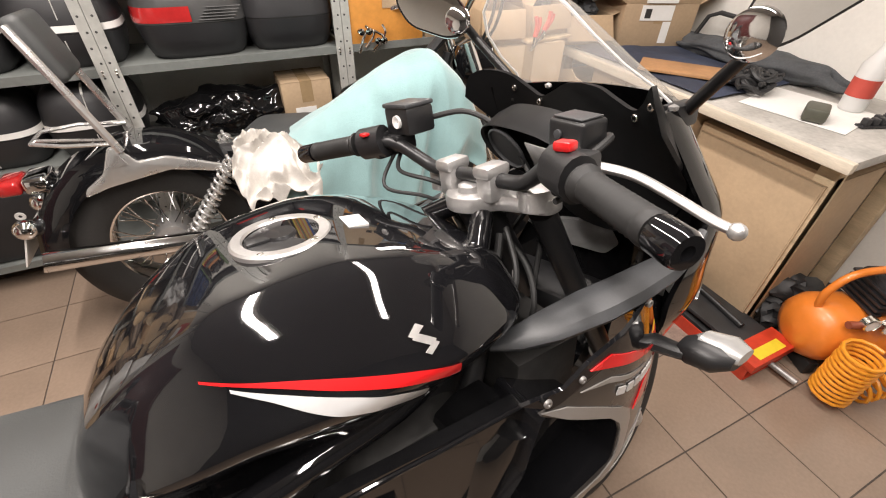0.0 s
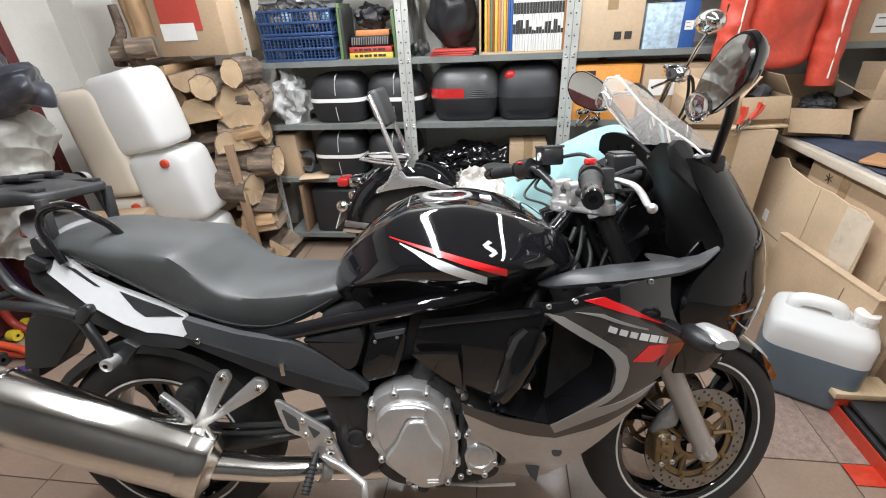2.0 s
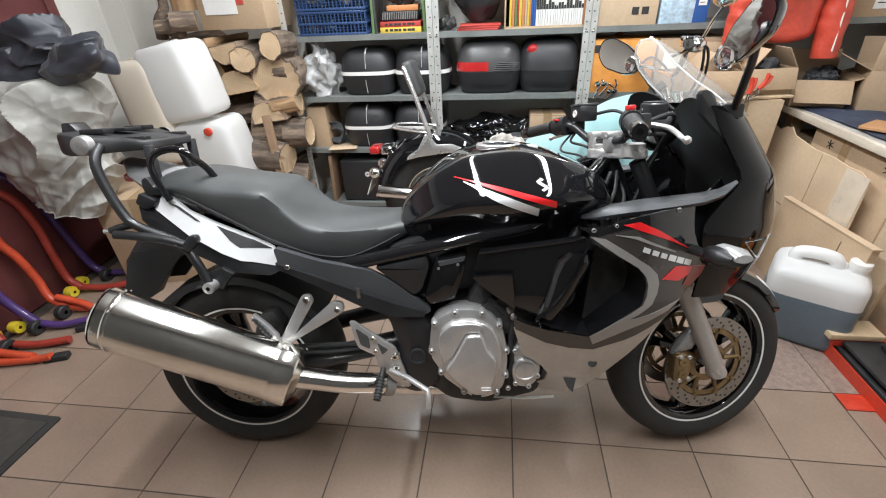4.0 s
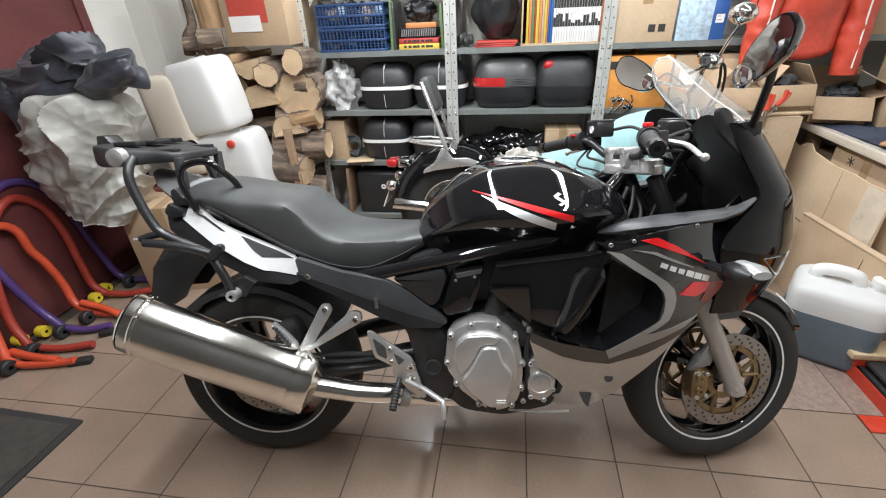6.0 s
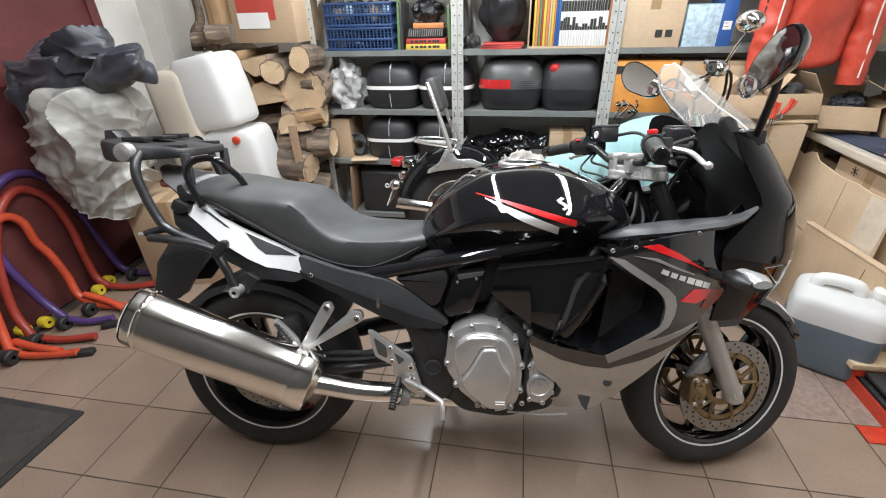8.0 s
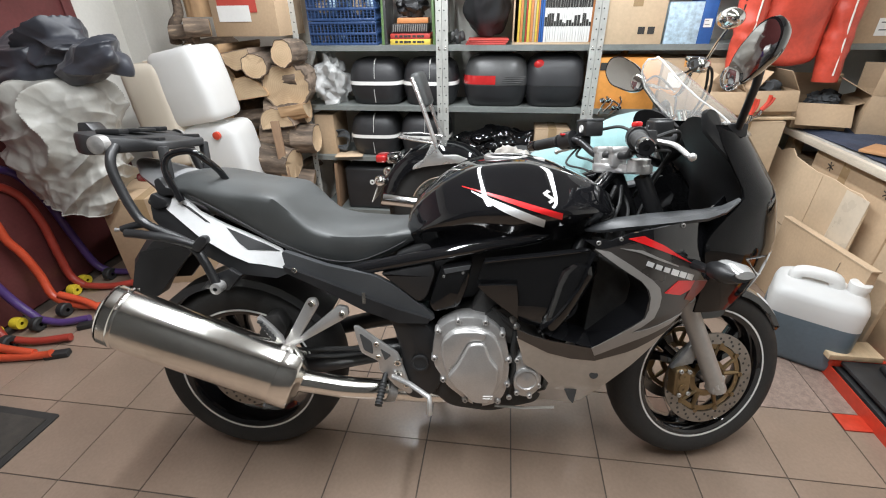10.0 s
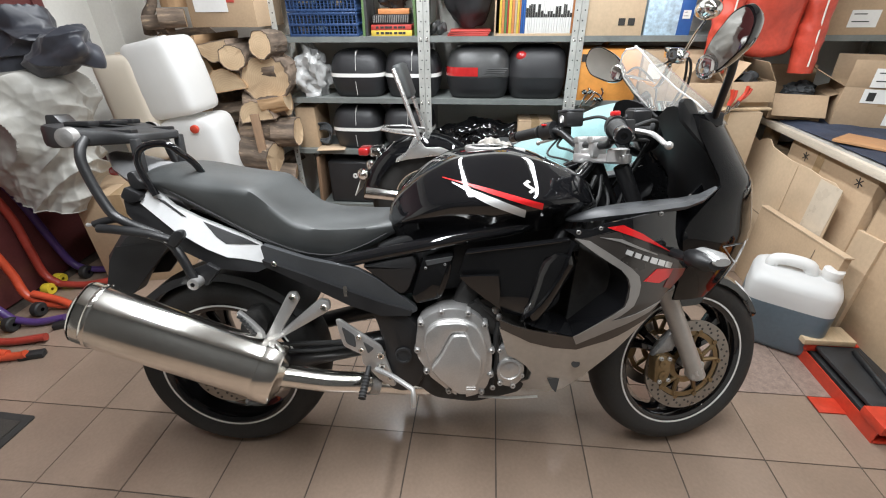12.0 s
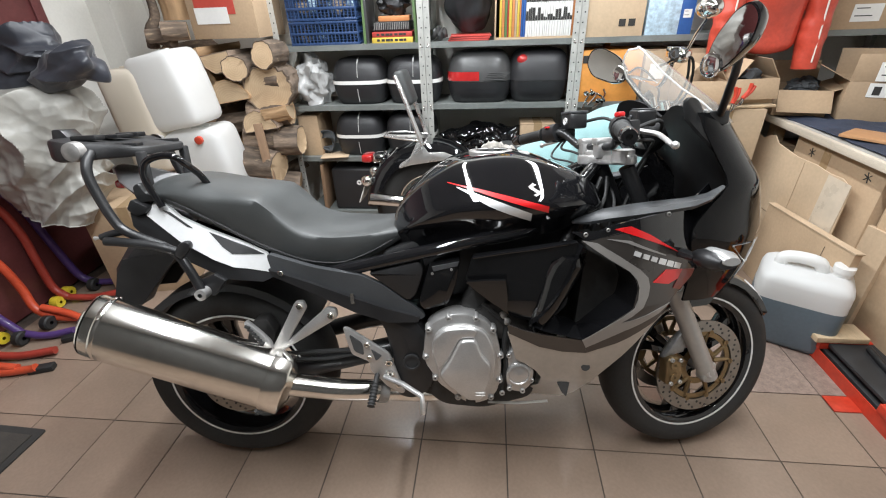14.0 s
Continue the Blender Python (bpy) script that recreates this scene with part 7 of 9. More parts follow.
# low shelf: dark case, cable coils, scrap card
bm = BM()
box(bm, -0.19, 0.19, -0.12, 0.12, 0, 0.30, 0.02, 3)
tc = solo("tool_case", bm, CASE, "black hard plastic tool case on the bottom shelf", "case", pose(-0.84, SY + 0.15, BOARDS[0]))
bm = BM()
lathe(bm, [(-0.121, 0.006), (-0.124, 0.007), (-0.124, 0.017), (-0.121, 0.018)], 20, "y", (0.0, 0, 0.2), closed=True)
part("round_badge", bm, PAPER, tc)
bm = BM()
box(bm, -0.012, 0.012, -0.14, 0.14, 0, 0.33, 0.003)
solo("board_offcut", bm, PLANK, "dark narrow board leaning on the shelf end", "board", pose(-1.10, SY + 0.16, BOARDS[0], 0, 3, 0))
bm = BM()
for k in range(6):
    a = [Vector((0.045 * math.cos(t) * (1 + 0.1 * k), 0.015 * math.sin(3 * t + k), 0.06 + 0.055 * math.sin(t) + 0.008 * k)) for t in [2 * math.pi * j / 20 for j in range(21)]]
    tube(bm, a, 0.005, 6)
solo("cable_coil", bm, GREYCLOTH, "grey coiled cable on the shelf", "cable", pose(-1.045, SY + 0.08, BOARDS[1]))
bm = BM()
box(bm, -0.09, 0.09, -0.10, 0.06, 0, 0.004, 0.001)
solo("card_sheet", bm, CARD_PALE, "loose pale cardboard sheet hanging over the shelf edge", "cardboard", pose(-0.98, SY + 0.06, BOARDS[1] + 0.001, -3, 0, 10))
carton("cardboard_box", -1.13, SY + 0.17, BOARDS[1], 0.13, 0.26, 0.26, label="brown cardboard box at the shelf end", tape=False)

# red leather jacket hanging on the bay front
jk = thing("leather_jacket", "red leather motorcycle jacket hanging from the shelf", "jacket", pose(1.425, 1.46, 1.095))
bm = BM()
rings = []
for k in range(45):
    z = 0.585 * k / 44
    w = lerp([(0.0, 0.135), (0.03, 0.150), (0.12, 0.148), (0.28, 0.158), (0.42, 0.18), (0.50, 0.175), (0.55, 0.12), (0.585, 0.06)], z)
    d = lerp([(0.0, 0.050), (0.03, 0.066), (0.12, 0.066), (0.42, 0.085), (0.50, 0.08), (0.585, 0.05)], z)
    ring = []
    for a in [2 * math.pi * q / 64 for q in range(64)]:
        c, e = math.copysign(abs(math.cos(a)) ** 0.7, math.cos(a)), math.sin(a)
        fold = 1 - 2.2 * abs(noise.noise(Vector((c * 1.3 + z * 2.0, e * 1.5, z * 4.2 - c * 1.4))))
        fine = 1 - 2.2 * abs(noise.noise(Vector((c * 3 - z * 5, e * 3, z * 10 + c * 2))))
        q = 1 + 0.10 * fold + 0.045 * fine
        ring.append(Vector((w * c * (1 + 0.25 * (q - 1)), d * e * q, z - 0.012 * math.cos(c * 2.4))))
    rings.append(ring)
skin(bm, rings)
part("body", bm, JACKET, jk, angle=70)
for s in (-1, 1):
    bm = BM()
    tube(bm, [(s * 0.16, 0, 0.50), (s * 0.20, -0.01, 0.42), (s * 0.208, -0.02, 0.25), (s * 0.21, -0.035, 0.06), (s * 0.215, -0.045, -0.085)], (0.072, 0.048), 28, smooth=12)
    for v in bm.verts:
        q = v.co
        fold = 1 - 2.2 * abs(noise.noise(Vector((q.x * 9, q.y * 9, q.z * 13 + s + q.x * 6))))
        v.co += Vector((q.x - s * 0.205, q.y + 0.02, 0)).normalized() * 0.010 * fold
    sl = part("sleeve", bm, JACKET, jk, angle=70)
    bm = BM()
    tube(bm, [(s * 0.200, -0.083, 0.44), (s * 0.205, -0.085, 0.25), (s * 0.210, -0.093, 0.08), (s * 0.214, -0.098, -0.05)], 0.004, 6, smooth=5)
    part("piping", bm, JACKET_TRIM, sl, "white piping")
    bm = BM()
    for k in range(6):
        box(bm, s * 0.255, s * 0.262, -0.05, -0.025, 0.10 + k * 0.045, 0.13 + k * 0.045, m=None)
    part("sleeve_mark", bm, INK, sl)
bm = BM()
tube(bm, [(-0.16, 0, 0.5), (0.0, 0, 0.60), (0.16, 0, 0.5)], 0.006, 6)
tube(bm, [(0, 0, 0.60), (0, 0.0, 0.64), (0.01, 0.06, 0.66), (0, 0.118, 0.64)], 0.003, 6, smooth=3)
part("hanger", bm, SATIN, jk)
# upper box over the bench
b = carton("cardboard_box", 1.975, SY + 0.14, BOARDS[3], 0.42, 0.27, 0.36, label="brown cardboard box with a white label on the upper shelf")
sticker(b, -0.10, 0.04, 0.035, 0.115, 0.27, PAPER, bars=2)

# ---- the black custom motorcycle behind ----
cruiser = thing("cruiser_motorcycle", "black custom motorcycle with chrome fittings beside the shelves", "motorcycle", pose(0.015, 1.185, 0.0, -4.7, 0, 0.5))
CR, CF = Vector((-0.305, 0, 0.335)), Vector((1.05, -0.17, 0.315))


def spoke_wheel(name, c, R, rim, half):
    bm = BM()
    lathe(bm, [(half, rim), (half * 0.9, rim - 0.012), (half * 0.3, rim - 0.025), (-half * 0.3, rim - 0.025), (-half * 0.9, rim - 0.012), (-half, rim), (-half, rim + 0.006), (half, rim + 0.006)], 48, "y", c, closed=True)
    w = part(name, bm, CHROME, cruiser, "chrome wire-spoke wheel")
    part("tyre", tyre_mesh(c, R, rim, half * 1.25), TYRE, w)
    bm = BM()
    lathe(bm, [(0.07, 0.01), (0.07, 0.055), (0.05, 0.062), (-0.05, 0.062), (-0.07, 0.055), (-0.075, 0.02), (-0.085, 0.015), (-0.085, 0.0)], 28, "y", c)
    part("hub", bm, ALU, w)
    for k in range(40):
        a = 2 * math.pi * k / 40
        b = a + (0.30 if k % 2 else -0.30)
        bm = BM()
        s = 1 if (k // 2) % 2 else -1
        tube(bm, [c + Vector((math.cos(a) * 0.055, s * 0.045, math.sin(a) * 0.055)), c + Vector((math.cos(b) * (rim - 0.022), s * 0.01, math.sin(b) * (rim - 0.022)))], 0.0022, 5)
        part("spoke", bm, CHROME, w)
    return w


spoke_wheel("rear_wheel", CR, 0.335, 0.195, 0.06)
spoke_wheel("front_wheel", CF, 0.315, 0.235, 0.045)
bm = BM()
rings = []
for k in range(19):
    a = radians(5 + k * 9.6)
    r = 0.375
    rings.append([CR + Vector((math.cos(a) * q, y, math.sin(a) * q)) for y, q in ((-0.108, r - 0.085), (-0.108, r - 0.03), (-0.09, r - 0.006), (0, r + 0.008), (0.09, r - 0.006), (0.108, r - 0.03), (0.108, r - 0.085), (0.10, r - 0.03), (0, r + 0.002), (-0.10, r - 0.03))])
skin(bm, rings)
part("rear_mudguard", bm, GLOSS, cruiser, "deep glossy black rear mudguard")
bm = BM()
prism(bm, round_poly([(-0.46, 0.60), (-0.40, 0.64), (-0.36, 0.72), (-0.335, 0.71), (-0.30, 0.66), (-0.22, 0.665), (-0.05, 0.60), (-0.06, 0.58), (-0.22, 0.62), (-0.40, 0.595), (-0.47, 0.575)], 0.012), -0.132, -0.116, 0.004)
prism(bm, [(-0.375, 0.655), (-0.345, 0.70), (-0.325, 0.66)], -0.134, -0.13)
part("fender_bracket", bm, POLISHED, cruiser, "polished mudguard bracket")
for s in (-1, 1):
    bm = BM()
    tube(bm, [(-0.33, s * 0.125, 0.70), (-0.40, s * 0.12, 0.90), (-0.46, s * 0.10, 1.05)], 0.012, 8)
    part("backrest_bar", bm, POLISHED, cruiser, "chrome backrest bar")
bm = BM()
tube(bm, [(-0.33, -0.11, 0.72), (-0.46, -0.11, 0.735), (-0.55, -0.06, 0.74), (-0.55, 0.06, 0.74), (-0.46, 0.11, 0.735), (-0.33, 0.11, 0.72)], 0.006, 8)
tube(bm, [(-0.36, -0.09, 0.73), (-0.55, -0.02, 0.738)], 0.005, 6)
part("carrier_rail", bm, POLISHED, cruiser)
bm = BM()
box(bm, -0.025, 0.03, -0.10, 0.10, -0.09, 0.09, 0.02, 3, m=Matrix.Translation((-0.425, 0, 0.985)) @ Matrix.Rotation(radians(-18), 4, "Y"))
part("backrest_pad", bm, VINYL, cruiser, "black backrest pad")
bm = BM()
box(bm, -0.03, 0.03, -0.055, 0.055, -0.022, 0.022, 0.012, 3, m=Matrix.Translation((-0.665, 0.0, 0.612)))
tl = part("tail_light", bm, TAILRED, cruiser, "red tail lamp")
bm = BM()
box(bm, -0.02, 0.05, -0.058, 0.058, -0.026, 0.026, 0.014, 3, m=Matrix.Translation((-0.61, 0.0, 0.612)))
part("lamp_housing", bm, CHROME, tl)
bm = BM()
blob(bm, (-0.66, -0.10, 0.50), (0.035, 0.032, 0.032), 3)
tube(bm, [(-0.66, -0.10, 0.50), (-0.62, -0.02, 0.51)], 0.010, 8)
blob(bm, (-0.66, 0.10, 0.50), (0.035, 0.032, 0.032), 3)
part("indicator", bm, CHROME, cruiser, "chrome bullet indicator")
bm = BM()
box(bm, -0.003, 0.003, -0.085, 0.085, -0.06, 0.06, 0.002, m=Matrix.Translation((-0.70, 0, 0.42)) @ Matrix.Rotation(radians(22), 4, "Y"))
part("plate", bm, PAPER, cruiser)
for s in (-1, 1):
    bm = BM()
    a, b = Vector((-0.235, s * 0.145, 0.365)), Vector((-0.03, s * 0.135, 0.62))
    d = (b - a).normalized()
    n = 110
    side_, up_ = d.cross(Vector((0, 1, 0))).normalized(), Vector((0, 1, 0))
    tube(bm, [a.lerp(b, k / n) + 0.024 * (math.cos(k * 0.8) * side_ + math.sin(k * 0.8) * up_) for k in range(n + 1)], 0.0055, 6)
    tube(bm, [a, b], 0.011, 8)
    part("shock", bm, POLISHED, cruiser, "chrome coil-spring shock absorber")
    bm = BM()
    tube(bm, [(0.10, s * 0.10, 0.32), (-0.10, s * 0.12, 0.33), (-0.33, s * 0.12, 0.335)], 0.02, 8)
    part("swingarm", bm, SATIN, cruiser)
for z, x0 in ((0.425, -0.615),):
    for s in (-1,):
        bm = BM()
        tube(bm, [(x0, s * 0.20, z), (x0 + 0.02, s * 0.20, z), (-0.3, s * 0.20, z - 0.03), (0.1, s * 0.2, z - 0.08), (0.4, s * 0.18, z - 0.12), (0.72, s * 0.14, 0.32)], 0.032, 16, smooth=4, caps=False)
        tube(bm, [(x0 + 0.004, s * 0.20, z), (x0 + 0.25, s * 0.20, z - 0.02)], 0.026, 16, caps=False)
        part("silencer", bm, CHROME, cruiser, "long chrome silencer")
bm = BM()
prism(bm, round_poly([(-0.02, 0.60), (0.10, 0.68), (0.32, 0.66), (0.40, 0.60), (0.30, 0.55), (0.05, 0.53)], 0.04), -0.14, 0.14, 0.03, 3)
part("seat", bm, VINYL, cruiser, "black vinyl seat")
bm = BM()
prism(bm, round_poly([(0.12, 0.52), (0.70, 0.60), (0.74, 0.30), (0.62, 0.16), (0.20, 0.16), (0.08, 0.30)], 0.05), -0.12, 0.12, 0.02)
ce = part("engine", bm, ENGINE, cruiser, "dark engine with chrome covers")
for k, (x, z, r) in enumerate(((0.30, 0.33, 0.085), (0.52, 0.36, 0.095), (0.44, 0.55, 0.05))):
    bm = BM()
    lathe(bm, [(-0.12, r), (-0.155, r * 0.97), (-0.17, r * 0.8), (-0.172, r * 0.3), (-0.165, 0.0)], 28, "y", (x, 0, z))
    part("engine_cover", bm, CHROME, ce, "round chrome engine cover")
bm = BM()
tube(bm, [(0.16, -0.13, 0.45), (0.2, -0.14, 0.62)], 0.012, 8)
tube(bm, [(0.36, -0.13, 0.56), (0.42, -0.14, 0.66)], 0.012, 8)
part("engine_pipe", bm, CHROME, ce)
bm = BM()
rings = []
for x, z0, z1, w in ((0.36, 0.66, 0.70, 0.06), (0.42, 0.63, 0.76, 0.11), (0.52, 0.61, 0.80, 0.14), (0.64, 0.62, 0.82, 0.14), (0.74, 0.66, 0.80, 0.10), (0.78, 0.70, 0.77, 0.05)):
    rings.append([Vector((x, w * math.cos(a), (z0 + z1) / 2 + (z1 - z0) / 2 * math.sin(a))) for a in [2 * math.pi * k / 20 for k in range(20)]])
skin(bm, rings)
part("fuel_tank", bm, GLOSS, cruiser, "glossy black fuel tank")
for s in (-1, 1):
    bm = BM()
    tube(bm, [CF + Vector((0, s * 0.09, 0)), (0.88, s * 0.09 - 0.02, 0.90)], 0.022, 12)
    part("fork_leg", bm, CHROME, cruiser)
bm = BM()
tube(bm, [(0.56, 0.40, 0.90), (0.66, 0.36, 0.955), (0.78, 0.25, 1.00), (0.86, 0.08, 0.98), (0.86, -0.08, 0.98), (0.83, -0.26, 1.085), (0.77, -0.43, 1.125)], 0.0125, 10, smooth=5)
chb = part("handlebar", bm, CHROME, cruiser, "chrome pulled-back handlebar")
for s, e, f in ((1, (0.56, 0.40, 0.90), (0.655, 0.362, 0.953)), (-1, (0.77, -0.43, 1.125), (0.81, -0.33, 1.105))):
    bm = BM()
    tube(bm, [e, f], 0.018, 12)
    part("grip", bm, RUBBER, chb)
    bm = BM()
    f = Vector(f)
    blob(bm, f + Vector((0.03, 0, 0.01)), (0.035, 0.035, 0.03), 2, 0.2)
    tube(bm, [f + Vector((0.05, 0, 0)), f + Vector((0.0, s * 0.03, 0.0)), f + Vector((-0.09, s * 0.07, -0.03))], 0.006, 8)
    part("control", bm, CHROME, chb)
    bm = BM()
    tube(bm, [f + Vector((0.04, 0, 0.02)), f + Vector((0.06, s * 0.03, 0.10)), f + Vector((0.08, -0.05, 0.15) if s < 0 else (0.05, 0.06, 0.19))], 0.006, 8)
    blob(bm, f + Vector((0.075, -0.062, 0.185) if s < 0 else (0.045, 0.07, 0.23)), (0.045, 0.075, 0.040) if s < 0 else (0.02, 0.075, 0.045), 3)
    part("mirror", bm, CHROME, chb, "oval chrome mirror")
bm = BM()
box(bm, -0.03, 0.03, -0.03, 0.03, -0.02, 0.025, 0.006, m=Matrix.Translation((0.83, -0.27, 1.125)))
part("fluid_reservoir", bm, CHROME, chb)
for pts in ([(0.83, -0.29, 1.10), (0.87, -0.30, 1.14), (0.93, -0.20, 1.0), (0.92, -0.1, 0.85)], [(0.78, 0.25, 1.0), (0.86, 0.27, 1.04), (0.94, 0.18, 0.95), (0.92, 0.08, 0.85)], [(0.80, -0.34, 1.10), (0.88, -0.34, 1.10), (0.95, -0.18, 0.95), (0.9, -0.06, 0.8)]):
    bm = BM()
    tube(bm, pts, 0.006, 8, smooth=6)
    part("cable", bm, RUBBER, chb)
bm = BM()
lathe(bm, [(-0.09, 0.02), (-0.075, 0.07), (-0.03, 0.092), (0.03, 0.096), (0.04, 0.10), (0.05, 0.094), (0.055, 0.0)], 28, "x", (0.97, 0, 0.80))
part("headlamp", bm, GLOSS, cruiser, "round black headlamp")
bm = BM()
tube(bm, [(-0.2, 0.0, 0.62), (0.1, 0, 0.60), (0.5, 0, 0.62), (0.85, 0, 0.93)], 0.022, 8)
tube(bm, [(0.1, 0, 0.55), (0.15, 0, 0.14), (0.65, 0, 0.14), (0.85, 0, 0.85)], 0.02, 8)
tube(bm, [(0.3, 0.1, 0.2), (0.3, 0.24, -0.02)], 0.012, 8)
part("frame", bm, SATIN, cruiser)


# teal towel over the tank and bars, white rag on the seat
def cloth(name, nx, ny, shape, material, label, category, at, thick=0.004, sub=1):
    bm = BM()
    G = [[bm.verts.new(shape(i / nx, j / ny)) for j in range(ny + 1)] for i in range(nx + 1)]
    for i in range(nx):
        for j in range(ny):
            bm.faces.new((G[i][j], G[i + 1][j], G[i + 1][j + 1], G[i][j + 1]))
    r = bmesh.ops.extrude_face_region(bm, geom=bm.faces[:])
    for v in r["geom"]:
        if isinstance(v, bmesh.types.BMVert):
            v.co.z -= thick
    return solo(name, bm, material, label, category, at, angle=80)


def towel_shape(u, v):
    x = 0.10 + 0.76 * u
    ridge = lerp([(0, 0.66), (0.20, 0.755), (0.42, 0.845), (0.64, 0.93), (0.76, 0.945), (0.86, 0.90), (0.94, 0.80), (1.0, 0.70)], u)
    t = (v - 0.36) / 0.64
    if t > 0:
        drop = lerp([(0, 0), (0.12, 0.03), (0.3, 0.12), (1.0, 0.56)], t)
        y = -0.01 - lerp([(0, 0), (0.12, 0.10), (0.3, 0.165), (1.0, 0.235)], t)
    else:
        drop = lerp([(0, 0), (0.4, 0.05), (1.0, 0.28)], -t / 0.5625)
        y = -0.01 + lerp([(0, 0), (0.4, 0.11), (1.0, 0.20)], -t / 0.5625)
    cut = 0.30 + 0.70 * math.sin(math.pi * min(1, max(0, (u - 0.02) / 0.98))) ** 1.3
    z = ridge - drop * cut
    fold = 0.022 * math.sin(u * 26 + 3 * v) * max(0, abs(t) - 0.1) * 1.2
    p = Vector((x + 0.05 * (t if t > 0 else 0) * (0.4 - u), 1.10 + y, z - 0.03))
    n = noise.noise_vector(p * 7)
    crease = 0.016 * (1 - abs(noise.noise(Vector((u * 7 + v * 2, v * 2.2 - u, 3.1)))) * 2.2)
    return p + Vector((0.3 * crease, fold + 0.012 * n.y - crease, 0.008 * n.z + 0.5 * crease))


cloth("towel", 80, 70, towel_shape, TOWEL, "pale teal towel draped over the other motorcycle's tank", "towel", None)


def rag_shape(u, v):
    x = -0.01 + 0.25 * u
    t = v
    z = 0.690 - 0.22 * max(0, t - 0.3) ** 1.1 + 0.05 * math.sin(u * 3.1) - 0.04 * u
    y = 1.02 - 0.16 * t
    p = Vector((x, y, z))
    n = noise.noise_vector(p * 11 + Vector((4, 1, 2)))
    m = noise.noise_vector(p * 26)
    w = Vector((u * 3.3 + n.x, v * 3.3 + n.y, 1.7))
    fold = 1 - abs(noise.noise(w * 1.3)) * 2.4
    return p + n * 0.035 + m * 0.008 + Vector((0, -0.3, 1)) * 0.035 * fold


cloth("rag", 60, 60, rag_shape, RAG, "crumpled white cotton rag lying on the black seat", "rag", None)


# ---- firewood, cans, covers and stands ----
def log_at(x, z, r, ln, yaw=0, kind="round", y=1.34, tilt=0, seed=0, side=None):
    """One piece of firewood with its sawn end facing out."""
    ob = thing("log", {"round": "round log with pale sawn end", "half": "split half log with pale end", "quarter": "split quarter log with rough bark"}[kind] + " stacked in the pile", "firewood",
               pose(x, y, z, tilt, 0, yaw), "stacked firewood")
    rg = random.Random(seed)
    n = 48
    ang = {"round": (0, 2 * math.pi), "half": (0, math.pi), "quarter": (0, math.pi / 2)}[kind]
    roll = rg.uniform(-0.5, 0.5) if kind == "round" else rg.choice((-0.35, 0.15, 0.4, 2.6, 3.3))
    def ring(yy, f):
        pts = []
        for k in range(n if kind == "round" else n + 1):
            a = ang[0] + (ang[1] - ang[0]) * k / n
            q = r * f * (1 + 0.06 * math.sin(2 * a + seed) + 0.05 * noise.noise(Vector((math.cos(a) * 2, math.sin(a) * 2, seed + yy * 1.5))))
            pts.append(Vector((math.cos(a + roll) * q, yy, math.sin(a + roll) * q)))
        if kind != "round":
            for t in ((0.5, 0.0) if kind == "half" else (0.6, 0.3, 0.0)):
                pts.append(Vector((pts[n].x * t, yy, pts[n].z * t)) + Vector((rg.uniform(-1, 1), 0, rg.uniform(-1, 1))) * r * 0.03)
            for t in (0.35, 0.7):
                pts.append(Vector((pts[0].x * t, yy, pts[0].z * t)))
        return pts
    m = len(ring(0.0, 1.0))
    rings = [ring(ln * q / 12, 1.0 - 0.003 * q)[:m] for q in range(13)]
    def bark_relief(p, yy):
        q = noise.noise(Vector((p.x * 38, yy * 7, p.z * 38 + seed))) + 0.6 * noise.noise(Vector((p.x * 90, yy * 22, p.z * 90 - seed)))
        return p * (1 + (0.085 if kind == "round" else 0.06) * q)
    rings = [[Vector((w.x, p.y, w.z)) for p in rg_ for w in (bark_relief(Vector((p.x, 0, p.z)), p.y),)] for rg_ in rings]
    def shrunk(rg_, f):
        c = sum(rg_, Vector()) / m
        return [c + (p - c) * f for p in rg_]
    lip, back = shrunk(rings[0], 0.93), shrunk(rings[-1], 0.93)
    bm = BM()
    skin(bm, [lip] + rings + [back], caps=False)
    part("bark", bm, side or (BARK if kind == "round" or seed % 3 else SPLIT), ob, angle=50)
    for face, y_ in ((lip, 0.0015), (back, -0.0015)):
        bm = BM()
        g = [bm.verts.new(p) for p in face]
        f = [bm.verts.new(p + Vector((0, y_ + rg.uniform(-0.001, 0.001), 0))) for p in shrunk(face, 0.985)]
        c = bm.verts.new(sum(face, Vector()) / m + Vector((0, y_, 0)))
        for i in range(m):
            j = (i + 1) % m
            bm.faces.new((f[i], f[j], g[j], g[i]))
            bm.faces.new((c, f[i], f[j]))
        part("sawn_end", bm, LOGEND, ob, "pale sawn end grain")
    return ob


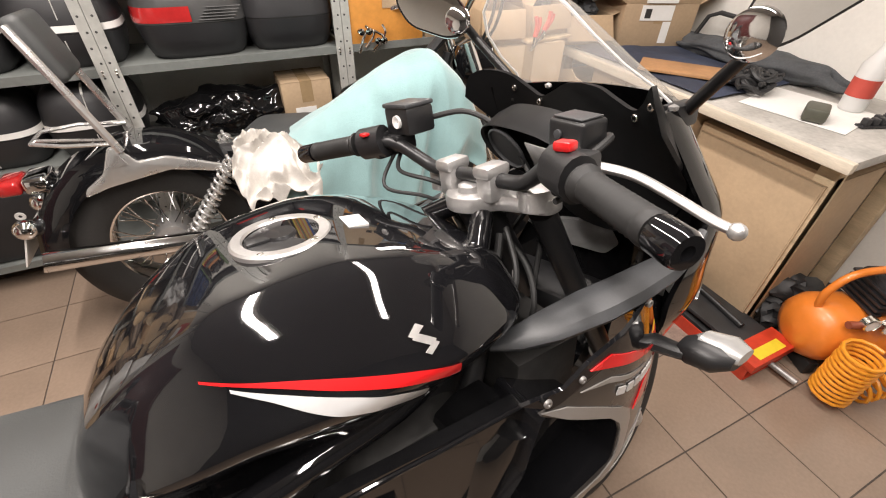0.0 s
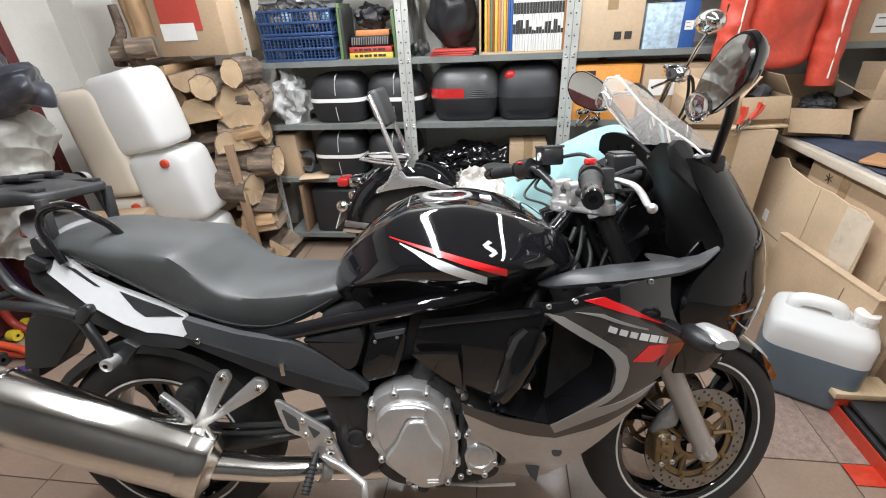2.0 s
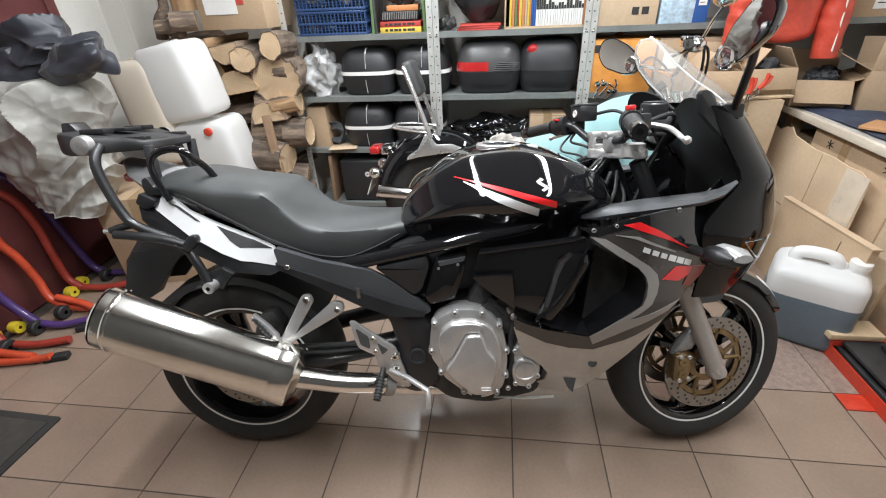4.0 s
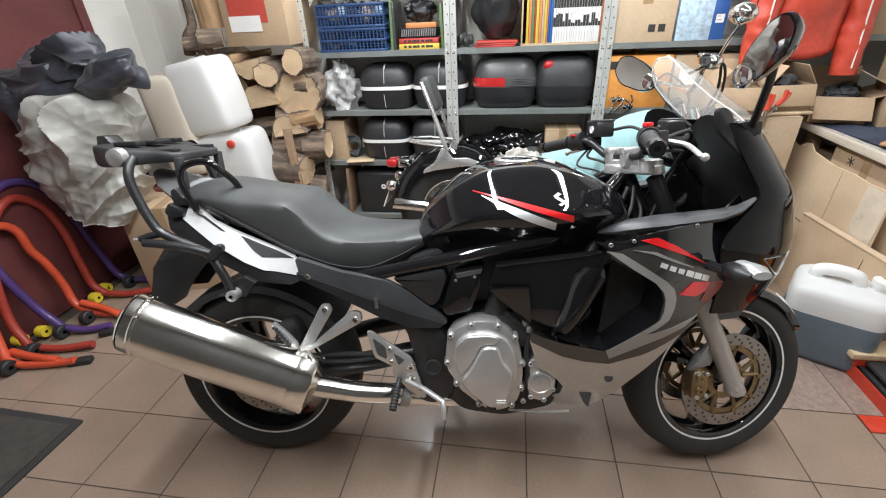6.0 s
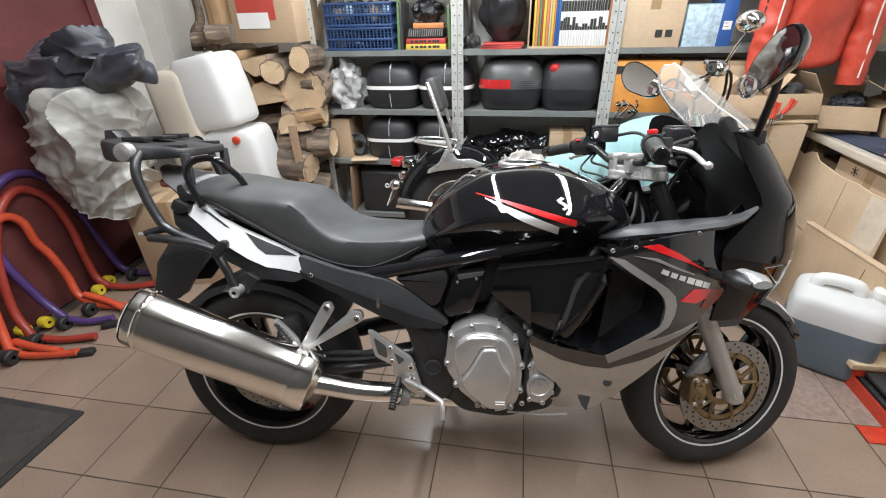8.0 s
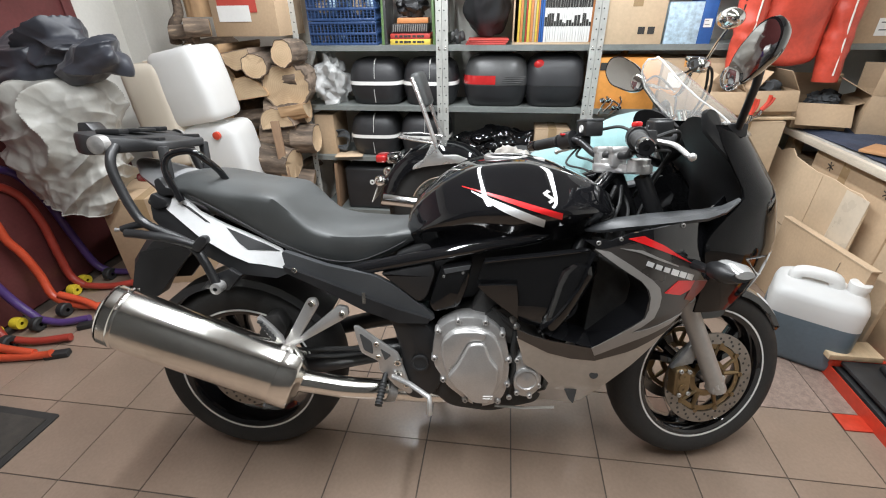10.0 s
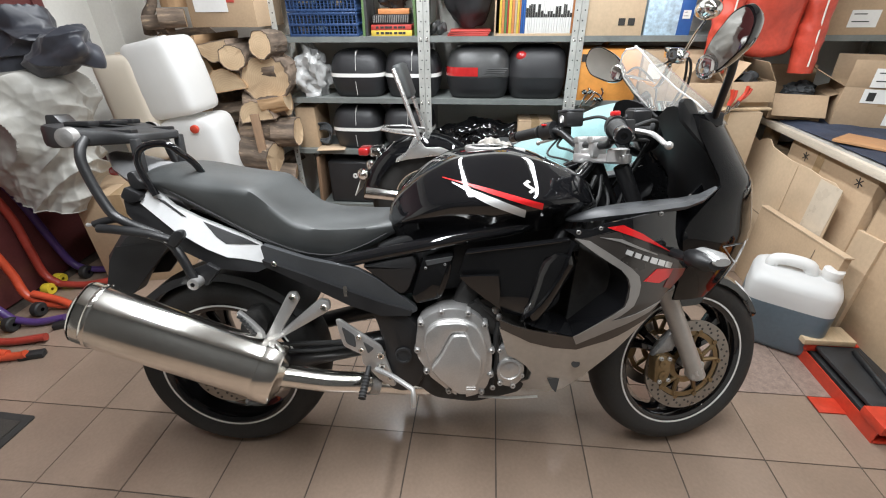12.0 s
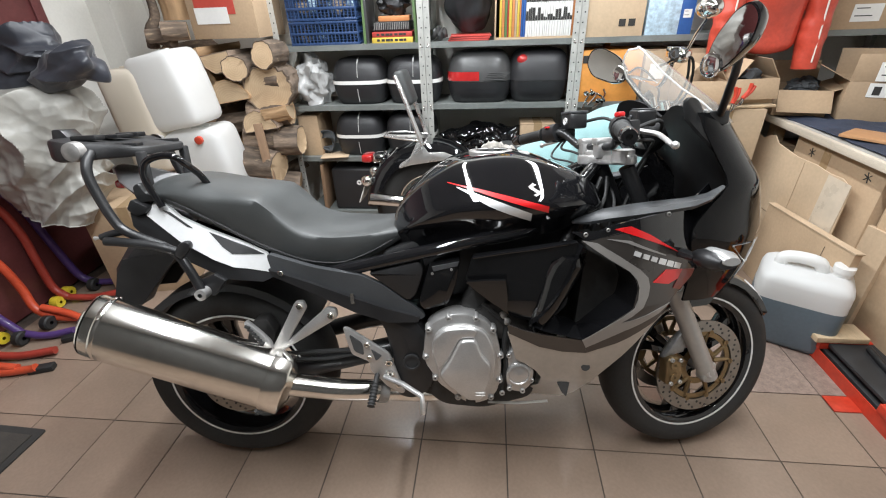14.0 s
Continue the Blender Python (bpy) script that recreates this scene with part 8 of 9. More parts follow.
LOGS = [(-1.224, 1.150, 0.072, "round", 1.31), (-1.398, 1.085, 0.072, "round", 1.30), (-1.255, 0.965, 0.138, "round", 1.35), (-1.487, 0.900, 0.125, "half", 1.33), (-1.325, 0.735, 0.115, "half", 1.30),
        (-1.520, 1.165, 0.100, "half", 1.33), (-1.690, 1.185, 0.090, "half", 1.33), (-1.521, 0.455, 0.115, "round", 1.33), (-1.300, 0.225, 0.120, "half", 1.30), (-1.500, 0.240, 0.130, "half", 1.33), (-1.350, 0.090, 0.100, "half", 1.28),
        (-1.200, 0.120, 0.085, "half", 1.33), (-1.540, 0.620, 0.100, "quarter", 1.36), (-1.400, 0.330, 0.090, "quarter", 1.36), (-1.600, 0.100, 0.115, "round", 1.40), (-1.700, 0.300, 0.120, "round", 1.42), (-1.760, 0.520, 0.120, "round", 1.45),
        (-1.730, 0.750, 0.125, "round", 1.45), (-1.700, 0.970, 0.110, "half", 1.42), (-1.830, 0.110, 0.110, "round", 1.42), (-1.960, 0.330, 0.120, "round", 1.45), (-2.000, 0.560, 0.120, "round", 1.46), (-1.990, 0.800, 0.125, "round", 1.46), (-2.010, 1.020, 0.100, "round", 1.46),
        (-1.860, 1.130, 0.075, "round", 1.44), (-2.080, 0.100, 0.100, "round", 1.44)]
for i, (x, z, r, kind, y) in enumerate(LOGS):
    log_at(x, z, r, 0.42 if x + r < -1.25 else 0.18, (i * 37 % 13) - 6, kind, y + 0.05, (i * 17 % 5) - 2, i)
# pieces lying across the pile, bark outwards
for i, (x, y, z, r, ln, yaw, tilt, kind) in enumerate(((-1.300, 1.40, 0.850, 0.080, 0.15, -82, 8, "half"), (-1.520, 1.36, 0.545, 0.105, 0.27, -96, -6, "round"), (-1.640, 1.40, 0.760, 0.085, 0.20, -80, 5, "quarter"), (-1.270, 1.44, 0.650, 0.095, 0.14, -85, 0, "round"),
                                                      (-1.400, 1.38, 0.385, 0.090, 0.22, -75, -10, "half"), (-1.470, 1.46, 0.660, 0.090, 0.24, -92, 4, "round"), (-1.390, 1.40, 0.260, 0.085, 0.20, -88, 6, "quarter"), (-1.420, 1.48, 0.820, 0.085, 0.24, -90, 0, "round"), (-1.420, 1.48, 1.010, 0.070, 0.24, -94, 0, "round"))):
    log_at(x, z, r, ln, yaw, kind, y, tilt, 81 + i)
# logs lying on top
for x, y, z, r, ln, yaw, tilt, nm in ((-1.875, 1.38, 1.262, 0.040, 0.20, -72, 3, 51), (-1.775, 1.37, 1.285, 0.050, 0.13, -62, -2, 52)):
    log_at(x, z, r, ln, yaw, "round", y, tilt, nm)
log_at(-1.755, 1.335, 0.125, 0.40, 0, "round", 1.60, 90, 61, SPLIT)
bm = BM()
tube(bm, [(-1.92, 1.46, 1.20), (-1.90, 1.45, 1.29), (-1.86, 1.47, 1.36), (-1.85, 1.46, 1.49)], (0.034, 0.022), 12, smooth=4)
tube(bm, [(-1.90, 1.45, 1.27), (-1.84, 1.44, 1.235), (-1.76, 1.42, 1.225)], (0.026, 0.03), 12, smooth=3)
solo("branch", bm, BARK, "forked grey branch resting on the firewood", "branch")
bm = BM()
box(bm, -0.024, 0.024, -0.012, 0.012, 0, 0.80, 0.003)
solo("plank", bm, PLANK, "narrow weathered plank leaning against the firewood", "plank", pose(-1.245, 1.20, 0.0, -7, -3, 12))
b = carton("cardboard_box", -1.425, 1.57, 1.235, 0.40, 0.30, 0.33, -4, CARD, "brown cardboard box with a red and white shipping label")
sticker(b, -0.15, 0.09, 0.12, 0.30, 0.30, LABELRED, "red_label", "red printed label")
sticker(b, -0.155, 0.045, 0.075, 0.155, 0.30, PAPER, lift=0.004)


# jerry cans
def jerry_can(x, y, z, w, d, h, yaw, tilt, material, label, liquid=0.0, cap=JERRY, lean=0, plain=False):
    ob = thing("jerry_can", label, "canister", pose(x, y, z, lean, tilt, yaw), "plastic canisters")
    def ring(zz, f, g=None):
        g = f if g is None else g
        out = []
        for k in range(36):
            t = 2 * math.pi * k / 36
            c, s = math.cos(t), math.sin(t)
            out.append(Vector((math.copysign(abs(c) ** 0.33, c) * w / 2 * f, math.copysign(abs(s) ** 0.38, s) * d / 2 * g, zz)))
        return out
    body = [(0.0, 0.86), (0.012, 0.95), (0.03, 0.985), (h * 0.30, 0.985), (h * 0.33, 0.995), (h * 0.60, 0.995), (h * 0.64, 0.985), (h * 0.80, 0.98), (h * 0.86, 0.94), (h * 0.90, 0.82), (h * 0.92, 0.70)]
    if plain:
        body = [(0.0, 0.80), (0.008, 0.90), (0.025, 0.96), (0.05, 0.985), (h * 0.30, 0.99), (h * 0.33, 1.0), (h * 0.62, 1.0), (h * 0.66, 0.99), (h - 0.06, 0.98), (h - 0.03, 0.95), (h - 0.01, 0.88), (h, 0.78)]
    bm = BM()
    if liquid:
        low = [q for q in body if q[0] <= liquid * h] + [(liquid * h, 0.99)]
        skin(bm, [ring(*q) for q in low])
        part("filled_body", bm, LIQUID, ob, "grey-blue liquid showing through the plastic")
        bm = BM()
        skin(bm, [ring(liquid * h, 0.992)] + [ring(*q) for q in body if q[0] > liquid * h])
    else:
        skin(bm, [ring(*q) for q in body])
    part("can_body", bm, material, ob, angle=60)
    if plain:
        bm = BM()
        box(bm, -w * 0.10, w * 0.22, -0.012, 0.012, h - 0.004, h + 0.010, 0.004)
        part("moulded_rib", bm, material, ob)
        if cap is not REDCAP:
            return ob
        bm = BM()
        lathe(bm, [(0.0, 0.022), (-0.016, 0.022), (-0.018, 0.018), (-0.018, 0.0)], 20, "y", (w * 0.20, -d * 0.49, h - 0.045))
        part("screw_cap", bm, cap, ob)
        return ob
    bm = BM()
    tube(bm, [(-w * 0.30, 0, h * 0.88), (-w * 0.28, 0, h * 0.985), (-w * 0.12, 0, h * 1.02), (w * 0.08, 0, h * 1.0), (w * 0.13, 0, h * 0.90)], 0.026, 14, smooth=5)
    part("handle", bm, material, ob, angle=60)
    bm = BM()
    lathe(bm, [(h * 0.88, 0.034), (h * 0.96, 0.032), (h * 0.965, 0.036), (h * 1.03, 0.036), (h * 1.035, 0.030), (h * 1.035, 0.0)], 24, "z", (w * 0.32, 0, 0))
    part("screw_cap", bm, cap, ob)
    return ob


REDCAP = surf("red_cap", (0.55, 0.06, 0.03), 0.4)
jerry_can(-1.60, 1.22, 0.0, 0.36, 0.26, 0.385, 8, 0, JERRY, "empty white plastic jerry can at the bottom of a stack", cap=REDCAP, plain=True)
jerry_can(-1.595, 1.22, 0.410, 0.36, 0.27, 0.385, 2, -6, JERRY, "empty white plastic jerry can in a stack", cap=REDCAP, plain=True)
jerry_can(-1.655, 1.20, 0.812, 0.33, 0.26, 0.385, -6, -10, JERRY, "empty white plastic jerry can on top of a stack", cap=JERRY, plain=True)
jerry_can(-1.90, 1.20, 0.0, 0.26, 0.24, 0.55, 10, 0, JERRY_BEIGE, "yellowed plastic canister behind the white cans", cap=REDCAP, plain=True)
jerry_can(-1.885, 1.19, 0.565, 0.25, 0.24, 0.56, 4, -4, JERRY_BEIGE, "yellowed plastic canister behind the white cans", cap=JERRY_BEIGE, plain=True)

# cardboard box and covers on it
carton("cardboard_box", -1.86, 0.86, 0.0, 0.40, 0.34, 0.52, 14, CARD, "large worn cardboard box under the covers")



def creases(p, seed, run, deep):
    """Height of gathered coated cloth at a place: long folds along run with sharp crests that die out, crossed by smaller ones and crinkles."""
    across = run.cross(Vector((0, 1, 0))).normalized()
    q = p + 0.07 * noise.noise_vector(p * 3.5 + Vector((seed, 2, 5)))
    def fold(way, step, tag):
        ph = q.dot(way) / step + 0.9 * noise.noise(p * 3.0 + Vector((tag, seed, 0))) + 1.5 * p.y
        fade = min(1.0, max(0.0, 0.55 + 1.6 * noise.noise(p * 4.2 + Vector((seed, tag, 3)))))
        return fade * (1 - abs(math.sin(math.pi * ph)) ** 0.8)
    skew = (across + 0.75 * run).normalized()
    fine = noise.voronoi((p + 0.02 * noise.noise_vector(p * 12)) * 17 + Vector((0, seed, 0)))[0][0]
    return deep * (0.66 * fold(across, 0.135, 1.7) + 0.32 * fold(skew, 0.105, 6.1) - 0.30) + 0.12 * deep * (fine - 0.42)


def draped_cover(label, at, seed, rows, run, deep):
    """A cover hung over a box: rows give height, half width, half depth and shift from the top down to the loose hem."""
    ob = thing("motorcycle_cover", label, "motorcycle cover", at)
    bm = BM()
    n, m = 340, 170
    rings = []
    for j in range(m + 1):
        v = j / m
        z, rx, ry, dx = (lerp([(row[0], row[k]) for row in rows], v) for k in (1, 2, 3, 4))
        ring = []
        for k in range(n):
            a = 2 * math.pi * k / n
            c, d = math.cos(a), math.sin(a)
            p = Vector((dx + c * rx, d * ry, z + 0.06 * v * v * math.cos(a + 2.6)))
            h = creases(p, seed, run, deep) * min(1, 0.25 + 3 * v)
            pleat = 0.016 * v * (1 - 2.2 * abs(noise.noise(Vector((3.2 * c + 1.1 * v, 3.2 * d, seed)))))
            ring.append(p + Vector((c, d, 0.5 * (1 - v))) * (h + pleat))
        rings.append(ring)
    skin(bm, rings, caps=False)
    bm.faces.new([w for w in bm.verts[:n]][::-1])
    part("cloth", bm, GREYFAB, ob, angle=60)
    bm = BM()
    tube(bm, rings[-1] + rings[-1][:1], 0.0035, 5)
    part("hem", bm, GREYFAB, ob, "stitched lower hem")
    return ob


def piled_cover(label, at, lobes, run, deep):
    """A cover dropped in a pile: flattened lumps of cloth that run into one another under sharp creases."""
    ob = thing("motorcycle_cover", label, "motorcycle cover", at)
    for name, c, size, lean, seed in lobes:
        bm = BM()
        turn = Matrix.Rotation(radians(lean), 3, "Y")
        for v in blob(bm, (0, 0, 0), (1, 1, 1), 6):
            p = v.co.copy()
            d = 1 + 0.34 * noise.noise(p * 1.2 + Vector((seed, 0, 0)))
            w = Vector(c) + turn @ Vector((p.x * size[0] * d, p.y * size[1] * d, p.z * size[2] * d))
            v.co = w + p * creases(w, seed, run, deep)
        part(name, bm, NAVYFAB, ob, angle=60)
    return ob


draped_cover("crumpled silver-grey motorcycle cover heaped on a cardboard box", pose(-2.035, 0.65, 0.0), 1.3,
             ((0, 1.13, 0.06, 0.06, 0.06), (0.08, 1.12, 0.16, 0.15, 0.05), (0.22, 1.05, 0.25, 0.20, 0.03), (0.45, 0.90, 0.265, 0.215, 0.0), (0.72, 0.70, 0.225, 0.20, -0.02), (1.0, 0.51, 0.155, 0.17, -0.06)), Vector((0.62, 0.0, 0.78)).normalized(), 0.110)
piled_cover("crumpled dark navy motorcycle cover lying on the grey one", pose(-2.01, 0.67, 1.09),
            [("cloth", (-0.06, 0.02, 0.08), (0.225, 0.19, 0.120), -12, 7.2), ("folded_end", (0.10, 0.02, 0.165), (0.13, 0.12, 0.095), 10, 4.4), ("hanging_fold", (0.26, -0.01, 0.09), (0.165, 0.12, 0.080), -18, 9.1), ("lower_edge", (-0.17, -0.03, 0.0), (0.11, 0.14, 0.12), 0, 2.7)], Vector((0.88, 0.0, 0.47)).normalized(), 0.085)


# paddock stands leaning by the door
def stand(name, pts, material, label, wheels, bobbins, arms=()):
    ob = thing(name, label, "paddock stand", None, "paddock stands")
    bm = BM()
    tube(bm, pts, 0.020, 12, smooth=6)
    part("hoop", bm, material, ob)
    for a in arms:
        bm = BM()
        tube(bm, a, 0.018, 10, smooth=3)
        part("foot_tube", bm, material, ob)
    for w in wheels:
        bm = BM()
        lathe(bm, [(-0.02, 0.01), (-0.02, 0.030), (-0.014, 0.036), (0.014, 0.036), (0.02, 0.030), (0.02, 0.01)], 20, "x", w)
        part("wheel", bm, RUBBER, ob, "small black wheel")
    for w in bobbins:
        bm = BM()
        lathe(bm, [(-0.022, 0.008), (-0.022, 0.028), (-0.010, 0.030), (0.010, 0.030), (0.022, 0.028), (0.022, 0.008)], 20, "x", w)
        part("bobbin", bm, YELLOW, ob, "yellow plastic bobbin")
    return ob


stand("paddock_stand", [(-2.25, 0.02, 0.05), (-2.29, 0.06, 0.15), (-2.31, 0.10, 0.30), (-2.315, 0.15, 0.45), (-2.32, 0.22, 0.55), (-2.325, 0.32, 0.585), (-2.32, 0.38, 0.53), (-2.31, 0.385, 0.42), (-2.30, 0.41, 0.33), (-2.28, 0.42, 0.20), (-2.24, 0.40, 0.09), (-2.16, 0.40, 0.04)],
      ORANGE, "orange tubular paddock stand with small wheels", [(-2.21, -0.015, 0.036), (-2.16, 0.36, 0.036)], [(-2.29, 0.13, 0.07)],
      [[(-2.25, 0.02, 0.05), (-2.17, 0.02, 0.022), (-1.98, 0.06, 0.022), (-1.94, 0.07, 0.03)], [(-2.16, 0.40, 0.04), (-2.06, 0.42, 0.022), (-1.92, 0.46, 0.03)], [(-2.26, 0.06, 0.06), (-2.15, 0.05, 0.05), (-2.02, 0.06, 0.03)], [(-2.20, 0.40, 0.10), (-2.08, 0.41, 0.06), (-1.98, 0.40, 0.02)]])
stand("paddock_stand", [(-2.24, 0.12, 0.04), (-2.31, 0.15, 0.18), (-2.335, 0.22, 0.42), (-2.34, 0.32, 0.60), (-2.35, 0.45, 0.67), (-2.35, 0.56, 0.58), (-2.335, 0.59, 0.42), (-2.32, 0.58, 0.25), (-2.30, 0.57, 0.10), (-2.24, 0.57, 0.04)],
      STANDRED, "dark orange-red tubular paddock stand", [(-2.2, 0.1, 0.036)], [(-2.27, 0.53, 0.035), (-2.30, 0.63, 0.032)],
      [[(-2.24, 0.12, 0.04), (-2.1, 0.14, 0.022), (-1.95, 0.18, 0.03)], [(-2.24, 0.57, 0.04), (-2.12, 0.60, 0.022), (-2.0, 0.64, 0.03)]])
stand("paddock_stand", [(-2.20, 0.26, 0.05), (-2.29, 0.25, 0.20), (-2.35, 0.24, 0.45), (-2.365, 0.32, 0.65), (-2.37, 0.46, 0.735), (-2.37, 0.60, 0.68), (-2.36, 0.68, 0.50), (-2.33, 0.70, 0.30), (-2.28, 0.71, 0.10), (-2.22, 0.72, 0.04)],
      PURPLE, "purple tubular paddock stand against the dark door", [(-2.19, 0.24, 0.036), (-2.20, 0.70, 0.036)], [(-2.27, 0.22, 0.05)],
      [[(-2.20, 0.26, 0.05), (-2.10, 0.28, 0.022), (-1.98, 0.32, 0.03)], [(-2.22, 0.72, 0.04), (-2.10, 0.76, 0.022), (-2.0, 0.80, 0.03)]])
for x, y, yaw in ((-1.96, 0.29, 30), (-1.93, 0.08, 20)):
    bm = BM()
    box(bm, -0.05, 0.05, -0.02, 0.02, 0, 0.028, 0.006)
    solo("stand_foot", bm, RUBBER, "black rubber stand foot on the tiles", "foot", pose(x, y, 0, 0, 0, yaw), "stand feet")

# ---- workbench and what stands by it ----
bench = thing("workbench", "long wooden workbench with a pale front edge", "workbench", None)
bm = BM()
box(bm, 1.584, 2.262, 0.09, 1.55, 0.735, 0.768, 0.002)
part("bench_top", bm, BENCHTOP, bench, "grey stained bench top")
bm = BM()
box(bm, 1.557, 1.583, 0.08, 1.55, 0.740, 0.774, 0.003)
part("edge_strip", bm, EDGEWOOD, bench, "pale wooden edge strip")
for x, y in ((1.66, 0.15), (1.66, 1.48), (2.2, 0.15), (2.2, 1.48)):
    bm = BM()
    box(bm, x - 0.03, x + 0.03, y - 0.03, y + 0.03, 0, 0.735, 0.003)
    part("leg", bm, WOOD, bench)
bm = BM()
box(bm, 1.965, 1.985, 0.19, 1.44, 0.66, 0.732, 0.002)
part("apron", bm, WOOD, bench)


def sheet(poly, at, material, label, t=0.006, name="cardboard_sheet"):
    """A flattened carton: the outline in its own y and z, t thick."""
    ob = thing(name, label, "cardboard", at, "cardboard by the bench")
    bm = BM()
    prism(bm, poly, 0, t, 0.0012, 1, plane="yz")
    part("board", bm, material, ob)
    return ob


def on_sheet(ob, y0, y1, z0, z1, material, name, label="", lift=0.0015):
    bm = BM()
    box(bm, -lift - 0.0008, -lift, y0, y1, z0, z1)
    return part(name, bm, material, ob, label)


# boxes behind and under the bench
carton("cardboard_box", 1.80, 0.36, 0.0, 0.36, 0.46, 0.66, 0, CARD, "large brown cardboard box under the bench", tape=False)
star_box = carton("cardboard_box", 1.78, 0.905, 0.0, 0.36, 0.58, 0.728, 0, CARD, "large brown cardboard box under the bench with pen marks", tape=False)
bm = BM()
box(bm, -0.1815, -0.1805, 0.035, 0.085, 0.45, 0.728)
part("tape", bm, TAPE, star_box, "brown packing tape")
carton("cardboard_box", 1.80, 1.37, 0.0, 0.30, 0.30, 0.62, 0, CARD, "brown cardboard box under the far bench end", tape=False)
for y, z in ((0.705, 0.681), (1.065, 0.677)):
    bm = BM()
    for a in (20, 75, 140):
        q, s = 0.022 * math.cos(radians(a)), 0.022 * math.sin(radians(a))
        tube(bm, [(1.599, y - q, z - s), (1.599, y + q, z + s)], 0.0022, 5)
    solo("pen_mark", bm, INK, "dark felt-pen star on the cardboard", "mark", None, "pen stars")
# flattened cartons leaning on the bench
s1 = sheet([(0.66, 0.0), (1.45, 0.0), (1.47, 0.34), (1.474, 0.655), (1.43, 0.672), (1.38, 0.664), (1.33, 0.69), (1.285, 0.70), (1.24, 0.672), (1.14, 0.662), (1.06, 0.655), (0.93, 0.662), (0.83, 0.655), (0.75, 0.660), (0.69, 0.638)], pose(1.525, 0, 0, 0, 1.5, 0), CARD_PALE, "torn flattened cardboard leaning against the bench")
on_sheet(s1, 0.69, 0.83, 0.42, 0.650, TAPE_CLEAR, "tape", "wide pale crinkled tape")
on_sheet(s1, 1.27, 1.31, 0.37, 0.43, PAPER, "paper_scrap", "white paper scrap")
on_sheet(s1, 0.68, 1.46, 0.330, 0.332, INK, "fold_line")
on_sheet(s1, 1.00, 1.002, 0.02, 0.65, CARD, "fold_line")
s2 = sheet([(0.47, 0.0), (1.065, 0.0), (1.065, 0.405), (0.47, 0.446)], pose(1.475, 0, 0, 0, 2, 0), CARD, "long low cardboard carton leaning in front", 0.03)
bm = BM()
prism(bm, [(0.465, 0.4465), (1.070, 0.4055), (1.070, 0.412), (0.465, 0.453)], -0.003, 0.033, 0.001, 1, plane="yz")
part("top_edge", bm, CARD_PALE, s2)
on_sheet(s2, 0.62, 0.622, 0.0, 0.40, INK, "fold_line")
s3 = sheet([(0.12, 0.0), (0.60, 0.0), (0.60, 0.69), (0.12, 0.69)], pose(1.628, 0, 0, 0, 0.5, 0), CARD, "tall brown cardboard carton with printed marks beside the bench", 0.04)
on_sheet(s3, 0.155, 0.225, 0.44, 0.456, INK, "print_mark", "dark printed lettering as plain bars")
on_sheet(s3, 0.265, 0.325, 0.425, 0.441, INK, "print_mark")
bm = BM()
lathe(bm, [(-0.0015, 0.014), (-0.0023, 0.014), (-0.0023, 0.022), (-0.0015, 0.022)], 20, "x", (0, 0.246, 0.441), closed=True)
part("round_mark", bm, INK, s3)
for k, z in enumerate((0.53, 0.515, 0.49)):
    on_sheet(s3, 0.36, 0.44 + 0.03 * (k % 2), z, z + 0.007, INK, "print_bar")
on_sheet(s3, 0.14, 0.60, 0.405, 0.408, CARD_PALE, "fold_line")
on_sheet(s3, 0.335, 0.338, 0.0, 0.40, CARD_PALE, "fold_line")
sheet([(0.38, 0.0), (0.62, 0.0), (0.62, 0.50), (0.38, 0.52)], pose(1.600, 0.10, 0, 0, 1, 0), CARD_PALE, "cut cardboard piece standing on the floor", 0.02)

# far corner stack by the shelves
carton("cardboard_box", 1.27, 1.39, 0.0, 0.36, 0.28, 0.42, 5, CARD, "brown cardboard box stacked beside the shelves")
carton("cardboard_box", 1.265, 1.39, 0.424, 0.36, 0.28, 0.42, -4, CARD_PALE, "brown cardboard box stacked beside the shelves", tape=True)
bm = BM()
box(bm, -0.13, 0.13, -0.13, 0.13, 0, 0.012, 0.003)
solo("board_offcut", bm, WOOD, "pale wooden board lying on the boxes", "board", pose(1.345, 1.385, 0.848, 0, 0, 8))
carton("cardboard_box", 1.135, 1.40, 0.848, 0.20, 0.24, 0.13, -6, CARD, "open low cardboard box on the boxes", flaps=True, tape=False, front=165, side=-35)
carton("cardboard_box", 1.365, 1.41, 0.862, 0.22, 0.22, 0.12, 6, CARD, "open low cardboard box of oddments on the boxes", flaps=True, tape=False, front=165, side=-35)
rng = random.Random(3)
bm = BM()
for k in range(14):
    blob(bm, (rng.uniform(-0.06, 0.06), rng.uniform(-0.07, 0.07), rng.uniform(0.10, 0.17)), (0.04, 0.035, 0.03), 2, 0.6, 4, k)
solo("oddments", bm, GREYCLOTH, "dark rags and oddments in an open box", "rags", pose(1.365, 1.41, 0.826, 0, 0, 6), kind="stuff")
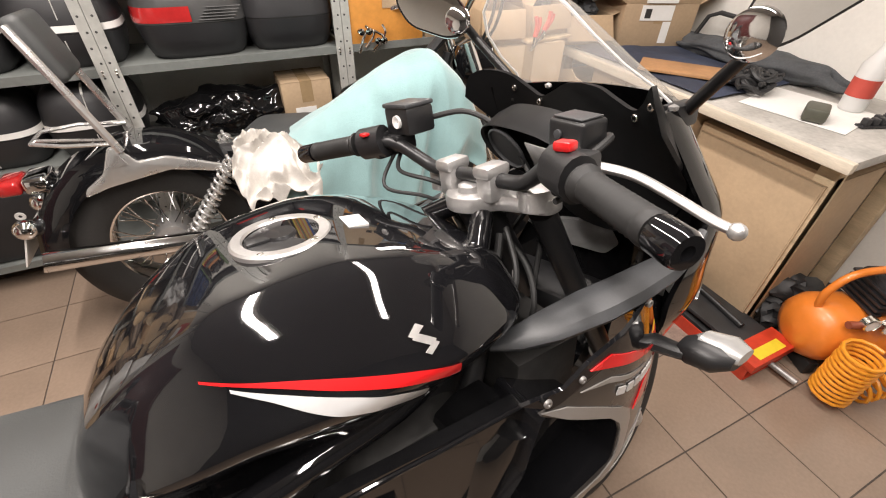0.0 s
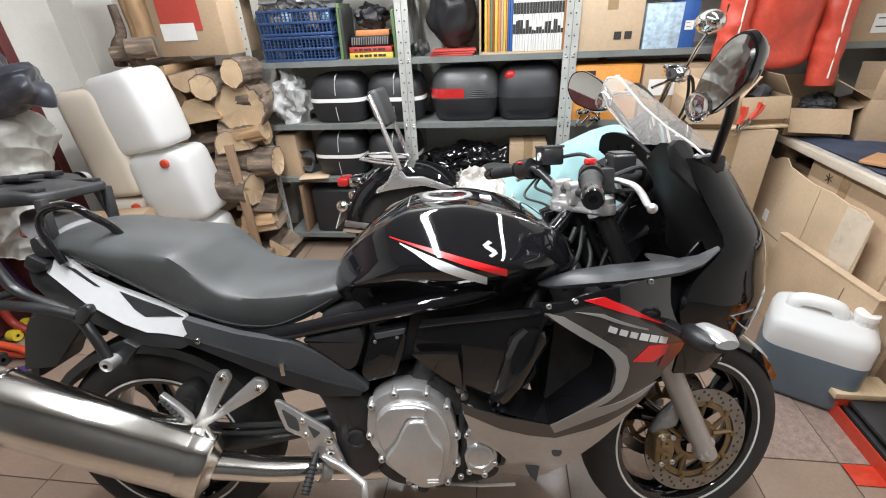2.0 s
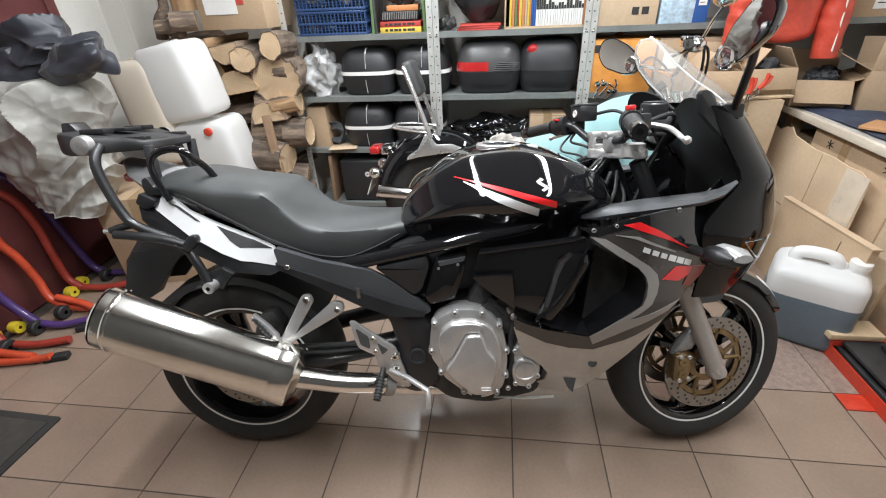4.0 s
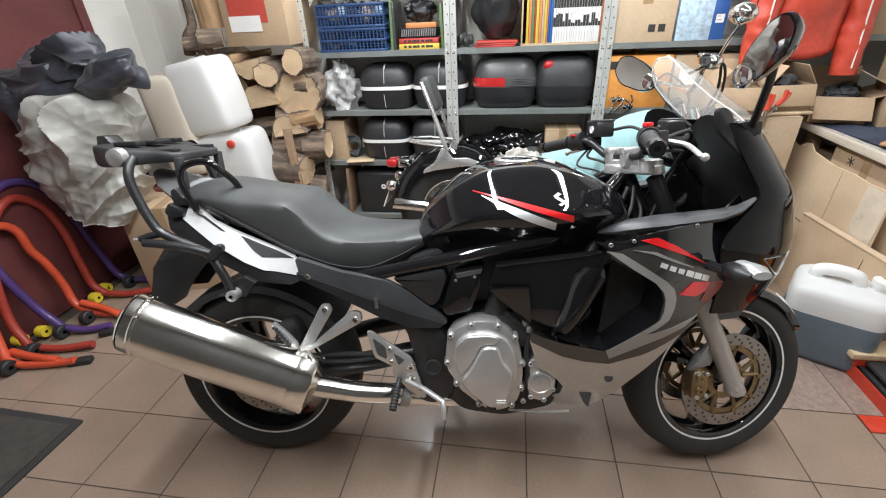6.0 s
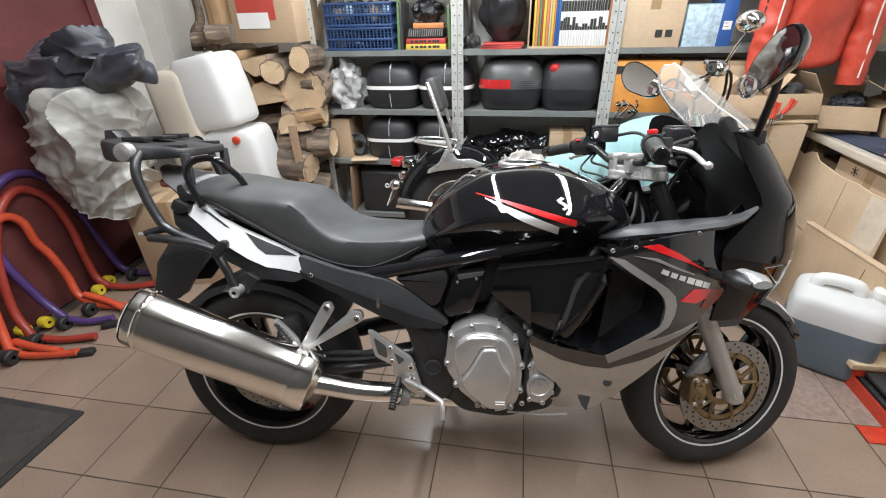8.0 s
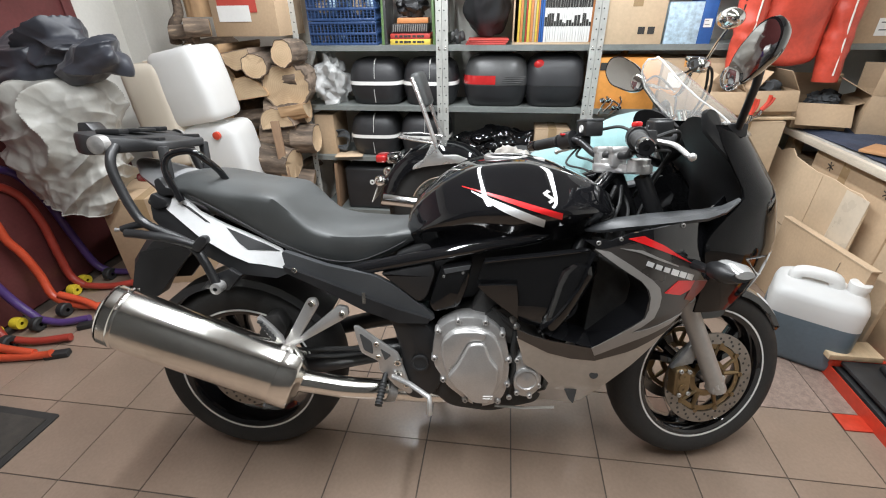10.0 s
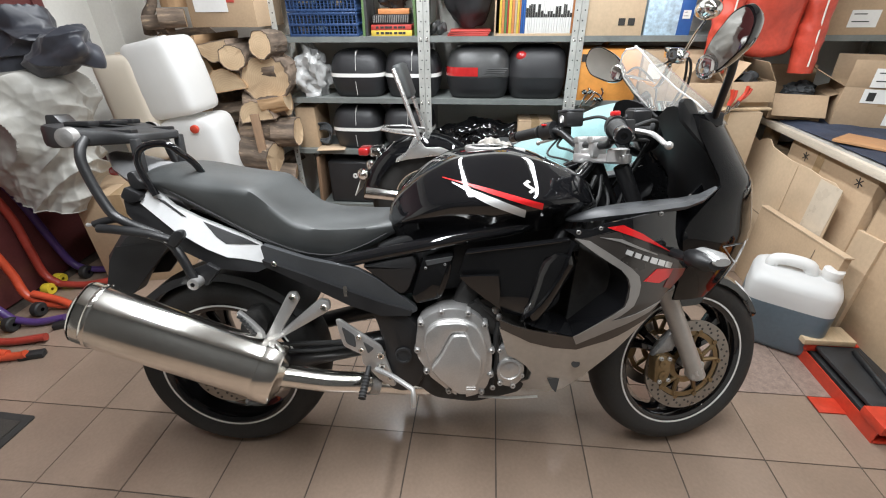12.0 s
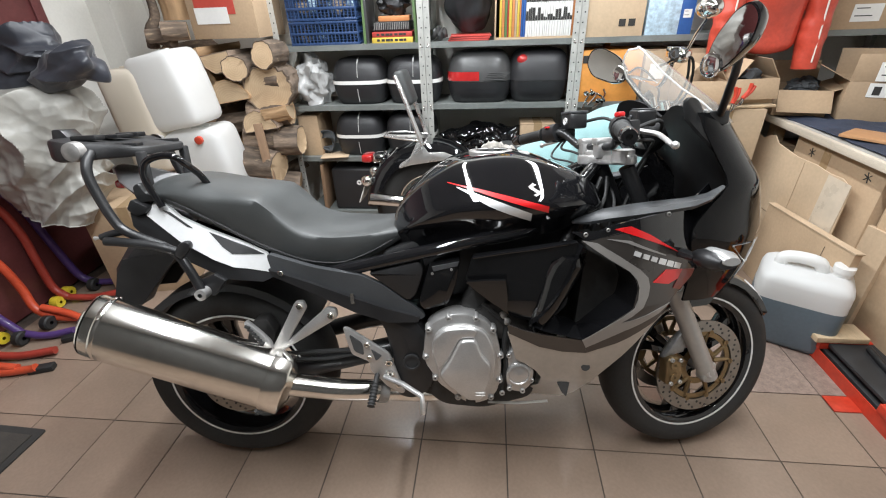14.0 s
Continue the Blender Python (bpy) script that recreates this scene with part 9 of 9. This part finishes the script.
# red jumper cable clamps hanging by the post
for k, x in enumerate((1.245, 1.285)):
    bm = BM()
    tube(bm, [(0, 0, 0.075), (0.004, -0.006, 0.04), (-0.008, -0.012, 0.0)], 0.009, 8, smooth=4)
    tube(bm, [(0.020, 0, 0.070), (0.016, -0.006, 0.04), (-0.004, -0.012, 0.0)], 0.008, 8, smooth=4)
    cp = solo("clamp", bm, LIFTRED, "red-handled battery clamp with bright jaws hanging by the boxes", "clamp", pose(x, 1.215, 0.885 + 0.02 * k, 0, 24 * k - 4, 0), "battery clamps")
    bm = BM()
    tube(bm, [(-0.006, -0.012, 0.002), (-0.012, -0.014, -0.028), (-0.026, -0.014, -0.052)], (0.007, 0.003), 8)
    tube(bm, [(-0.002, -0.012, 0.002), (0.002, -0.014, -0.028), (-0.022, -0.014, -0.052)], (0.006, 0.003), 8)
    part("jaw", bm, CHROME, cp, "bright metal jaws")

# bench top things
carton("cardboard_box", 1.70, 1.50, 0.778, 0.24, 0.26, 0.13, -14, CARD, "open low cardboard box of rags at the far bench end", flaps=True, tape=False, front=150, side=70)
bm = BM()
for k in range(9):
    blob(bm, (rng.uniform(-0.07, 0.07), rng.uniform(-0.08, 0.08), rng.uniform(0.09, 0.14)), (0.045, 0.04, 0.03), 3, 0.6, 4, k + 20)
solo("rags", bm, GREYCLOTH, "dark rags heaped in an open box", "rags", pose(1.70, 1.50, 0.784, 0, 0, -14), kind="stuff")
b = carton("cardboard_box", 2.02, 1.36, 0.778, 0.36, 0.28, 0.185, -20, CARD, "open brown cardboard box with white shipping labels", flaps=True, front=4)
sticker(b, -0.10, 0.06, 0.115, 0.18, 0.28, PAPER, bars=0)
sticker(b, -0.09, 0.065, 0.19, 0.275, 0.285, PAPER, bars=2, lift=0.006)
bm = BM()
box(bm, -0.08, -0.05, -0.1440, -0.1432, 0.125, 0.165)
part("barcode", bm, INK, b)
bm = BM()
box(bm, 0.02, 0.06, -0.1432, -0.1422, 0.015, 0.11, m=None)
part("tape_strip", bm, PAPER, b)


def flat_cloth(name, x0, x1, y0, y1, z, material, label, seed, amp=0.008):
    bm = BM()
    n, m = 40, 40
    G = [[bm.verts.new((x0 + (x1 - x0) * i / n, y0 + (y1 - y0) * j / m, z)) for j in range(m + 1)] for i in range(n + 1)]
    for i in range(n):
        for j in range(m):
            bm.faces.new((G[i][j], G[i + 1][j], G[i + 1][j + 1], G[i][j + 1]))
    for v in bm.verts:
        v.co.z += amp * (0.5 + noise.noise(Vector((v.co.x * 9, v.co.y * 6, seed)))) + amp * 0.5 * noise.noise(Vector((v.co.x * 25, v.co.y * 20, seed)))
        v.co.x += 0.02 * noise.noise(Vector((v.co.y * 7, seed, 0)))
    r = bmesh.ops.extrude_face_region(bm, geom=bm.faces[:])
    for v in r["geom"]:
        if isinstance(v, bmesh.types.BMVert):
            v.co.z -= 0.003
    return solo(name, bm, material, label, "cloth", angle=80)


flat_cloth("bench_cloth", 1.62, 2.18, 0.60, 1.52, 0.7745, NAVYCLOTH, "dark navy cloth spread over the bench", 1)
bm = BM()
blob(bm, (0, 0, 0), (0.09, 0.42, 0.05), 5, 0.3, 2, 4)
crumple(bm, 0.02, 9, 2)
for v in bm.verts:
    v.co.z = max(v.co.z, -0.035)
solo("rolled_cloth", bm, GREYCLOTH, "dark grey rolled cloth along the wall on the bench", "cloth", pose(2.14, 0.80, 0.808))
bm = BM()
box(bm, -0.09, 0.09, -0.21, 0.21, 0, 0.012, 0.002)
solo("plank", bm, surf("orange_brown_board", (0.42, 0.22, 0.10), 0.6, vary=0.15), "orange-brown thin board lying on the bench", "board", pose(1.80, 0.84, 0.784, 0, 1, 38))
bm = BM()
rng = random.Random(8)
for k in range(26):
    c = Vector((rng.uniform(-0.05, 0.05), rng.uniform(-0.06, 0.06), 0.015 + 0.045 * rng.random()))
    rr = rng.uniform(0.03, 0.06)
    ph = rng.uniform(0, 6)
    tube(bm, [c + Vector((rr * math.cos(t + ph), rr * 0.9 * math.sin(t + ph), 0.012 * math.sin(2 * t + k))) for t in [j / 12 * 4.8 for j in range(13)]], 0.0085, 6)
for v in bm.verts:
    v.co.z = max(v.co.z, 0.0)
solo("rope", bm, MATT, "heap of black rope and straps on the bench", "rope", pose(1.86, 0.64, 0.777))
bm = BM()
box(bm, -0.15, 0.15, -0.20, 0.14, 0, 0.0015)
solo("paper_sheet", bm, PAPER, "white crumpled paper sheet spread on the bench", "paper", pose(1.88, 0.44, 0.7700, 0, 0, 10))
bt = thing("spray_bottle", "clear plastic bottle with a red label on the bench", "bottle", pose(2.02, 0.34, 0.773))
bm = BM()
lathe(bm, [(0, 0.0), (0, 0.036), (0.01, 0.040), (0.15, 0.040), (0.19, 0.022), (0.22, 0.014), (0.235, 0.014), (0.235, 0.0)], 24, "z")
part("bottle_body", bm, JERRY, bt)
bm = BM()
lathe(bm, [(0.05, 0.0405), (0.05, 0.0412), (0.11, 0.0412), (0.11, 0.0405)], 24, "z")
part("bottle_label", bm, LABELRED, bt, "red label")
bm = BM()
lathe(bm, [(0.235, 0.016), (0.26, 0.016), (0.262, 0.0)], 18, "z")
part("bottle_cap", bm, YELLOW, bt)
bm = BM()
box(bm, -0.05, 0.05, -0.035, 0.035, 0, 0.045, 0.01)
solo("battery_block", bm, surf("olive_grey_plastic", (0.08, 0.08, 0.06), 0.5), "dark olive block lying on the bench", "block", pose(1.80, 0.34, 0.773, 0, 0, 25))
for k in range(3):
    bm = BM()
    for j in range(7):
        box(bm, -0.012, 0.012, -0.10 + j * 0.03, -0.08 + j * 0.03, 0, 0.03, 0.004)
    box(bm, -0.016, 0.016, -0.11, 0.11, 0, 0.008, 0.002)
    solo("tool_rack", bm, CASE, "black toothed tool holder on the bench", "tool holder", pose(1.98 + 0.07 * k, 0.20, 0.770, 0, 0, 70), "tool holders")
bm = BM()
tube(bm, [(2.14, 1.16, 0.787), (2.17, 1.12, 0.92), (2.19, 1.08, 0.94), (2.21, 0.96, 0.93), (2.21, 0.94, 0.91), (2.20, 0.97, 0.787)], 0.010, 8)
solo("metal_frame", bm, MATT, "dark bent metal bracket leaning on the wall", "bracket")

# blue-filled canister
jerry_can(1.395, 0.535, 0.0, 0.33, 0.27, 0.375, -30, 0, JERRY, "white jerry can half full of grey-blue liquid", 0.60)

# red lift
lift = thing("motorcycle_lift", "low red scissor motorcycle lift with wood pads", "lift", pose(0.012, 0.012, 0))
for x in (1.415, 1.60):
    bm = BM()
    prism(bm, [(x, 0.0), (x + 0.05, 0.0), (x + 0.05, 0.004), (x + 0.004, 0.004), (x + 0.004, 0.055), (x, 0.055)], -0.06, 0.44)
    part("base_rail", bm, LIFTRED, lift)
bm = BM()
box(bm, 1.32, 1.415, 0.06, 0.135, 0.0, 0.006, 0.001)
box(bm, 1.42, 1.64, -0.065, -0.02, 0.004, 0.012, 0.001)
part("outrigger", bm, LIFTRED, lift)
for y0, y1 in ((-0.075, 0.025), (0.34, 0.44)):
    bm = BM()
    box(bm, 1.41, 1.645, y0, y1, 0.058, 0.095, 0.003)
    part("cross_plate", bm, LIFTRED, lift)
bm = BM()
box(bm, 1.385, 1.585, 0.335, 0.435, 0.096, 0.122, 0.003)
part("wood_pad", bm, WOOD, lift, "worn wooden pad")
bm = BM()
box(bm, 1.455, 1.60, -0.06, -0.02, 0.0955, 0.0965)
part("yellow_label", bm, YELLOW, lift, "yellow warning label")
bm = BM()
box(bm, 1.44, 1.62, 0.02, 0.34, 0.075, 0.092, 0.004)
box(bm, 1.43, 1.455, 0.0, 0.40, 0.03, 0.06, 0.003)
part("pad", bm, MATT, lift, "black rubber pad")
for s in (0, 1):
    bm = BM()
    tube(bm, [(1.50 + 0.08 * s, 0.03, 0.03), (1.50 + 0.08 * s, 0.36, 0.07)], 0.012, 8)
    part("scissor_arm", bm, LIFTRED, lift)
bm = BM()
tube(bm, [(1.53, 0.07, 0.104), (1.56, 0.30, 0.104)], 0.012, 10)
part("roller", bm, SATIN, lift)
bm = BM()
tube(bm, [(1.545, -0.06, 0.035), (1.55, -0.16, 0.035)], 0.012, 10)
part("screw", bm, ALU_DULL, lift)

# orange compressor
cp = thing("air_compressor", "small orange air compressor with coiled hose", "compressor", pose(1.82, -0.10, 0.0, 0, 0, -25))
bm = BM()
lathe(bm, [(-0.20, 0.0), (-0.195, 0.06), (-0.17, 0.105), (-0.13, 0.122), (0.13, 0.122), (0.17, 0.105), (0.195, 0.06), (0.20, 0.0)], 36, "x", (0, 0, 0.165))
part("air_tank", bm, TANKORANGE, cp, "rounded orange air tank")
bm = BM()
for x in (-0.12, 0.12):
    box(bm, x - 0.02, x + 0.02, -0.09, 0.09, 0.0, 0.06, 0.006)
part("foot", bm, RUBBER, cp)
bm = BM()
tube(bm, [(-0.16, 0.0, 0.25), (-0.17, 0, 0.33), (-0.12, 0, 0.41), (0.0, 0, 0.435), (0.12, 0, 0.42)], 0.013, 10, smooth=5)
part("carry_handle", bm, TANKORANGE, cp)
bm = BM()
tube(bm, [(0.02, 0, 0.435), (0.14, 0, 0.415)], 0.019, 10)
part("handle_grip", bm, RUBBER, cp)
bm = BM()
box(bm, -0.04, 0.15, -0.07, 0.07, 0.28, 0.40, 0.02)
lathe(bm, [(0, 0.06), (0.05, 0.06), (0.06, 0.03)], 18, "x", (0.13, 0, 0.34))
for k in range(5):
    box(bm, -0.05, -0.02 + 0.0, -0.075, 0.075, 0.29 + k * 0.02, 0.298 + k * 0.02)
motor = part("motor", bm, CASE, cp, "black compressor motor")
bm = BM()
box(bm, 0.0, 0.07, -0.075, -0.071, 0.34, 0.39)
part("rating_plate", bm, YELLOW, motor, "yellow plate")
for x, z in ((-0.09, 0.30), (-0.02, 0.285)):
    bm = BM()
    lathe(bm, [(0.0, 0.026), (-0.022, 0.026), (-0.024, 0.022), (-0.020, 0.021), (-0.020, 0.0)], 24, "y", (x, -0.10, z))
    g = part("gauge", bm, STEEL, cp, "round pressure gauge")
    bm = BM()
    lathe(bm, [(-0.0205, 0.0205), (-0.0212, 0.0)], 24, "y", (x, -0.10, z))
    part("gauge_face", bm, PAPER, g, "white dial")
bm = BM()
lathe(bm, [(0.0, 0.018), (-0.03, 0.018), (-0.034, 0.012), (-0.034, 0)], 18, "y", (0.08, -0.10, 0.29))
part("knob", bm, LIFTRED, cp, "red regulator knob")
bm = BM()
tube(bm, [(-0.14, -0.10, 0.28), (0.12, -0.10, 0.27)], 0.013, 10)
part("manifold", bm, surf("rusty_red_metal", (0.25, 0.06, 0.03), 0.5), cp)
bm = BM()
pts = [Vector((-0.13 + 0.058 * math.cos(k * 0.55), -0.19 + 0.058 * math.sin(k * 0.55), 0.25 - 0.21 * k / 125)) for k in range(126)]
pts += [Vector((-0.07 + 0.24 * k / 125, -0.19 + 0.055 * math.sin(k * 0.55), 0.075 + 0.055 * (1 - math.cos(k * 0.55)) * 0.9 - 0.06 + 0.15 * k / 125)) for k in range(1, 126)]
tube(bm, pts, 0.0065, 7)
part("coil_hose", bm, HOSE, cp, "orange coiled air hose")
bm = BM()
tube(bm, [(0.1, 0.05, 0.3), (0.05, 0.16, 0.2), (-0.05, 0.24, 0.05), (-0.2, 0.28, 0.02)], 0.006, 8, smooth=6)
part("power_cable", bm, RUBBER, cp)
# black kit behind the compressor
for k in range(5):
    bm = BM()
    blob(bm, (0, 0, 0.06), (0.09, 0.07, 0.06), 3, 0.5, 3, k + 2)
    for v in bm.verts:
        v.co.z = max(v.co.z, 0.0)
    solo("black_part", bm, MATT, "dark plastic engine part lying on the floor", "spare part", pose(1.80 + 0.06 * (k % 3), 0.10 + 0.05 * (k % 2), 0.0 if k < 3 else 0.09, 0, 0, 40 * k), "dark parts by the compressor")

# ---- floor tiles, each one a piece ----
T, J = 0.303, 0.0045
gx, gy = 0.119, -0.150
tile_bm = BM()
h = (T - J) / 2
box(tile_bm, -h, h, -h, h, -0.004, 0.0)
tile_mesh = finish(tile_bm, "tile", TILE)
pink_mesh = tile_mesh.copy()
pink_mesh.materials.clear()
pink_mesh.materials.append(TILE_PINK)
rest = BM()
rng = random.Random(4)
for i in range(-10, 9):
    for j in range(-9, 9):
        x, y = gx + (i + 0.5) * T, gy + (j + 0.5) * T
        if x - T / 2 < X0 - 0.1 or x + T / 2 > X1 + 0.14 or y - T / 2 < Y0 - 0.1 or y + T / 2 > Y1 + 0.12:
            continue
        pink = x > 1.02 and 0.15 < y < 0.6
        if -2.4 < x < 1.9 and -1.1 < y < 1.6:
            o = new("tile", pink_mesh if pink else tile_mesh)
            o.parent = floor
            o.matrix_world = pose(x, y, rng.uniform(-0.0006, 0.0006), rng.uniform(-0.12, 0.12), rng.uniform(-0.12, 0.12))
        else:
            box(rest, x - h, x + h, y - h, y + h, -0.004, 0.0)
far = part("tiles_beyond", rest, TILE, floor)
tagged(far, kind="stuff")
